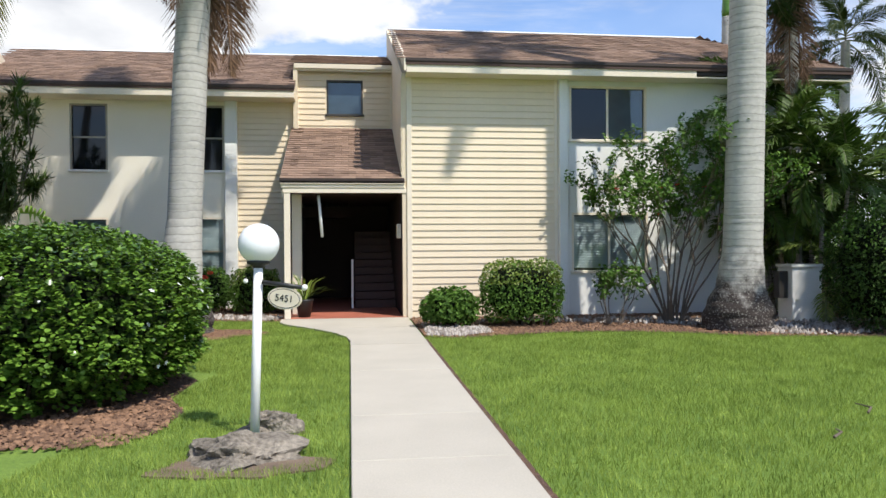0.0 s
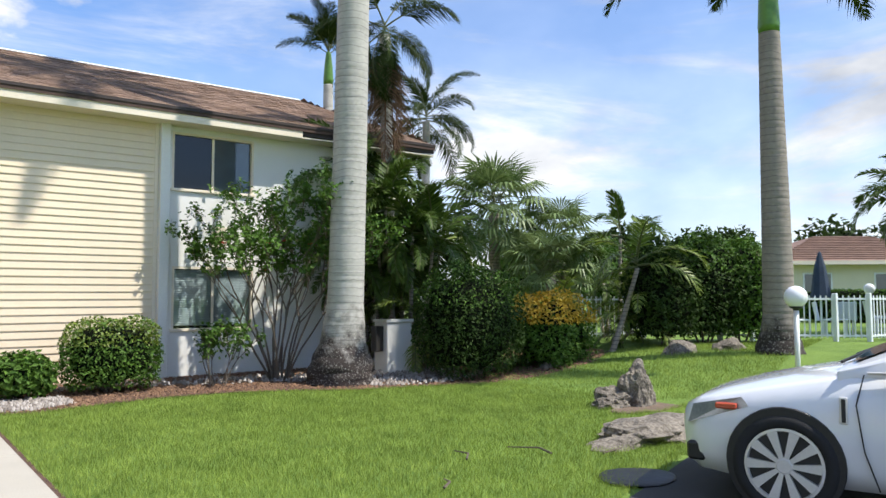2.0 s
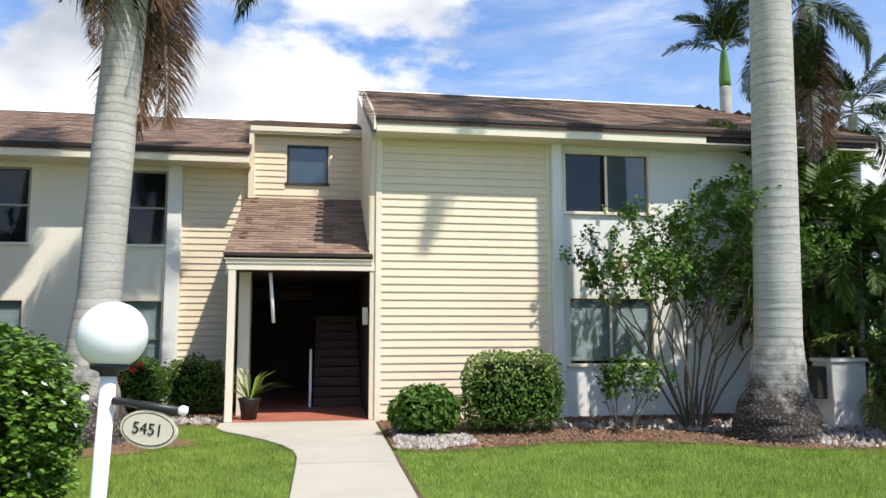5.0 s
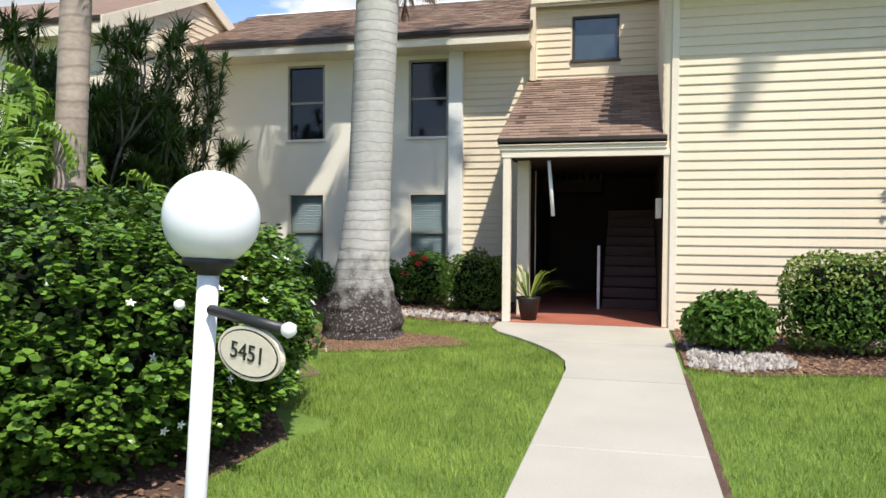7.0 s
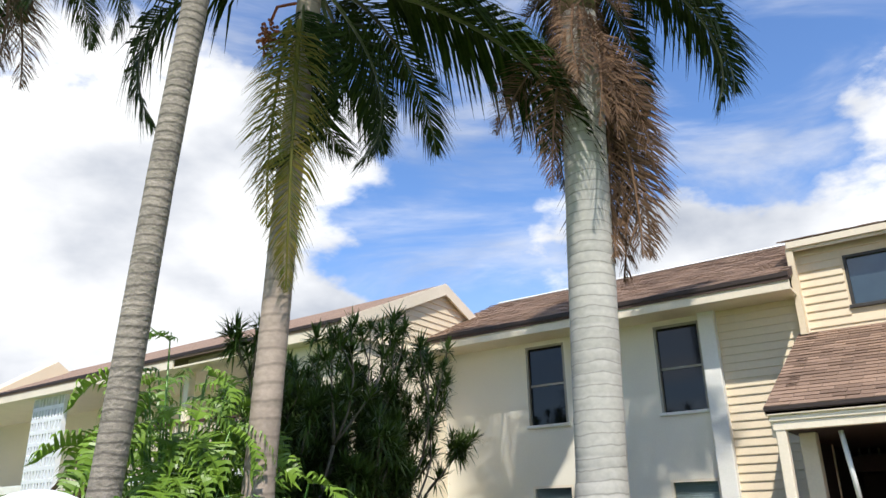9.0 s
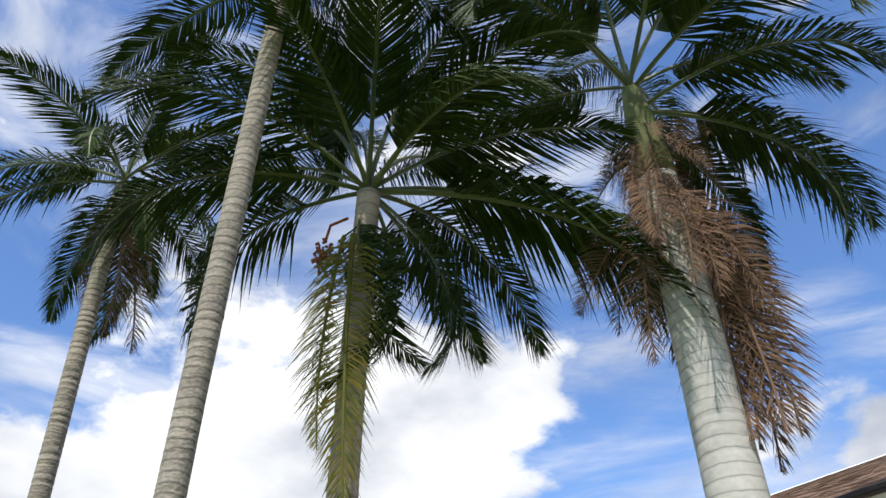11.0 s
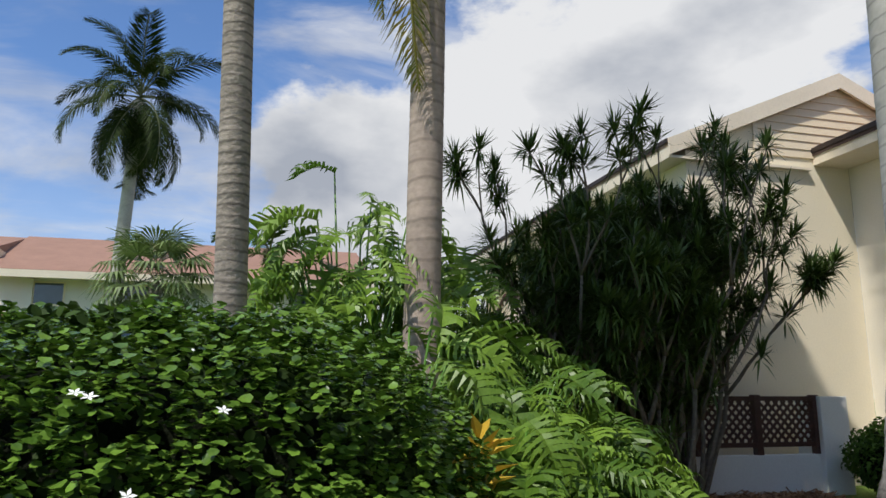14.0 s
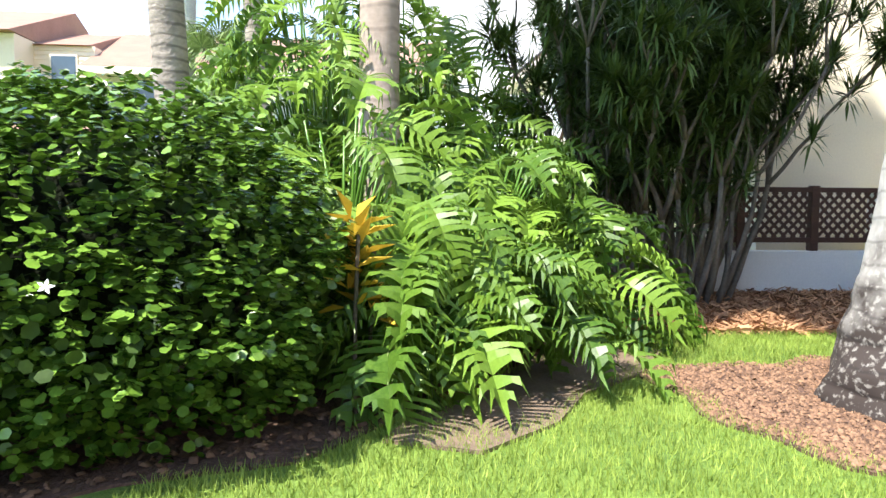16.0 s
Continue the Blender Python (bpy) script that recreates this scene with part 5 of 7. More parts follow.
def shrub(name, label, at, radii, mat, n, leaf, seed, power=2.0, spread=0.7, shell=0.4, core=0.74, stems=5, lumps=0.14, low=-0.8, ratio=0.55, round_leaf=False, cz=None, top=None, top_share=0.0):
    """A leafy bush: twiggy stems, a near-black mass painting the inner shade and many separate leaves."""
    rng = np.random.default_rng(seed)
    t = thing(name, label, "shrub", at)
    rx, ry, rz = radii
    cz = rz * 0.98 if cz is None else cz
    pos, nrm, _ = blob_points(n, (0, 0, cz), radii, rng, shell, lumps, low=low, power=power)
    keep = pos[:, 2] > 0.03
    pos, nrm = pos[keep], nrm[keep]
    nrm = unit(nrm + np.array([0, 0, 0.75]))
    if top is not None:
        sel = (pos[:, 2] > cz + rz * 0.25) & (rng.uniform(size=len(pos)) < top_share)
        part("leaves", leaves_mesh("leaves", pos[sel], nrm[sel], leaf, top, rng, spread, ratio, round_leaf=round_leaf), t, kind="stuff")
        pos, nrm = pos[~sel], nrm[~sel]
    part("leaves", leaves_mesh("leaves", pos, nrm, leaf, mat, rng, spread, ratio, round_leaf=round_leaf), t, kind="stuff")
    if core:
        part("inner_shade_core", blob_core("inner_shade_core", (0, 0, cz), radii, M_CORE, core, power=power, floor=0.05), t)
    r = random.Random(seed)
    st = MB()
    for i in range(stems):
        a = r.uniform(0, 6.28)
        b = Vector((0.12 * rx * math.cos(a), 0.12 * ry * math.sin(a), -0.02))
        e = Vector((0.7 * rx * math.cos(a), 0.7 * ry * math.sin(a), cz * r.uniform(0.6, 1.1)))
        st.tube([b, b.lerp(e, 0.5) + Vector((0, 0, 0.1)), e], [0.025, 0.018, 0.008], 5)
    part("stem_cluster", st.mesh("stem_cluster", M_BARK), t, kind="stuff")
    return t


# ---- the hedge ----
def big_hedge():
    t = thing("hedge", "large rounded carissa hedge, glossy leaves and white star flowers", "hedge", (-3.38, 8.18, 0))
    rng = np.random.default_rng(31)
    radii = (1.76, 1.80, 0.92)
    cz = 0.74
    # short upright shoots over the whole face, each with a rosette of leaves
    pos, nrm, _ = blob_points(5200, (0, 0, cz), radii, rng, 0.13, 0.07, low=-0.9, power=2.5)
    k = pos[:, 2] > 0.06
    pos, nrm = pos[k], nrm[k]
    d = unit(nrm * 0.7 + np.array([0, 0, 0.7]) + 0.3 * rng.normal(size=nrm.shape))
    allp, alln = [], []
    for j in range(10):
        a = rng.uniform(0, 6.28, len(pos))
        side = unit(np.cross(d, rng.normal(size=d.shape)))
        allp.append(pos + d * (0.010 * j) + side * rng.uniform(0.016, 0.038, (len(pos), 1)))
        alln.append(unit(d * 0.35 + side * 0.35 + np.array([0, 0, 1.0])))
    P, Nn = np.concatenate(allp), np.concatenate(alln)
    part("leaves", leaves_mesh("leaves", P, Nn, 0.048, M_LEAF_H, rng, 0.22, 0.46, round_leaf=True), t, kind="stuff")
    # Darker leaves below the surface paint the shade in the hedge's gaps.
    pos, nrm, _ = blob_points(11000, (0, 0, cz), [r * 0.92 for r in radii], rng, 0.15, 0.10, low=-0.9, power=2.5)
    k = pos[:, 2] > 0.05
    part("shaded_inner_leaves", leaves_mesh("shaded_inner_leaves", pos[k], nrm[k], 0.06, M_LEAF_D, rng, 0.9, 0.4, round_leaf=True), t, kind="stuff")
    # Solid core in shade colour, seen through the gaps between leaves.
    part("inner_shade_core", blob_core("inner_shade_core", (0, 0, cz), radii, M_CORE, 0.74, power=2.5, floor=0.1), t)
    r = random.Random(4)
    st = MB()
    for i in range(26):
        a = r.uniform(0, 6.28)
        b = Vector((1.2 * math.cos(a), 1.05 * math.sin(a), -0.02))
        e = Vector((1.65 * math.cos(a), 1.45 * math.sin(a), r.uniform(0.3, 0.7)))
        st.tube([b, b.lerp(e, 0.5) + Vector((0, 0, 0.06)), e], [0.022, 0.016, 0.008], 5)
    part("stem_cluster", st.mesh("stem_cluster", M_BARK), t, kind="stuff")
    fl = MB()
    for i in range(5):
        a = 2 * math.pi * i / 5
        c, s = Vector((math.cos(a), math.sin(a), 0.1)), Vector((-math.sin(a), math.cos(a), 0))
        fl.add([Vector((0, 0, 0)), c * 0.014 + s * 0.007, c * 0.030, c * 0.014 - s * 0.007], [(0, 1, 2, 3)])
    fl = fl.mesh("flower", M_FLOWER_W)
    pos, nrm, _ = blob_points(70, (0, 0, cz), [v * 1.03 for v in radii], rng, 0.02, 0.10, low=-0.4, power=2.5)
    for p, n in zip(pos, nrm):
        q = Vector((n[0], n[1], n[2] + 0.4)).to_track_quat("Z", "Y").to_matrix().to_4x4()
        part("flower", fl, t, at=Matrix.Translation(p) @ q)


big_hedge()


# ---- split-leaf philodendrons ----
def philo_leaf(seed):
    """A deeply cut leaf along +x: narrow lobed fingers along both sides, folded and arched."""
    r = random.Random(seed)
    mb = MB()
    n = 11
    L = 0.60
    rib = []
    for i in range(n + 1):
        t = i / n
        rib.append(Vector((L * t, 0, 0.08 * math.sin(math.pi * t) - 0.20 * t * t)))
    for i in range(n):
        a, b = rib[i], rib[i + 1]
        t = (i + 0.5) / n
        reach = 0.30 * (math.sin(math.pi * (0.18 + 0.77 * t)) ** 0.75) * r.uniform(0.85, 1.12)
        for s in (1, -1):
            up = 0.12 * r.uniform(0.2, 1.3)
            d = Vector((0.35 + 0.75 * (t - 0.3), s, 0)).normalized()
            c = a.lerp(b, 0.5)
            w = (b - a) * 0.5
            z = Vector((0, 0, 1))
            p1 = c + d * (reach * 0.22) + z * up * 0.3
            p2 = c + d * (reach * 0.50) + z * up * 0.55
            p3 = c + d * (reach * 0.78) + z * up * 0.5
            tip = c + d * reach + Vector((0.02, 0, up * 0.1 - 0.05))
            mb.add([a, b, p1 + w * 0.80, p1 - w * 0.80, p2 + w * 0.50, p2 - w * 0.50, p3 + w * 0.72, p3 - w * 0.66, tip],
                   [(0, 1, 2, 3), (3, 2, 4, 5), (5, 4, 6, 7), (7, 6, 8)])
    mb.add([rib[-1], rib[-2] + Vector((0, 0.04, 0.02)), rib[-1] + Vector((0.13, 0, -0.06)), rib[-2] + Vector((0, -0.04, 0.02))], [(0, 1, 2), (0, 2, 3)])
    mb.tube([Vector((-0.02, 0, 0))] + rib[::3], 0.005, 4, mi=1)
    return mb.mesh("leaf", [M_LEAF_P, M_LEAF_L])


PHILO = [philo_leaf(k) for k in range(4)]


def philodendron(at, n, size, height, seed, facing=None, label="split-leaf philodendron with large deeply cut glossy leaves"):
    r = random.Random(seed)
    t = thing("philodendron", label, "plant", at, group="philodendrons behind the hedge")
    for i in range(n):
        az = r.uniform(0, 360) if facing is None or r.random() < 0.3 else r.gauss(facing, 60)
        a = radians(az)
        f = (i + 0.5) / n
        out = size * (0.35 + 0.75 * r.random()) * (1.15 - 0.6 * f)
        z = height * (0.25 + 0.8 * f) * r.uniform(0.8, 1.1)
        base = Vector((0.12 * math.cos(a), 0.12 * math.sin(a), height * 0.35 * f))
        tip = Vector((out * math.cos(a), out * math.sin(a), z))
        mid = base.lerp(tip, 0.5) + Vector((0, 0, 0.16))
        part("stalk", MB().tube([base, mid, tip], [0.016, 0.012, 0.008], 5).mesh("stalk", M_SHAFT, True), t)
        sc = r.uniform(0.6, 1.0)
        m = Matrix.Translation(tip) @ Matrix.Rotation(a + radians(r.uniform(-35, 35)), 4, "Z") @ Matrix.Rotation(radians(r.uniform(-5, 55)), 4, "Y") @ Matrix.Rotation(radians(r.uniform(-30, 30)), 4, "X") @ Matrix.Scale(sc, 4)
        part("leaf", PHILO[r.randrange(4)], t, at=m)
    stem = MB().tube([(0, 0, -0.02), (0.05, 0.03, height * 0.25), (0, 0.06, height * 0.5)], [0.07, 0.06, 0.04], 7)
    part("stem", stem.mesh("stem", M_BARK), t)
    return t


for i, (x, y, n, s, h, f) in enumerate(((-3.6, 10.55, 54, 0.68, 1.05, -10), (-3.9, 10.75, 50, 0.75, 1.0, 10), (-4.5, 10.0, 60, 0.85, 1.7, -30),
                                        (-4.9, 11.1, 50, 0.85, 1.45, 20), (-5.7, 9.8, 84, 0.95, 2.9, -30), (-5.9, 11.2, 50, 0.9, 1.8, 10), (-5.2, 11.8, 36, 0.7, 1.0, 20), (-6.2, 9.3, 46, 0.8, 1.6, -60), (-6.6, 10.6, 60, 0.9, 2.9, 0), (-6.0, 10.9, 50, 0.8, 2.5, -20))):
    philodendron((x, y, 0), n, s, h, 100 + i, f)


def croton(at, seed, n=26, h=0.75):
    r = random.Random(seed)
    t = thing("croton", "orange and yellow croton among green leaves", "plant", at)
    lf = MB().add([Vector(p) for p in ((0, 0, 0), (0.09, 0.035, 0.02), (0.2, 0, -0.02), (0.09, -0.035, 0.02))], [(0, 1, 2), (0, 2, 3)]).mesh("leaf", M_LEAF_CR)
    part("stem", MB().tube([(0, 0, -0.02), (0.02, 0, h * 0.5), (0, 0.02, h)], 0.012, 5).mesh("stem", M_BARK), t)
    for i in range(n):
        m = Matrix.Translation((r.uniform(-0.04, 0.04), r.uniform(-0.04, 0.04), h * r.uniform(0.55, 1.05))) @ Matrix.Rotation(r.uniform(0, 6.28), 4, "Z") @ Matrix.Rotation(radians(r.uniform(-60, 10)), 4, "Y")
        part("leaf", lf, t, at=m)


croton((-2.95, 10.12, 0), 1, h=1.0)
croton((-3.1, 10.2, 0), 2, h=0.85)


# ---- big dracaena ----
M_CANE = material("dracaena_cane", (0.16, 0.135, 0.105), 0.95, vary=0.35, scale=6, fine=30, bump=0.5)
def dracaena():
    t = thing("dracaena", "tall many-stemmed dracaena, dark spiky rosettes on bare canes", "shrub", (-7.0, 13.45, 0))
    r = random.Random(9)
    rng = np.random.default_rng(9)
    P, D = [], []
    twigs = MB()

    def grow(canes, p, d, length, rad, level):
        pts, n = [p], 4
        for i in range(n):
            d = (d + Vector((r.uniform(-0.18, 0.18), r.uniform(-0.18, 0.18), 0.10))).normalized()
            p = p + d * (length / n)
            pts.append(p)
        (canes if level == 3 else twigs).tube(pts, [rad * (1 - 0.35 * i / n) for i in range(n + 1)], 6)
        if level < 3 and r.random() < 0.85:
            P.append(pts[r.choice((2, 3))])
            D.append((d + Vector((r.uniform(-1, 1), r.uniform(-1, 1), 0.2)) * 0.7).normalized())
        if level == 0 or r.random() < 0.14:
            P.append(p)
            D.append(d)
            return
        for k in range(2 if r.random() < 0.7 else 3):
            a = r.uniform(0, 6.28)
            grow(canes, p, (d + Vector((math.cos(a), math.sin(a), 0.1)) * r.uniform(0.3, 0.65)).normalized(), length * r.uniform(0.55, 0.85), rad * 0.66, level - 1)

    for i in range(62):
        a = r.uniform(0, 6.28)
        q = math.sqrt(r.random())
        b = Vector((0.6 * q * math.cos(a), 0.68 * q * math.sin(a), -0.03))
        lean = Vector((0.42 * q * math.cos(a), 0.50 * q * math.sin(a), 1.0)).normalized()
        canes = MB()
        grow(canes, b, lean, r.uniform(0.85, 1.62), r.uniform(0.03, 0.05), 3)
        part("cane", canes.mesh("cane", M_CANE, True), t)
    part("branching", twigs.mesh("branching", M_CANE, True), t, kind="stuff")
    V, F = [], []
    for p, d in zip(P, D):
        m = 52
        u = unit(rng.normal(size=(m, 3)) * 0.75 + np.array(d)[None] * 0.62)
        L = rng.uniform(0.16, 0.32, (m, 1))
        side = unit(np.cross(u, np.array([0.2, 0.1, 1.0])))
        q = np.array(p)[None] - 0.14 * np.array(d)[None] * rng.uniform(0, 1, (m, 1))
        tip = q + u * L
        tip[:, 2] -= 0.16 * L[:, 0] * (1 - u[:, 2])
        mid = q + u * L * 0.45
        V.append(np.stack([q, mid + side * 0.014, tip, mid - side * 0.014], 1))
    V = np.concatenate(V).reshape(-1, 3)
    n = len(V) // 4
    F = np.arange(n * 4).reshape(n, 4)
    part("foliage", array_mesh("foliage", V, F, M_LEAF_DR), t, kind="stuff")


dracaena()

# ---- bushes ----
shrub("shrub", "small rounded green bush beside the porch path", (1.78, 13.25, 0), (0.52, 0.5, 0.36), M_LEAF_M, 2600, 0.10, 41, cz=0.36, ratio=0.5)
shrub("shrub", "clipped boxy bush with yellow-green upper leaves", (3.12, 13.45, 0), (0.76, 0.6, 0.58), M_LEAF_M, 7000, 0.062, 42, power=3.6, cz=0.62, ratio=0.6, top=M_LEAF_L, top_share=0.75, lumps=0.07)
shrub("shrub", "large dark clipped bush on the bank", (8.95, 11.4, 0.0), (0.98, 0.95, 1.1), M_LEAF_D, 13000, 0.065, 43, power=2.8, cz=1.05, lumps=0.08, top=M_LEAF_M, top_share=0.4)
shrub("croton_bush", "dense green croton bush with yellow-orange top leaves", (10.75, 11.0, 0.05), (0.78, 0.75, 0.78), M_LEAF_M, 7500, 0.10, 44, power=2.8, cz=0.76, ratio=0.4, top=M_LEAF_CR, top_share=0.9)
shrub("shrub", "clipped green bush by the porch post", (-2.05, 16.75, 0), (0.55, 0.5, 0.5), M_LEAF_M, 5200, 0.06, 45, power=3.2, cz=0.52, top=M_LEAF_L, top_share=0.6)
shrub("ixora_bush", "round bush with a few red flower heads", (-3.15, 17.35, 0), (0.55, 0.5, 0.5), M_LEAF_M, 4200, 0.065, 46, power=2.6, cz=0.48)
shrub("shrub", "low green bush under a blinded window", (-4.1, 17.45, 0), (0.5, 0.45, 0.45), M_LEAF_M, 3600, 0.06, 47, cz=0.42)
shrub("shrub", "low loose green bush under the far window", (-5.6, 17.3, 0), (0.6, 0.45, 0.42), M_LEAF_M, 2600, 0.08, 48, cz=0.42, core=0.6)
shrub("shrub", "green bush beside the lattice screen", (-6.7, 16.9, 0), (0.75, 0.6, 0.5), M_LEAF_M, 4200, 0.08, 49, cz=0.5)


def flower_head(at, size=0.07):
    t = thing("ixora_flower", "red ixora flower head on a bush", "flower", at)
    rng = np.random.default_rng(3)
    pos, nrm, _ = blob_points(60, (0, 0, 0), (size, size, size * 0.6), rng, 0.2, 0.05)
    part("petals", leaves_mesh("petals", pos, nrm, 0.035, M_FLOWER_R, rng, 0.3, 0.7), t, kind="stuff")


for x, y, z in ((-3.3, 17.0, 0.98), (-3.05, 16.92, 0.9), (-3.4, 16.9, 0.62), (-3.15, 16.88, 0.80)):
    flower_head((x, y, z))


def hibiscus(at, h, spread, seed, n_stems, n_leaf, leaf, label, flowers=0):
    """An open shrub: pale leaning branches that fork, with leaves at the ends."""
    r = random.Random(seed)
    rng = np.random.default_rng(seed)
    t = thing("hibiscus", label, "shrub", at)
    tips, fine = [], MB()

    def grow(wood, p, d, length, rad, level):
        pts, n = [p], 4
        for i in range(n):
            d = (d + Vector((r.uniform(-0.15, 0.15), r.uniform(-0.15, 0.15), 0.06))).normalized()
            p = p + d * (length / n)
            pts.append(p)
            if level < 2 and i > 0:
                tips.append((p, d))
        wood.tube(pts, [rad * (1 - 0.4 * i / n) for i in range(n + 1)], 5)
        if level == 0:
            tips.append((p, d))
            return
        for k in range(r.choice((2, 3, 3))):
            a = r.uniform(0, 6.28)
            grow(fine, p, (d + Vector((math.cos(a), math.sin(a), 0.05)) * r.uniform(0.35, 0.75)).normalized(), length * r.uniform(0.5, 0.75), rad * 0.6, level - 1)

    for i in range(n_stems):
        a = r.uniform(0, 6.28)
        q = r.random()
        wood = MB()
        grow(wood, Vector((0.12 * math.cos(a), 0.12 * math.sin(a), -0.03)), Vector((spread * q * math.cos(a), spread * q * math.sin(a), 1)).normalized(), h * r.uniform(0.32, 0.5), 0.024 if h > 1.8 else 0.013, 2 if h < 1.8 else 3)
        part("branch", wood.mesh("branch", M_BARK_L), t)
    part("twig_growth", fine.mesh("twig_growth", M_BARK_L), t, kind="stuff")
    idx = rng.integers(0, len(tips), n_leaf)
    pos = np.array([tips[i][0] for i in idx]) + rng.normal(size=(n_leaf, 3)) * 0.055
    nrm = np.array([tips[i][1] for i in idx]) * 0.4 + np.array([0, -0.2, 0.7])
    part("leaves", leaves_mesh("leaves", pos, nrm, leaf, M_LEAF_M, rng, 0.7, 0.6), t, kind="stuff")
    fl = MB()
    for i in range(5):
        a = 2 * math.pi * i / 5
        c, s = Vector((math.cos(a), math.sin(a), 0.5)), Vector((-math.sin(a), math.cos(a), 0))
        fl.add([Vector((0, 0, 0)), c * 0.05 + s * 0.035, c * 0.075, c * 0.05 - s * 0.035], [(0, 1, 2, 3)])
    fl = fl.mesh("flower", M_FLOWER_R)
    for i in range(flowers):
        p, d = tips[r.randrange(len(tips))]
        part("flower", fl, t, "red hibiscus flower", at=Matrix.Translation(p + Vector((0, -0.05, 0.03))))
    return t


hibiscus((5.95, 13.25, 0), 3.5, 0.42, 5, 15, 7600, 0.10, "tall open hibiscus shrub with pale branches and red flowers", 6)
hibiscus((4.75, 13.1, 0), 1.35, 0.5, 6, 7, 800, 0.095, "small sparse hibiscus shrub in the front bed")


def spiky_pot():
    p = thing("potted_plant", "spiky green plant in a black pot beside the porch post", "potted plant", (-0.92, 15.35, 0.04))
    part("pot", MB().lathe([(0.12, 0), (0.17, 0.3), (0.19, 0.33), (0.19, 0.36), (0.15, 0.36), (0.14, 0.33)], 18).mesh("pot", M_PLANTER, True), p)
    r = random.Random(2)
    lf = MB()
    for i in range(44):
        a = r.uniform(0, 6.28)
        L = r.uniform(0.3, 0.75)
        d = Vector((math.cos(a), math.sin(a), r.uniform(0.4, 2.2))).normalized()
        s = Vector((-math.sin(a), math.cos(a), 0)) * 0.016
        q = Vector((0.05 * math.cos(a), 0.05 * math.sin(a), 0.35))
        m = q + d * L * 0.6
        e = q + d * L + Vector((0.1 * math.cos(a), 0.1 * math.sin(a), -0.12))
        lf.add([q - s * 0.5, q + s * 0.5, m + s, e, m - s], [(0, 1, 2, 4), (4, 2, 3)])
    part("leaves", lf.mesh("leaves", M_LEAF_L), p)


spiky_pot()


# ---- lamp posts ----
def globe_lamp(at, h, label, lean=(0.0, 0.0)):
    t = thing("globe_lamp", label, "street lamp", at, group="white globe lamp posts")
    top = Vector((lean[0], lean[1], h))
    ax = top.normalized()
    q = ax.to_track_quat("Z", "Y").to_matrix().to_4x4()
    part("post", MB().tube([-ax * 0.05, ax * (top.length - 0.16)], 0.036, 16).mesh("post", M_WHITE, True), t)
    part("collar", MB().lathe([(0.041, 0), (0.046, 0.02), (0.086, 0.035), (0.09, 0.055), (0.06, 0.06)], 20).mesh("collar", M_BLACK, True), t, "black metal collar", at=Matrix.Translation(ax * (top.length - 0.192)) @ q)
    R = 0.160
    prof = [(R * math.sin(math.pi * i / 20), -R * math.cos(math.pi * i / 20)) for i in range(1, 21)]
    prof[-1] = (0.002, R)
    part("globe", MB().lathe(prof, 36).mesh("globe", M_GLOBE, True), t, "white opal globe", at=top)
    return t


def text_mesh(body, size, mat, depth=0.004):
    cu = bpy.data.curves.new("lettering", "FONT")
    cu.body, cu.size, cu.align_x, cu.align_y, cu.extrude = body, size, "CENTER", "CENTER", depth
    ob = bpy.data.objects.new("lettering", cu)
    scene.collection.objects.link(ob)
    me = bpy.data.meshes.new_from_object(ob.evaluated_get(bpy.context.evaluated_depsgraph_get()))
    bpy.data.objects.remove(ob)
    me.materials.clear()
    me.materials.append(mat)
    return me


LAMP = globe_lamp((-0.74, 5.90, 0), 1.51, "white globe lamp post with an oval house number sign", (0.03, 0.12))


def house_sign():
    O = Vector((0.022, 0.06, 0.06))
    s = part("sign_arm", MB().tube([O + Vector((0.04, 0.0, 1.15)), O + Vector((0.36, -0.10, 1.11))], 0.018, 10).mesh("sign_arm", M_BLACK, True), LAMP, "black iron sign arm")
    part("ball", blob_core("ball", O + Vector((0.37, -0.105, 1.11)), (0.024, 0.024, 0.024), M_WHITE, 1.0), s)
    part("ball", blob_core("ball", O + Vector((-0.09, 0.02, 1.16)), (0.018, 0.018, 0.018), M_WHITE, 1.0), s)
    m = Matrix.Translation(O + Vector((0.215, -0.055, 1.025))) @ Matrix.Rotation(radians(-17), 4, "Z") @ Matrix.Rotation(radians(90), 4, "X") @ Matrix.Rotation(radians(-6), 4, "Z")
    def oval(a, b, z0, z1, mat, name):
        vv = [(a * math.cos(2 * math.pi * i / 40), b * math.sin(2 * math.pi * i / 40)) for i in range(40)]
        return part(name, MB().prism(vv, 2, z0, z1).mesh(name, mat), LAMP, at=m)
    board = oval(0.138, 0.085, -0.01, 0.01, M_SIGN, "sign_board")
    oval(0.127, 0.075, 0.0101, 0.0125, M_BLACK, "sign_ring")
    oval(0.122, 0.070, 0.0126, 0.0145, M_SIGN, "sign_face")
    part("house_number", text_mesh("5451", 0.076, M_BLACK, 0.002), LAMP, "dark numerals 5451", at=m @ Matrix.Translation((0, 0.0, 0.016)))
    for x in (-0.05, 0.05):
        part("hanger", MB().tube([O + Vector((0.205 + x, -0.05 - x * 0.3, 1.08)), O + Vector((0.205 + x, -0.05 - x * 0.3, 1.13))], 0.004, 5).mesh("hanger", M_BLACK), LAMP)


house_sign()
globe_lamp((10.55, 5.93, 0.15), 1.36, "white globe lamp post on the lawn")
globe_lamp((17.6, 5.5, 0.48), 1.23, "white globe lamp post by the far path")
globe_lamp((24.0, 10.6, 0.48), 1.25, "white globe lamp post inside the pool fence")
globe_lamp((27.5, 9.6, 0.48), 1.35, "white globe lamp post inside the pool fence")


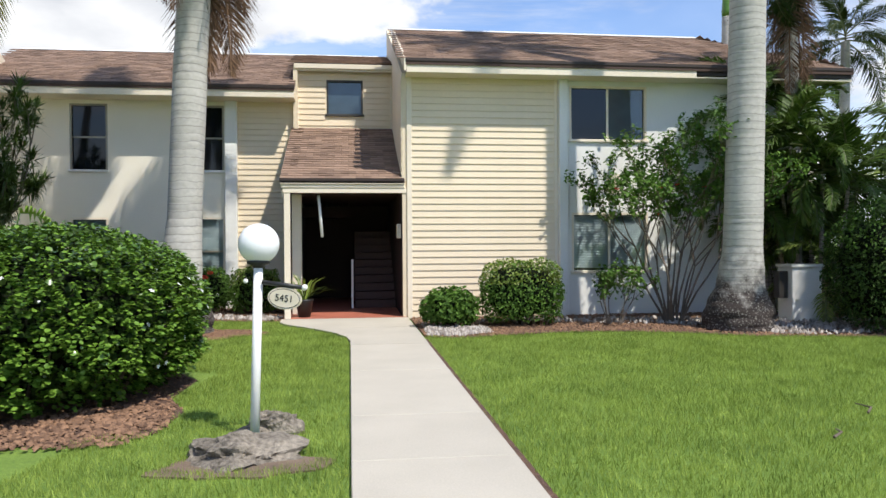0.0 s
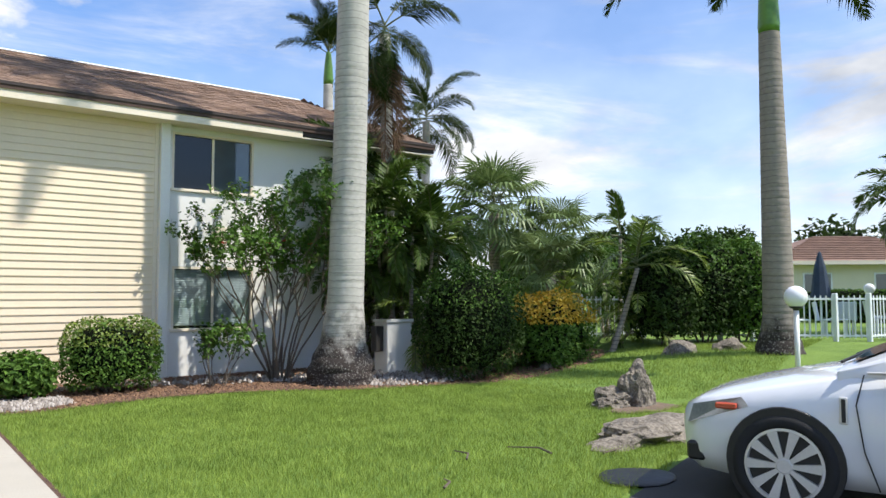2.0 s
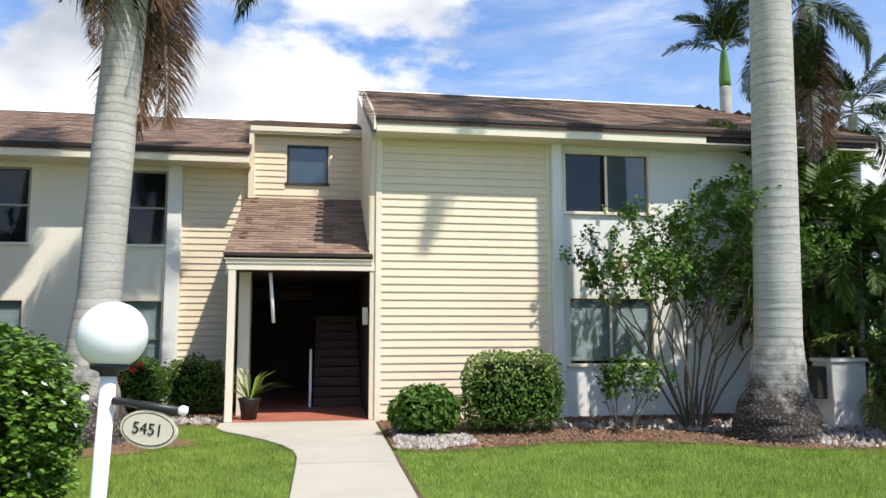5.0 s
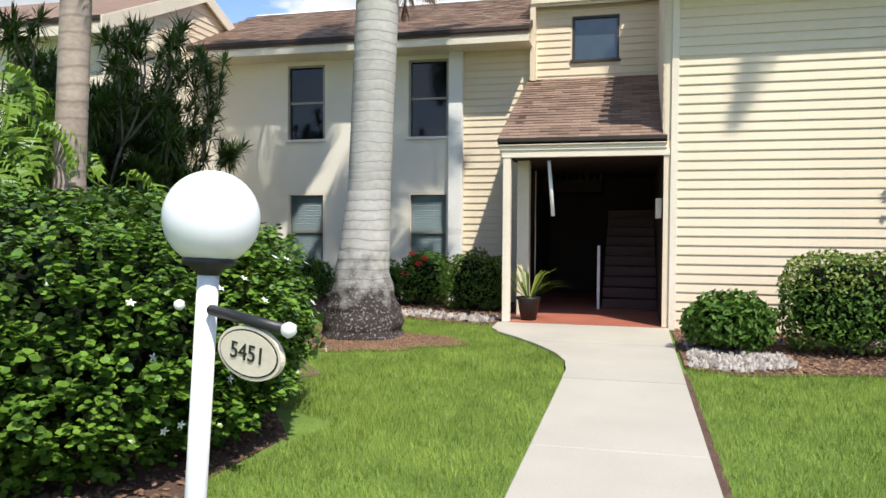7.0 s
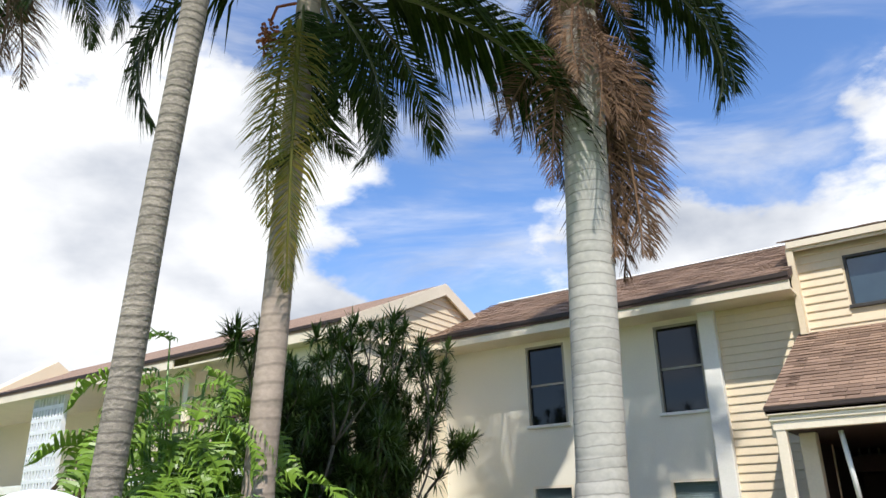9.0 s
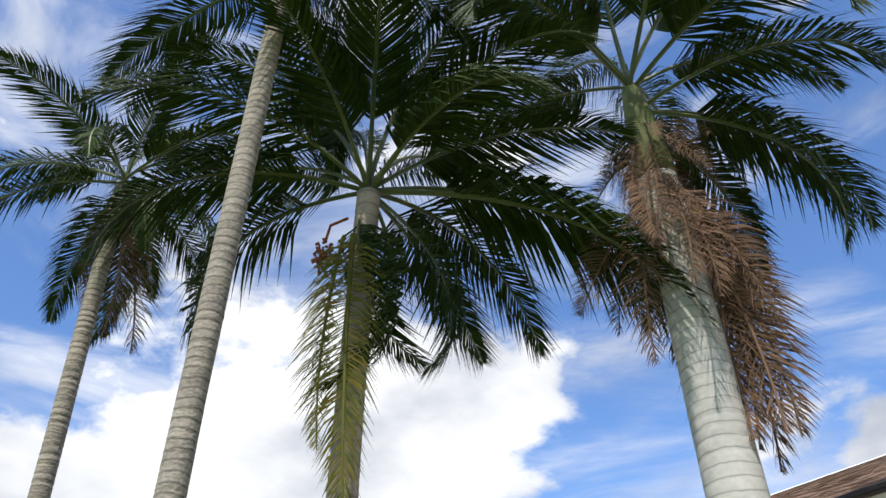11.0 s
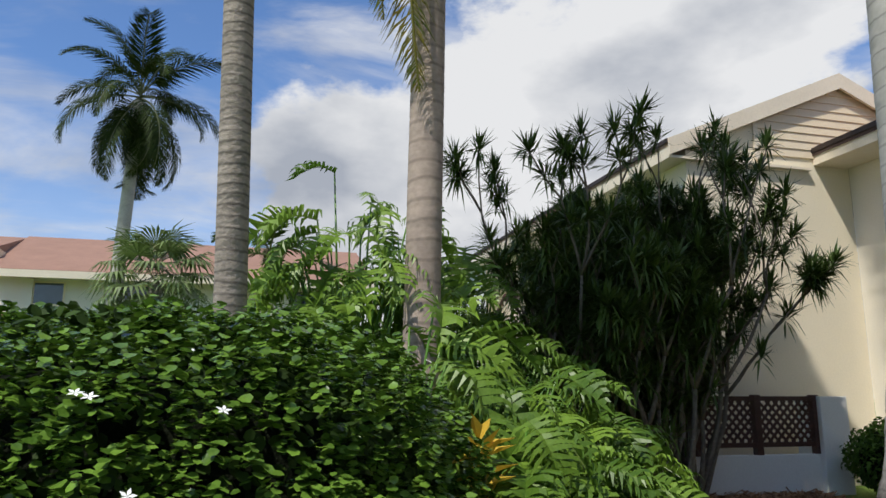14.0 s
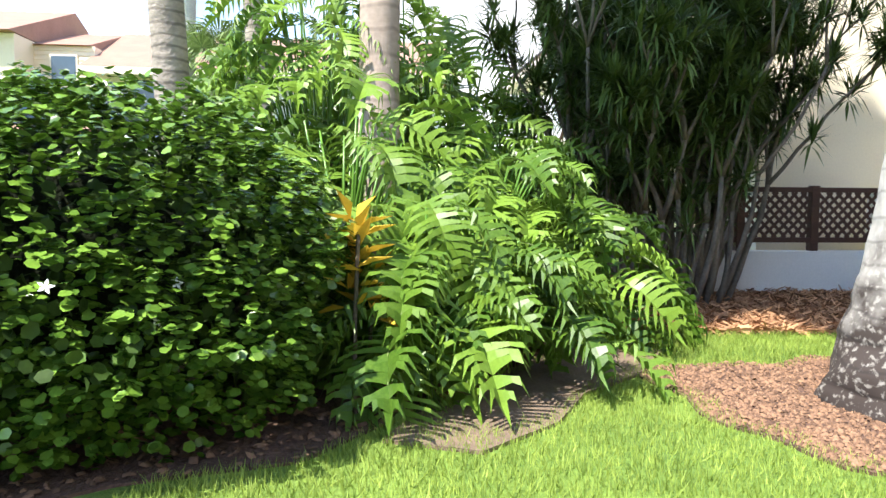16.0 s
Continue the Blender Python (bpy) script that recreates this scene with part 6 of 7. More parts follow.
# ---- rocks ----
def rock(name, label, at, r, seed, mat=None, sharp=0.35, detail=3):
    bm = bmesh.new()
    bmesh.ops.create_icosphere(bm, subdivisions=detail, radius=1)
    for v in bm.verts:
        n1 = noise.noise(v.co * 1.3 + Vector((seed, 0, 0)))
        n2 = noise.noise(v.co * 3.7 + Vector((0, seed, 0)))
        n3 = noise.noise(v.co * 9 + Vector((0, 0, seed)))
        k = 1 + sharp * n1 + sharp * 0.5 * n2 + sharp * 0.28 * n3
        v.co = Vector((v.co.x * r[0] * k, v.co.y * r[1] * k, max(-0.25, v.co.z * k) * r[2]))
    me = bpy.data.meshes.new(name)
    bm.to_mesh(me)
    bm.free()
    me.materials.append(mat or M_ROCK)
    ob = tagged(new(name, me), label, "rock")
    ob.location = at
    return ob


rock("rock", "pitted grey limestone rock at the lamp post's foot", (-0.80, 5.44, 0.0), (0.40, 0.30, 0.15), 1, sharp=0.5, detail=4)
rock("rock", "pitted grey limestone rock behind the lamp post", (-0.64, 6.10, 0.02), (0.22, 0.13, 0.17), 2, sharp=0.5, detail=4)
rock("rock", "pitted limestone rock standing on the lawn", (8.62, 7.25, 0.03), (0.27, 0.22, 0.55), 3, sharp=0.35, detail=4)
rock("rock", "low limestone rock leaning at a taller one", (8.30, 7.42, 0.03), (0.36, 0.26, 0.20), 4, sharp=0.5, detail=4)
rock("rock", "flat weathered rock at the lawn's edge", (6.75, 5.65, 0.0), (0.8, 0.42, 0.20), 5, sharp=0.45, detail=4)
rock("rock", "rough rock below a bush", (10.55, 10.75, 0.03), (0.42, 0.3, 0.22), 6)
rock("rock", "rough rock by the royal palm on the bank", (13.4, 8.75, 0.46), (0.35, 0.3, 0.22), 7)
rock("rock", "rough rock on the shaded bank", (12.5, 9.3, 0.40), (0.35, 0.3, 0.25), 8)
rock("verge_disc", "low dark round disc in the verge", (5.15, 4.55, 0.01), (0.35, 0.3, 0.03), 9, M_PLANTER, 0.1)


def utility_pillar():
    u = thing("utility_pillar", "white stucco utility pillar with flat cap", "pillar", (8.42, 13.05, 0))
    part("body", MB().box(-0.3, -0.12, -0.02, 0.3, 0.35, 1.02, bevel=0.012).mesh("body", M_STUCCO), u)
    part("cap", MB().box(-0.33, -0.15, 1.02, 0.33, 0.38, 1.08, bevel=0.01).mesh("cap", M_STUCCO), u)
    # Added dark box stands in for the pillar's shaded left face.
    part("shade_side_box", MB().box(-0.48, 0.0, 0.45, -0.3, 0.2, 0.95, bevel=0.01).mesh("shade_side_box", M_ALU_DK), u)


utility_pillar()


def unit_plaque():
    p = thing("unit_plaque", "cream plaque with a dark letter U on the wall", "sign", (5.47, WY - 0.02, 2.72))
    part("board", MB().box(-0.16, -0.012, -0.21, 0.16, 0.0, 0.21, bevel=0.004).mesh("board", M_SIGN), p)
    part("letter", text_mesh("U", 0.34, M_WOOD_DK, 0.006), p, at=Matrix.Translation((0, -0.016, 0)) @ Matrix.Rotation(radians(90), 4, "X"))


unit_plaque()


# ---- the car ----
def car():
    paint = material("pearl_white_car_paint", (0.80, 0.81, 0.83), 0.18, vary=0.01, bump=0, spec=0.6)
    for n_ in paint.node_tree.nodes:
        if n_.type == "BSDF_PRINCIPLED":
            n_.inputs["Coat Weight"].default_value = 0.8
            n_.inputs["Coat Roughness"].default_value = 0.03
    tint = material("tinted_car_glass", (0.035, 0.065, 0.065), 0.03, vary=0.05, bump=0, spec=0.8)
    rubber = material("tyre_rubber", (0.015, 0.015, 0.015), 0.8, vary=0.2)
    chrome = material("bright_wheel_metal", (0.72, 0.70, 0.66), 0.35, metal=0.35, vary=0.05, bump=0)
    lampm = material("headlamp_lens", (0.35, 0.36, 0.36), 0.08, metal=0.4, vary=0.2, bump=0)
    amber = material("amber_lens", (0.6, 0.10, 0.05), 0.1, vary=0.1, bump=0)
    c = thing("car", "white pearl sedan parked at an angle beside the lawn", "car", (0, 0, 0))
    O = Vector((5.637, 4.246, 0))
    c.matrix_basis = Matrix(((-NOSE.x, SIDE.x, 0, O.x), (-NOSE.y, SIDE.y, 0, O.y), (0, 0, 1, 0), (0, 0, 0, 1)))
    # x back from the nose, half width, under, shoulder, top edge, crown
    st = [(0.00, 0.55, 0.34, 0.58, 0.64, 0.66), (0.05, 0.70, 0.27, 0.60, 0.69, 0.72), (0.18, 0.82, 0.22, 0.64, 0.755, 0.79), (0.45, 0.89, 0.20, 0.70, 0.82, 0.87),
          (0.80, 0.925, 0.20, 0.76, 0.90, 0.95), (1.20, 0.935, 0.20, 0.82, 0.985, 1.03), (1.75, 0.94, 0.20, 0.86, 1.0, 1.04), (2.6, 0.945, 0.20, 0.87, 1.01, 1.03),
          (3.6, 0.945, 0.20, 0.88, 1.02, 1.04), (4.3, 0.935, 0.21, 0.89, 1.03, 1.06), (4.8, 0.90, 0.24, 0.90, 1.04, 1.09), (5.08, 0.82, 0.32, 0.86, 1.02, 1.06), (5.18, 0.70, 0.42, 0.78, 0.92, 0.95)]

    def lerp_st(x):
        for a, b in zip(st, st[1:]):
            if a[0] <= x <= b[0]:
                f = (x - a[0]) / (b[0] - a[0])
                return [p + (q - p) * f for p, q in zip(a, b)]
    xs = sorted(set([s[0] for s in st] + [0.3, 0.6, 0.7, 1.0, 1.4, 2.2, 3.1, 4.0, 4.55]))
    vv, ff = [], []
    sec = 13
    for x in xs:
        _, w, u, sh, te, cr = lerp_st(x)
        half = [(0.55 * w, u), (0.90 * w, u + 0.02), (0.985 * w, u + 0.16), (w, (u + sh) / 2 + 0.05), (0.99 * w, sh), (0.93 * w, te - 0.015), (0.84 * w, te + 0.01), (0.45 * w, cr - 0.008), (0, cr)]
        ring = [Vector((x, -y, z)) for y, z in half] + [Vector((x, y, z)) for y, z in reversed(half[:-1])]
        vv += ring
        sec = len(ring)
    for i in range(len(xs) - 1):
        for k in range(sec):
            a, b = i * sec + k, i * sec + (k + 1) % sec
            ff.append((a, b, b + sec, a + sec))
    ff += [tuple(range(sec)), tuple((len(xs) - 1) * sec + k for k in range(sec))]
    body = part("body", MB().add(vv, ff).mesh("body", paint, True), c)
    # cabin
    cab = [(1.12, 1.00, 0.82, 1.02), (1.55, 1.01, 0.75, 1.215), (2.05, 1.02, 0.68, 1.42), (2.5, 1.03, 0.65, 1.515), (2.95, 1.03, 0.64, 1.55), (3.5, 1.03, 0.62, 1.52), (4.0, 1.04, 0.64, 1.38), (4.6, 1.06, 0.72, 1.10)]
    vv, ff = [], []
    for x, zb, w, zt in cab:
        half = [(0.87, zb - 0.05), (0.865, zb), (0.5 * (0.865 + w) + 0.03, zb + (zt - zb) * 0.55), (w + 0.02, zt - 0.05), (w - 0.08, zt - 0.008), (0, zt + 0.012)]
        ring = [Vector((x, -y, z)) for y, z in half] + [Vector((x, y, z)) for y, z in reversed(half[:-1])]
        vv += ring
    sec = 11
    for i in range(len(cab) - 1):
        for k in range(sec - 1):
            a, b = i * sec + k, i * sec + k + 1
            ff.append((a, b, b + sec, a + sec))
    part("cabin", MB().add(vv, ff).mesh("cabin", paint, True), c)

    def side_glass(outline, name, off=0.012, mat=tint):
        """Panes on the near and far side: (x, height share) pairs over the cabin's flank."""
        for s in (-1, 1):
            rows_f, cols = 7, []
            top_line = outline[1:-1]
            xa, xb = outline[0][0], outline[-1][0]
            stops = sorted(set([xa, xb] + [q[0] for q in top_line if xa < q[0] < xb] + [q[0] for q in cab if xa < q[0] < xb]))
            grid = []
            for x in stops:
                hi_f = outline[0][1] + 0.01 if x < top_line[0][0] and x == xa else top_line[-1][1]
                for (x0, f0), (x1, f1) in zip([outline[0]] + top_line, top_line):
                    if x0 <= x <= x1 and x1 > x0:
                        hi_f = f0 + (f1 - f0) * (x - x0) / (x1 - x0)
                if x == xa:
                    hi_f = max(outline[0][1] + 0.01, hi_f if top_line[0][0] <= xa else 0)
                if x == xb and "rear" in name:
                    hi_f = outline[-1][1] + 0.01
                grid += [(x, outline[0][1] + (hi_f - outline[0][1]) * k / (rows_f - 1)) for k in range(rows_f)]
            pts = []
            for x, f in grid:
                for a, b in zip(cab, cab[1:]):
                    if a[0] <= x <= b[0]:
                        g = (x - a[0]) / (b[0] - a[0])
                        zb, w, zt = [a[i] + (b[i] - a[i]) * g for i in (1, 2, 3)]
                top = zt - 0.05
                z = zb + (top - zb) * f
                midz, midy = zb + (zt - zb) * 0.55, 0.5 * (0.865 + w) + 0.03
                y = 0.865 + (midy - 0.865) * (z - zb) / (midz - zb) if z < midz else midy + (w + 0.02 - midy) * (z - midz) / max(1e-3, top - midz)
                pts.append(Vector((x, s * (y + off), z)))
            quads = [(i * rows_f + k, (i + 1) * rows_f + k, (i + 1) * rows_f + k + 1, i * rows_f + k + 1) for i in range(len(stops) - 1) for k in range(rows_f - 1)]
            part(name, MB().add(pts, quads if s < 0 else [q[::-1] for q in quads]).mesh(name, mat, True), c)
    side_glass([(1.46, 0.07), (1.74, 0.74), (1.98, 0.92), (2.18, 0.96), (2.26, 0.96), (2.28, 0.07)], "front_window")
    side_glass([(2.28, 0.05), (2.28, 0.97), (2.40, 0.97), (2.41, 0.05)], "pillar_trim", 0.010, M_BLACK)
    side_glass([(2.41, 0.07), (2.42, 0.96), (3.1, 0.95), (3.4, 0.9), (3.75, 0.7), (3.85, 0.07)], "rear_window")
    part("windscreen", MB().add([Vector(p) for p in ((1.22, -0.72, 1.075), (1.22, 0.72, 1.075), (2.03, 0.60, 1.43), (2.03, -0.60, 1.43), (1.18, 0, 1.085), (2.01, 0, 1.447))], [(0, 4, 5, 3), (4, 1, 2, 5)]).mesh("windscreen", tint), c)
    # chrome sill line, door cuts, vent, handle, mirror
    trim = MB()
    trim.tube([(1.30, -0.885, 1.01), (2.0, -0.885, 1.03), (2.9, -0.885, 1.04), (3.9, -0.875, 1.055)], 0.011, 6)
    part("sill_trim", trim.mesh("sill_trim", chrome), c, "bright window sill trim")
    for x in (1.25, 2.36, 3.55):
        part("door_gap", MB().tube([(x + 0.10, -0.93, 0.25), (x + 0.02, -0.952, 0.5), (x - 0.02, -0.945, 0.8), (x + 0.03, -0.90, 1.0)], 0.006, 4).mesh("door_gap", M_BLACK), c)
    part("fender_vent", MB().box(1.14, -0.955, 0.68, 1.17, -0.93, 0.84, bevel=0.006).mesh("fender_vent", M_BLACK), c, "black vent with bright surround")
    part("vent_rim", MB().box(1.13, -0.951, 0.67, 1.18, -0.925, 0.85, bevel=0.006).mesh("vent_rim", chrome), c)
    part("door_handle", MB().box(1.98, -0.975, 0.83, 2.24, -0.945, 0.865, bevel=0.012).mesh("door_handle", chrome), c, "bright door handle")
    mir = part("mirror", MB().box(1.42, -1.10, 1.0, 1.58, -0.90, 1.14, bevel=0.035).mesh("mirror", paint, True), c)
    part("mirror_foot", MB().box(1.44, -1.08, 0.965, 1.58, -0.86, 1.0, bevel=0.01).mesh("mirror_foot", M_BLACK), mir)
    # lamps and grille
    part("headlight", MB().add([Vector(p) for p in ((0.10, -0.80, 0.58), (0.55, -0.905, 0.74), (0.50, -0.875, 0.80), (0.14, -0.80, 0.72), (0.10, -0.66, 0.70), (0.06, -0.66, 0.57))], [(0, 1, 2, 3), (0, 3, 4, 5)]).mesh("headlight", lampm), c, "clear headlight")
    part("headlight", MB().add([Vector(p) for p in ((0.10, 0.80, 0.58), (0.55, 0.905, 0.74), (0.50, 0.875, 0.80), (0.14, 0.80, 0.72), (0.10, 0.66, 0.70), (0.06, 0.66, 0.57))], [(0, 1, 2, 3), (0, 3, 4, 5)]).mesh("headlight", lampm), c, "clear headlight")
    part("turn_signal", MB().box(0.32, -0.91, 0.71, 0.47, -0.875, 0.755, bevel=0.01).mesh("turn_signal", amber), c, "amber turn signal")
    part("fog_recess", MB().box(0.08, -0.80, 0.30, 0.22, -0.74, 0.44, bevel=0.02).mesh("fog_recess", M_BLACK), c)
    part("grille", MB().box(-0.015, -0.45, 0.40, 0.03, 0.45, 0.62, bevel=0.02).mesh("grille", chrome), c)
    part("wiper", MB().tube([(1.12, -0.5, 1.05), (1.28, -0.1, 1.12)], 0.012, 5).mesh("wiper", M_BLACK), c)
    # wheels
    for x in (0.78, 3.65):
        for s in (-1, 1):
            # The body has no cutout; a black disc paints the arch's shade.
            arch = part("arch_shade_disc", MB().lathe([(0.385, -0.02), (0.385, 0.008), (0.38, 0.014)], 32).mesh("arch_shade_disc", M_BLACK), c, "black disc for the wheel arch's shade", at=Matrix.Translation((x, s * 0.925, 0.37)) @ Matrix.Rotation(radians(90 * -s), 4, "X"))
            w = part("wheel", MB().lathe([(0.22, -0.2), (0.33, -0.2), (0.355, -0.16), (0.355, -0.03), (0.33, 0.012), (0.262, 0.02), (0.255, -0.02), (0.245, -0.09)], 40).mesh("wheel", rubber, True), c, "black tyre", at=Matrix.Translation((x, s * 0.945, 0.355)) @ Matrix.Rotation(radians(90 * -s), 4, "X"))
            rim = MB().lathe([(0.240, -0.10), (0.252, -0.03), (0.258, 0.016), (0.240, 0.018), (0.232, -0.01)], 40, cap=False)
            rim.lathe([(0.06, -0.02), (0.06, 0.012), (0.045, 0.02)], 20)
            part("rim", rim.mesh("rim", chrome, False), w)
            spoke = MB().add([Vector(p) for p in ((0.05, -0.014, 0.016), (0.238, -0.034, 0.022), (0.238, 0.034, 0.022), (0.05, 0.014, 0.016), (0.05, -0.014, -0.02), (0.238, -0.034, -0.02), (0.238, 0.034, -0.02), (0.05, 0.014, -0.02))],
                             [(0, 1, 2, 3), (4, 7, 6, 5), (0, 4, 5, 1), (1, 5, 6, 2), (2, 6, 7, 3), (3, 7, 4, 0)]).mesh("spoke", chrome)
            for i in range(10):
                part("spoke", spoke, w, at=Matrix.Rotation(2 * math.pi * i / 10, 4, "Z"))


car()


# ---- pool side and distance ----
def pool_fence():
    f = thing("pool_fence", "white picket fence round the pool deck", "fence", (0, 0, 0))
    post = MB().box(-0.05, -0.05, 0, 0.05, 0.05, 1.12, bevel=0.01).mesh("post", M_FENCEW)
    runs = [((16.2, 9.9), (17.9, 8.05)), ((17.9, 8.05), (22.6, 7.15)), ((22.6, 7.15), (27.5, 7.9)), ((15.2, 12.2), (16.2, 9.9)), ((13.7, 12.9), (15.2, 12.2))]
    for (ax, ay), (bx, by) in runs:
        L = math.hypot(bx - ax, by - ay)
        a = math.atan2(by - ay, bx - ax)
        for i in range(int(L / 1.8) + 1):
            x, y = ax + (bx - ax) * min(1, i * 1.8 / L), ay + (by - ay) * min(1, i * 1.8 / L)
            part("post", post, f, at=(x, y, gz(x, y) - 0.04))
        n = int(L / 0.115)
        pk = MB().box(-0.014, -0.008, 0.06, 0.014, 0.008, 1.03).mesh("picket", M_FENCEW)
        for i in range(n):
            x, y = ax + (bx - ax) * (i + 0.5) / n, ay + (by - ay) * (i + 0.5) / n
            part("picket", pk, f, at=pose(x, y, gz(x, y), 0, 0, math.degrees(a)))
        for z in (0.12, 0.95):
            part("rail", MB().tube([(ax, ay, gz(ax, ay) + z), (bx, by, gz(bx, by) + z)], 0.03, 4).mesh("rail", M_FENCEW), f)


pool_fence()


def house(name, label, at, yaw, L, W, h, pitch, tile, wallm, windows=3):
    t = thing(name, label, "house", at)
    t.rotation_euler = (0, 0, radians(yaw))
    part("wall", MB().box(-L / 2, -W / 2, -0.3, L / 2, W / 2, h).mesh("wall", wallm), t)
    e, rz = 0.6, W / 2 * pitch
    x0, x1, y0, y1 = -L / 2 - e, L / 2 + e, -W / 2 - e, W / 2 + e
    b = [Vector(p) for p in ((x0, y0, h), (x1, y0, h), (x1, y1, h), (x0, y1, h), (x0 + W / 2, 0, h + rz), (x1 - W / 2, 0, h + rz))]
    dn = Vector((0, 0, -0.14))
    part("roof", MB().add(b + [p + dn for p in b[:4]], [(0, 1, 5, 4), (1, 2, 5), (2, 3, 4, 5), (3, 0, 4), (6, 9, 8, 7), (0, 6, 7, 1), (1, 7, 8, 2), (2, 8, 9, 3), (3, 9, 6, 0)]).mesh("roof", tile), t)
    # courses of tile as low ribs on the front slope
    ribs = MB()
    n = 14
    for i in range(1, n):
        f = i / n
        y, z = y0 + (0 - y0) * f, h + rz * f
        ribs.box(x0 + W / 2 * f, y - 0.05, z - 0.01, x1 - W / 2 * f, y + 0.05, z + 0.045)
    part("tile_course", ribs.mesh("tile_course", tile), t, kind="stuff")
    part("fascia", MB().box(x0, y0 - 0.02, h - 0.16, x1, y0 + 0.02, h + 0.01).mesh("fascia", M_TRIM), t)
    for i in range(windows):
        x = -L / 2 + (i + 0.5) * L / windows
        wn = part("window", MB().box(x - 0.65, -W / 2 - 0.03, 1.0, x + 0.65, -W / 2 + 0.01, 2.1).mesh("window", M_FENCEW), t)
        part("pane", MB().box(x - 0.58, -W / 2 - 0.036, 1.07, x - 0.03, -W / 2 - 0.03, 2.03).mesh("pane", M_GLASS_BLUE), wn)
        part("pane", MB().box(x + 0.03, -W / 2 - 0.036, 1.07, x + 0.58, -W / 2 - 0.03, 2.03).mesh("pane", M_GLASS_BLUE), wn)
    return t


M_POOLROOF = material("brown_shingle_roof", (0.22, 0.135, 0.10), 0.9, vary=0.25, scale=2, fine=30, bump=0.3)
M_TILE = material("clay_tile_roof", (0.40, 0.19, 0.12), 0.85, vary=0.25, scale=2, fine=14, bump=0.5)
M_HOUSE = material("cream_render", (0.74, 0.68, 0.52), 0.85, vary=0.06, scale=0.6)
house("pool_house", "cream pool house with a brown hipped roof and small gable", (38.5, 18.0, 0.45), -38, 9.5, 8, 2.6, 0.36, M_POOLROOF, M_HOUSE)
house("bungalow", "low pale house with a pink clay tile roof", (48.5, 10.5, 0.45), -62, 16, 10, 2.7, 0.5, M_TILE, M_HOUSE)
house("bungalow", "low pale house with a clay tile roof beyond the palms", (50.0, 22.0, 0.45), -50, 14, 10, 2.6, 0.42, M_TILE, M_HOUSE)


def umbrella(at):
    u = thing("patio_umbrella", "folded dark blue patio umbrella at the pool", "umbrella", at)
    cloth = material("navy_cloth", (0.03, 0.05, 0.09), 0.8, vary=0.2)
    part("pole", MB().tube([(0, 0, -0.02), (0, 0, 2.3)], 0.025, 8).mesh("pole", M_FENCEW), u)
    part("canopy", MB().lathe([(0.30, 0.95), (0.26, 1.2), (0.16, 1.9), (0.05, 2.3), (0.01, 2.36)], 9).mesh("canopy", cloth), u)


umbrella((21.8, 11.0, 0.45))


def patio_chair(at, yaw):
    c = thing("patio_chair", "pale pool chair on the deck", "chair", at, group="chairs on the pool deck")
    c.rotation_euler = (0, 0, radians(yaw))
    leg = MB().box(-0.02, -0.02, 0, 0.02, 0.02, 0.42).mesh("leg", M_FENCEW)
    for x in (-0.25, 0.25):
        for y in (-0.25, 0.25):
            part("leg", leg, c, at=(x, y, 0))
    part("seat", MB().box(-0.28, -0.28, 0.42, 0.28, 0.28, 0.46, bevel=0.01).mesh("seat", M_BLIND), c)
    part("backrest", MB().box(-0.28, 0.24, 0.46, 0.28, 0.29, 0.95, bevel=0.01, m=pose(0, 0.05, 0, -10)).mesh("backrest", M_BLIND), c)


for i, (x, y, a) in enumerate(((19.6, 9.6, 20), (20.7, 9.9, 120), (22.2, 9.4, 200), (18.7, 10.2, 70), (23.5, 10.0, 40))):
    patio_chair((x, y, 0.47), a)


# ---- palms and trees to the right ----
def clump_palm(at, n, h, seed, label, meshes, name="areca_palm", spread=0.5, per=7, scale=1.0, rad=0.05):
    r = random.Random(seed)
    t = thing(name, label, "palm tree", at)
    for i in range(n):
        a = r.uniform(0, 6.28)
        q = spread * math.sqrt(r.random())
        b = Vector((q * math.cos(a), q * math.sin(a), -0.03))
        hh = h * r.uniform(0.35, 1.0)
        e = b + Vector((q * 0.8 * math.cos(a), q * 0.8 * math.sin(a), hh))
        part("trunk", trunk_mesh("trunk", [b, b.lerp(e, 0.5) + Vector((0.03, 0, 0)), e], [rad, rad * 0.85, rad * 0.7], [M_TRUNK_B, M_TRUNK_B], 0.12, 8, 0.04, 0, seed + i), t)
        crown(t, e, meshes, per, r, -15, 75, scale, az0=r.uniform(0, 360))
    return t


clump_palm((9.2, 14.0, 0), 12, 4.4, 71, "dense clump of areca palms at the building's end", F_SMALL, per=8, scale=0.95, spread=0.7)
clump_palm((9.3, 13.8, 0), 7, 2.0, 72, "low clump of bright areca fronds", F_LIGHT, per=8, scale=0.9, spread=0.7)
palm("queen_palm", "queen palm with hanging dry fronds behind the building's corner", (8.75, 13.85, 0), [(0, 0, 0), (0, 0, 3.0), (-0.1, 0, 7.2)], [0.15, 0.13, 0.12], F_DROOP, 15, 73, scale=0.6, dead=5, lo=-78)
palm("royal_palm", "royal palm crown rising behind the roof", (10.2, 19.2, 0), [(0, 0, 0), (0, 0, 4.0), (0, 0, 7.6)], [0.2, 0.18, 0.14], F_ROYAL, 14, 74, shaft=0.9, scale=0.55, lo=38, hi=86)
palm("coconut_palm", "coconut palm beyond the building's corner", (13.0, 18.4, 0.2), [(0, 0, 0), (0.05, 0, 4.0), (0.1, 0, 6.6)], [0.16, 0.13, 0.11], F_COCO, 15, 75, scale=0.72, lo=-30)


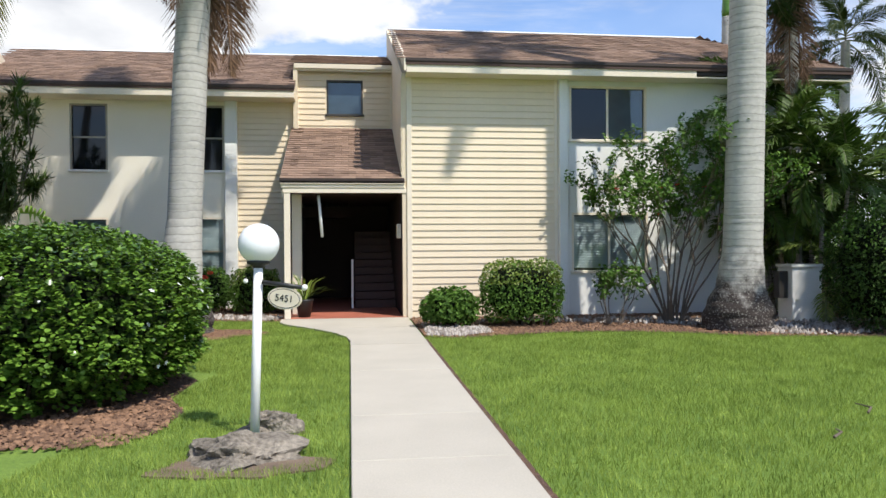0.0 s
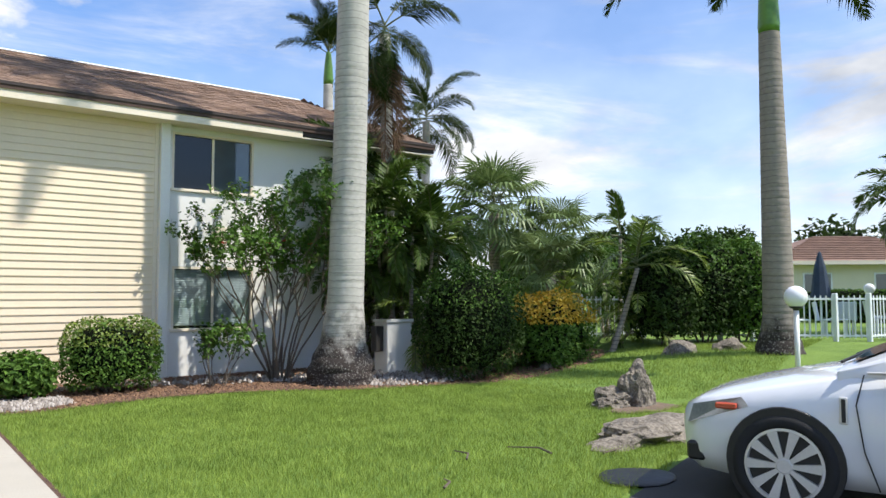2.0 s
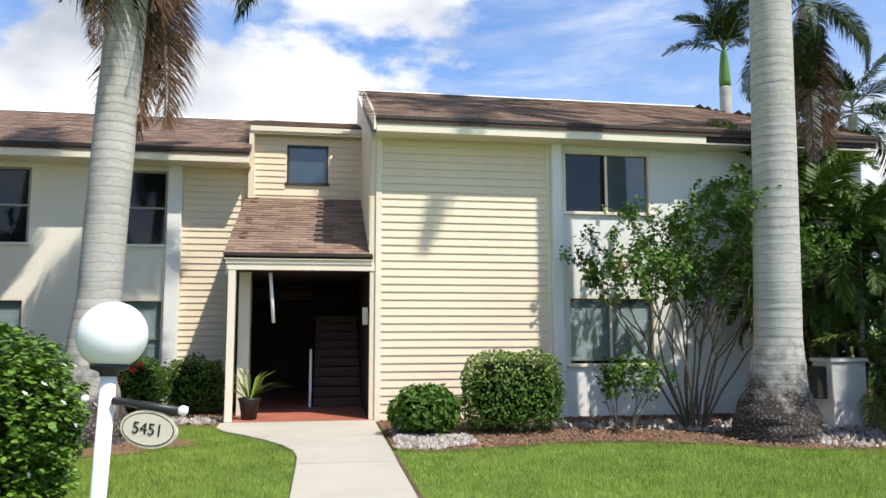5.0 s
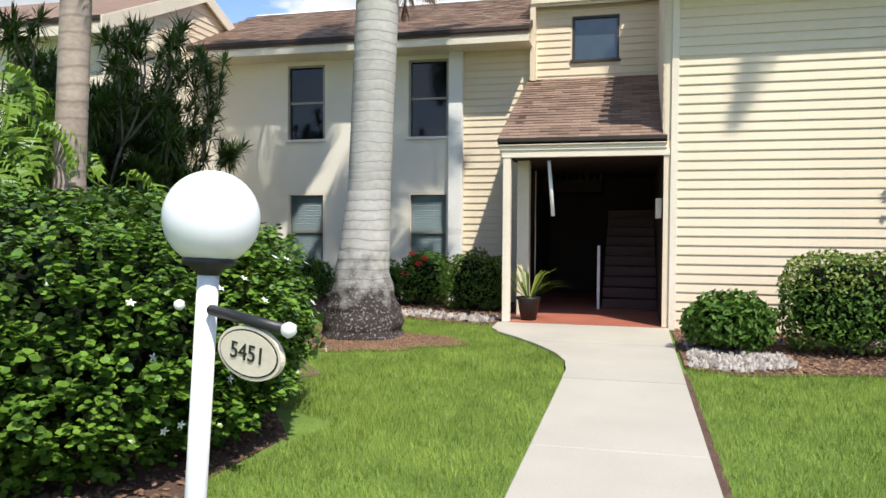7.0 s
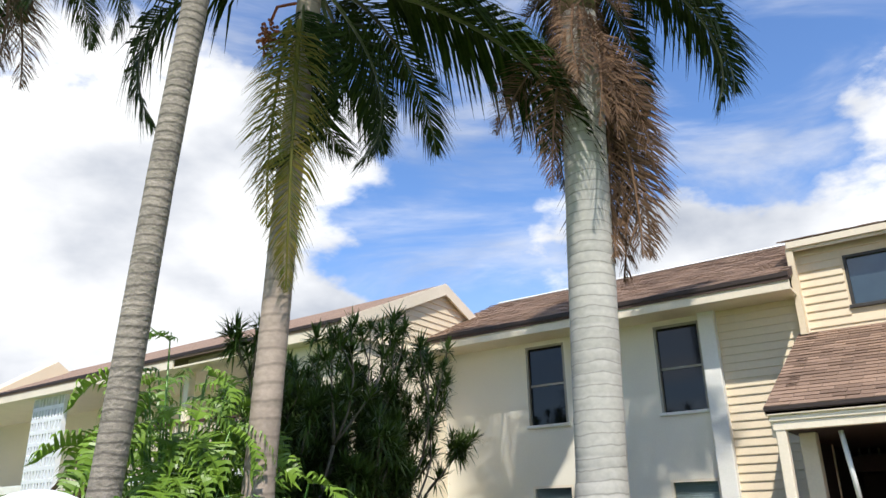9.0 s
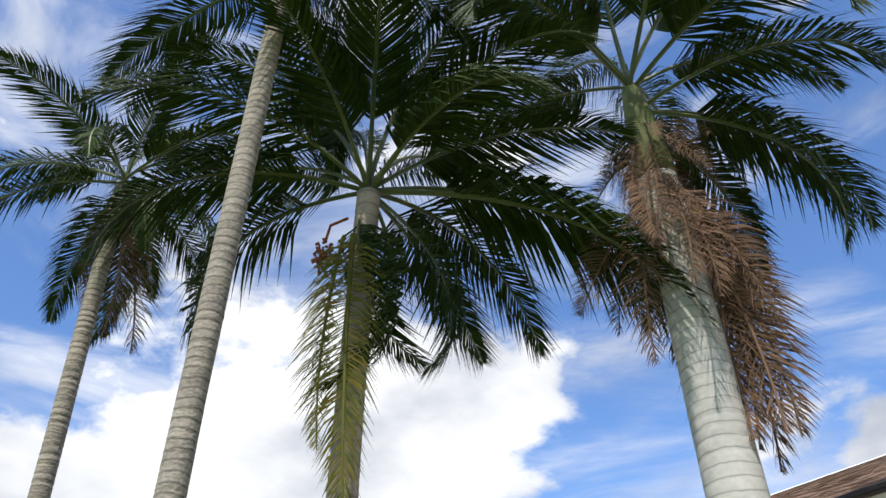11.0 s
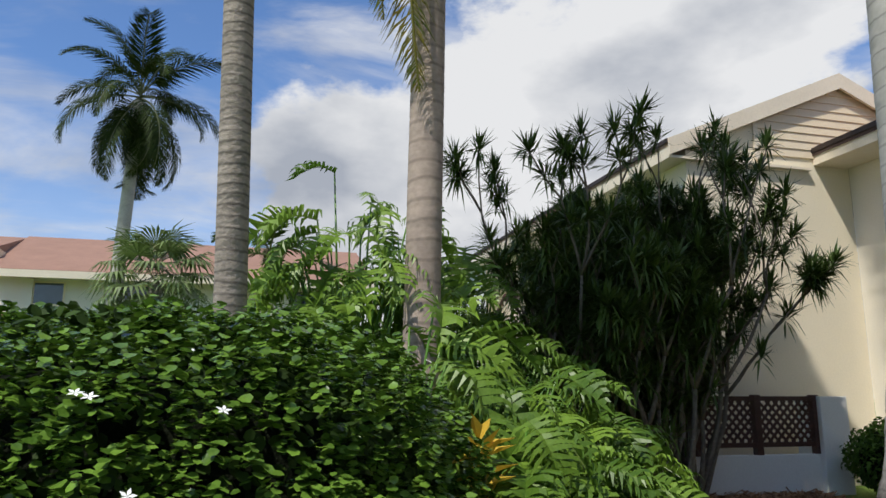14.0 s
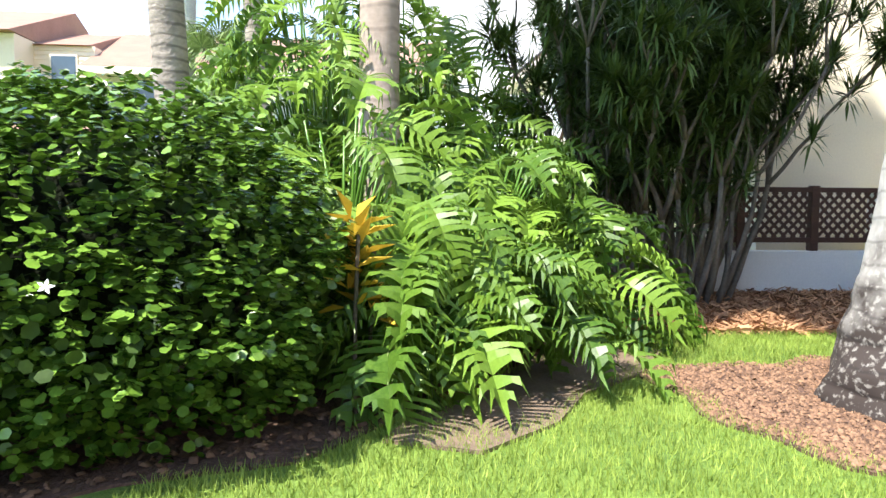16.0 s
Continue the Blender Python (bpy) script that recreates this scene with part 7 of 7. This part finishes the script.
def fan_leaf(seed, n=22, L=0.75, droop=0.25):
    r = random.Random(seed)
    mb = MB()
    for i in range(n):
        a = radians(-125 + 250 * i / (n - 1))
        d = Vector((math.cos(a), math.sin(a), 0.12))
        s = Vector((-math.sin(a), math.cos(a), 0)) * 0.032
        l = L * r.uniform(0.85, 1.05) * (0.75 + 0.25 * math.cos(a))
        m = d * l * 0.6
        e = d * l + Vector((0, 0, -droop * r.uniform(0.6, 1.4)))
        mb.add([Vector((0, 0, 0)), m + s, e, m - s], [(0, 1, 2, 3)])
    mb.tube([(-0.9, 0, -0.05), (-0.4, 0, 0.02), (0, 0, 0)], 0.012, 4, mi=1)
    return mb.mesh("fan_leaf", [M_FAN, M_RACHIS])


FAN = [fan_leaf(k) for k in range(3)]


def fan_palm(at, h, seed, label, n=34, scale=1.0, rad=0.14):
    r = random.Random(seed)
    t = thing("fan_palm", label, "palm tree", at)
    part("trunk", trunk_mesh("trunk", [(0, 0, -0.03), (0.03, 0, h * 0.5), (0, 0.02, h)], [rad * 1.2, rad, rad], [M_TRUNK_B, M_TRUNK_B], 0.1, 10, 0.06, 0, seed), t)
    for i in range(n):
        f = i / (n - 1)
        el = radians(-55 + 130 * f)
        az = radians(i * 137.5 + r.uniform(-15, 15))
        d = Vector((math.cos(az) * math.cos(el), math.sin(az) * math.cos(el), math.sin(el)))
        m = Matrix.Translation(Vector((0, 0, h)) + d * 0.9 * scale) @ Matrix.Rotation(az, 4, "Z") @ Matrix.Rotation(-el + radians(r.uniform(5, 35)), 4, "Y") @ Matrix.Scale(scale * r.uniform(0.85, 1.1), 4)
        part("fan_leaf", FAN[r.randrange(3)], t, at=m)
    return t


fan_palm((13.4, 15.7, 0.4), 3.4, 81, "full green fan palm beside the lawn", 46, 1.2)
fan_palm((13.4, 13.6, 0.4), 1.7, 82, "lower fan palm with drooping leaves", 34, 0.9)
fan_palm((14.6, 14.4, 0.45), 2.5, 83, "grey-green fan palm behind the bushes", 34, 0.95)
clump_palm((13.2, 12.2, 0.40), 5, 1.1, 84, "bright low feathery palms on the bank", F_LIGHT, per=7, scale=0.75, spread=0.8)
clump_palm((14.6, 12.6, 0.45), 3, 2.6, 85, "thin upright palms on the bank", F_SMALL, per=5, scale=0.8, spread=0.6)
palm("young_palm", "slim young palm leaning over the bank", (12.15, 10.65, 0.36), [(0, 0, 0), (0.35, -0.1, 0.9), (0.62, -0.2, 1.75)], [0.07, 0.055, 0.05], F_LIGHT, 9, 86, scale=0.85, lo=-15, ring=0.08, mats=[M_TRUNK_B, M_TRUNK_B])
shrub("shrub", "large dark shrub on the shaded bank", (13.4, 10.35, 0.42), (0.8, 0.8, 1.15), M_LEAF_D, 6000, 0.10, 91, cz=1.1)
shrub("shrub", "tall green shrub before the pool fence", (14.9, 10.3, 0.45), (1.0, 1.0, 1.3), M_LEAF_D, 8500, 0.10, 92, cz=1.25, top=M_LEAF_M, top_share=0.8)
shrub("shrub", "tall green shrub before the pool fence", (15.7, 9.9, 0.45), (0.85, 0.85, 1.25), M_LEAF_M, 7000, 0.10, 93, cz=1.2)
for i, (x, y, s) in enumerate(((20.8, 21.5, 1.15), (25.0, 21.0, 1.2), (30.0, 25.0, 1.4), (17.5, 18.5, 1.1), (35.0, 27.0, 1.5))):
    shrub("tree", "leafy green tree behind the pool garden", (x, y, 0.3), (1.6 * s, 1.5 * s, 1.3 * s), M_LEAF_M if i % 2 else M_LEAF_D, 5000, 0.22, 200 + i, cz=1.5 * s, lumps=0.22)
# group of pool palms
for i, (x, y, h, s, lx) in enumerate(((21.9, 8.5, 3.1, 1.0, -0.5), (22.2, 8.4, 3.3, 0.95, 0.7), (23.3, 8.0, 3.0, 0.95, -0.4), (24.6, 7.7, 2.9, 1.0, 0.5), (26.0, 7.9, 2.8, 0.9, 0.3), (27.6, 9.0, 2.9, 0.95, -0.3))):
    palm("adonidia_palm", "small multi-trunk palm with a dense green crown by the pool", (x, y, 0.45), [(0, 0, 0), (lx * 0.35, -0.1, h * 0.5), (lx, -0.2, h)], [0.095, 0.075, 0.07], F_SMALL, 18, 300 + i, scale=1.0 * s, lo=-25, hi=75, shaft=0.4, ring=0.1, mats=[M_TRUNK_B])
palm("date_palm", "feathery grey-green date palm on the far lawn", (17.4, 1.8, 0.45), [(0, 0, 0), (0, 0, 1.8), (0, 0, 4.2)], [0.2, 0.18, 0.17], F_COCO, 30, 310, scale=0.9, lo=-30, hi=75, mats=[M_TRUNK_B, M_TRUNK_B])
for i, (x, y, h) in enumerate(((40, 9.5, 3.4), (46, 14.0, 3.8))):
    palm("palm_tree", "distant palm among the houses", (x, y, 0.4), [(0, 0, 0), (0.1, 0, h * 0.5), (0.1, 0, h)], [0.18, 0.15, 0.13], F_COCO, 13, 320 + i, scale=0.75, lo=-35, ring=0.2, seg=8)


def hedge_row(at, yaw, L, h, seed, label, mat):
    rng = np.random.default_rng(seed)
    t = thing("hedge_row", label, "hedge", at)
    t.rotation_euler = (0, 0, radians(yaw))
    pos, nrm, _ = blob_points(int(900 * L), (0, 0, h / 2), (L / 2, 0.6, h / 2), rng, 0.15, 0.05, power=6.0)
    part("leaves", leaves_mesh("leaves", pos, nrm, 0.12, mat, rng, 0.8, 0.6), t, kind="stuff")
    # Near-black core stands in for the row's inner shade.
    part("inner_shade_core", blob_core("inner_shade_core", (0, 0, h / 2), (L / 2, 0.6, h / 2), M_CORE, 0.9, power=6.0), t)


hedge_row((34.5, 8.6, 0.45), -72, 8, 1.2, 400, "clipped green hedge before the far houses", M_LEAF_M)
hedge_row((30.5, 12.8, 0.45), -60, 6, 1.3, 401, "clipped green hedge beside the pool house", M_LEAF_M)
hedge_row((41.0, 4.0, 0.45), -80, 12, 1.3, 402, "clipped dark hedge before the clay-roofed house", M_LEAF_D)
for i, (x, y, s) in enumerate(((56, 16, 2.2), (60, 8, 2.3), (56, 26, 2.2), (46, 30, 2.0), (62, 1, 2.3), (40, 33, 2.0))):
    shrub("tree", "distant round-crowned tree behind the houses", (x, y, 0.3), (1.8 * s, 1.7 * s, 1.2 * s), M_LEAF_D, 3000, 0.5, 420 + i, cz=1.7 * s, lumps=0.25)

# ---- palms and shrubs in the far garden on the other side ----
palm("queen_palm", "feathery queen palm before the far building", (-16.6, 6.1, 0), [(0, 0, 0), (-0.05, 0.05, 4.0), (0.1, 0.25, 8.0)], [0.2, 0.15, 0.13], F_COCO, 24, 500, scale=0.74, lo=-70, hi=80, ring=0.18)
fan_palm((-16.2, 7.0, 0), 3.7, 502, "shaggy fan palm with dry lower leaves", 38, 1.0)
fan_palm((-15.0, 7.0, 0), 1.9, 503, "low fan palm in the far bed", 26, 0.9)
palm("young_palm", "windswept small palm in the far garden", (-15.8, 9.6, 0), [(0, 0, 0), (0.1, 0, 2.2), (0.2, -0.2, 4.3)], [0.12, 0.1, 0.09], F_SMALL, 10, 504, scale=0.85, lo=-10)
for i, (x, y, rx) in enumerate(((-18.5, 4.0, 1.1), (-17.0, 8.6, 1.3), (-14.0, 10.2, 1.2), (-12.5, 12.4, 1.2), (-19.0, 1.5, 1.0), (-10.6, 13.2, 1.0))):
    shrub("shrub", "green garden shrub before the far building", (x, y, 0), (rx, rx, 1.0), M_LEAF_M, 3500, 0.13, 510 + i, cz=1.0)


# ---- loose cover on the beds ----
def inside(poly, x, y):
    """Which of the points lie in the polygon."""
    p = np.array(poly)
    res = np.zeros(len(x), bool)
    j = len(p) - 1
    for i in range(len(p)):
        a, b = p[i], p[j]
        hit = ((a[1] > y) != (b[1] > y)) & (x < (b[0] - a[0]) * (y - a[1]) / (b[1] - a[1] + 1e-12) + a[0])
        res ^= hit
        j = i
    return res


def scatter(poly, n, rng, avoid=()):
    p = np.array(poly)
    x = rng.uniform(p[:, 0].min(), p[:, 0].max(), n)
    y = rng.uniform(p[:, 1].min(), p[:, 1].max(), n)
    k = inside(poly, x, y)
    for a in avoid:
        k &= ~inside(a, x, y)
    return x[k], y[k]


def chips(name, poly, n, size, thick, mat, label, seed, z=0.012, straw=False):
    rng = np.random.default_rng(seed)
    x, y = scatter(poly, n, rng)
    m = len(x)
    a = rng.uniform(0, 6.28, m)
    L = size * rng.uniform(0.5, 1.4, m)
    W = L * (0.045 if straw else 1) * rng.uniform(0.5, 1.0, m)
    H = thick * rng.uniform(0.4, 1.3, m)
    c, s = np.cos(a), np.sin(a)
    tilt = rng.normal(0, 0.25, m)
    base = np.stack([x, y, gz_np(x, y) + z + H * 0.3], 1)
    u = np.stack([c, s, tilt], 1) * (L / 2)[:, None]
    v = np.stack([-s, c, rng.normal(0, 0.2, m)], 1) * (W / 2)[:, None]
    w = np.zeros((m, 3))
    w[:, 2] = H
    if straw:
        V = np.stack([base - u - v, base + u - v, base + u + v + w, base - u + v + w], 1).reshape(-1, 3)
        F = np.arange(m * 4).reshape(m, 4)
    else:
        V = np.stack([base - u, base + v * 0.9, base + u, base - v * 0.9, base - u * 0.5 - v * 0.3 + w, base + u * 0.45 + v * 0.35 + w * 1.1], 1).reshape(-1, 3)
        F3 = np.array([(0, 3, 4), (0, 4, 1), (3, 2, 5), (3, 5, 4), (1, 4, 5), (1, 5, 2)])
        F = (np.arange(m)[:, None, None] * 6 + F3[None]).reshape(-1, 3)
    return solid(name, array_mesh(name, V, F, mat), label, name.replace("_", " "), "stuff")


chips("pebbles", [(1.25, 12.0), (1.75, 11.85), (2.4, 12.3), (2.3, 13.0), (1.3, 13.6)], 900, 0.07, 0.04, M_PEBBLE, "white pebbles in the bed by the path", 601)
chips("pebbles", [(1.3, 14.2), (4.2, 14.3), (8.8, 13.6), (9.9, 11.6), (8.0, 11.0), (6.9, 11.15), (6.0, 12.8), (4.2, 13.6), (2.4, 13.9)], 3600, 0.085, 0.045, M_PEBBLE, "pale stones spread along the bed", 602)
chips("pebbles", [(-1.4, 14.85), (-2.2, 15.1), (-3.2, 15.45), (-4.6, 15.75), (-4.6, 16.3), (-3.0, 16.1), (-1.4, 15.6)], 900, 0.085, 0.045, M_PEBBLE, "pale stones edging the bed by the porch", 603)
chips("mulch", BED_R, 26000, 0.05, 0.014, M_MULCH, "brown bark mulch in the front bed", 604)
chips("mulch", ragged(-2.9, 12.95, 1.28, 0.98, n=60, seed=4), 14000, 0.034, 0.010, M_MULCH, "red-brown mulch in the palm ring", 605, z=0.006)
chips("leaf_litter", BED_H, 9000, 0.05, 0.012, M_MULCH, "dry brown leaf litter below the hedge", 606, z=0.008)
chips("leaf_litter", [(-1.75, 5.8), (-1.5, 6.3), (-1.6, 7.2), (-2.2, 7.3), (-3.4, 6.3), (-3.4, 5.75)], 1800, 0.07, 0.015, M_MULCH, "dry brown leaf litter at the hedge's foot", 609, z=0.01)
chips("pine_straw", [(-8.2, 12.2), (-5.8, 12.1), (-5.2, 12.6), (-5.0, 14.6), (-5.4, 15.3), (-7.5, 16.4)], 17000, 0.24, 0.012, M_STRAW, "orange-brown pine straw below the dracaena", 607, z=0.012, straw=True)
chips("leaf_litter", BED_L, 3500, 0.07, 0.015, M_MULCH, "brown mulch in the bed by the porch", 608)


# ---- grass ----
def lawn():
    rng = np.random.default_rng(77)
    path = [(-0.02, -3), (1.2, -3), (1.2, 15.1), (-1.36, 15.1), (-1.34, 14.4), (-1.15, 14.0), (-0.85, 13.6), (-0.5, 13.05), (-0.22, 12.5), (-0.04, 12.0), (-0.02, 11.6)]
    p0 = AP + NOSE * 0.05
    wc = (sum(p[0] for p in WORN) / len(WORN), sum(p[1] for p in WORN) / len(WORN))
    worn_in = [(wc[0] + 0.74 * (x - wc[0]), wc[1] + 0.74 * (y - wc[1])) for x, y in WORN]
    park = [(p0 - SIDE * 8).to_2d(), (p0 + SIDE * 16).to_2d(), (p0 + SIDE * 16 - NOSE * 22).to_2d(), (p0 - SIDE * 8 - NOSE * 22).to_2d()]
    avoid = [path, park, BED_R, BED_L, BED_H, ragged(-2.9, 12.95, 1.14, 0.85, n=60, seed=4), worn_in, ragged(-0.74, 5.3, 0.44, 0.25, n=40, seed=9),
             ragged(8.6, 7.1, 0.7, 0.38, seed=11), [(-8.3, 12.2), (-5.8, 12.1), (-5.2, 12.6), (-5.0, 14.6), (-5.4, 15.3), (-8.3, 16.6)]]
    zones = [([(1.2, 2.2), (7.0, 2.2), (9.0, 5.0), (9.0, 11.5), (1.2, 12.6)], 220000, 0.050, 0.0065),
             ([(-2.6, 3.0), (0, 3.0), (0, 12), (-1.4, 15.0), (-6.0, 16.0), (-6.0, 11.5), (-1.5, 9.0)], 240000, 0.048, 0.0060),
             ([(9.0, 1.0), (22.0, 1.0), (24.0, 7.5), (12.5, 10.5), (9.0, 10.5)], 150000, 0.052, 0.0085),
             ([(-6.0, 3.0), (-2.6, 3.2), (-2.6, 6.0), (-6.0, 6.0)], 16000, 0.05, 0.008),
             ([(22.0, 0.0), (42.0, -2.0), (42.0, 10.0), (22.0, 7.5)], 30000, 0.12, 0.04)]
    for i, (poly, n, h, w) in enumerate(zones):
        x, y = scatter(poly, n, rng, avoid)
        m = len(x)
        tone = np.sin(x * 0.9 + 1.3 * np.sin(y * 0.7)) * np.sin(y * 1.1 + 0.8)
        hh = h * rng.uniform(0.55, 1.25, m) * (1 + 0.15 * tone)
        a = rng.uniform(0, 6.28, m)
        c, s = np.cos(a), np.sin(a)
        b = np.stack([x, y, gz_np(x, y) - 0.014], 1)
        d = np.stack([c, s, np.zeros(m)], 1) * (w / 2)
        lean = rng.normal(0, 0.55, (m, 3))
        lean[:, 2] = 1
        tip = b + lean * hh[:, None] * np.array([0.8, 0.8, 1.0]) + np.array([0, 0, 0.010])
        V = np.stack([b - d, b + d, tip], 1).reshape(-1, 3)
        F = np.arange(m * 3).reshape(m, 3)
        solid("grass", array_mesh("grass", V, F, M_GRASS), "short sunlit green lawn grass", "grass", "stuff")


lawn()


def twigs():
    r = random.Random(8)
    for x, y, L in ((5.2, 5.6, 0.5), (5.6, 5.3, 0.35), (4.4, 5.9, 0.4), (6.9, 6.1, 0.5), (3.6, 5.2, 0.3)):
        a = r.uniform(0, 6.28)
        pts = [(0, 0, 0.03), (L * 0.4 * math.cos(a), L * 0.4 * math.sin(a), 0.05), (L * math.cos(a + 0.4), L * math.sin(a + 0.4), 0.03)]
        t = tagged(new("fallen_twig", MB().tube(pts, [0.012, 0.01, 0.005], 5).mesh("fallen_twig", M_BARK_L)), "dry fallen palm twig lying on the lawn", "twig")
        t.location = (x, y, 0)


twigs()
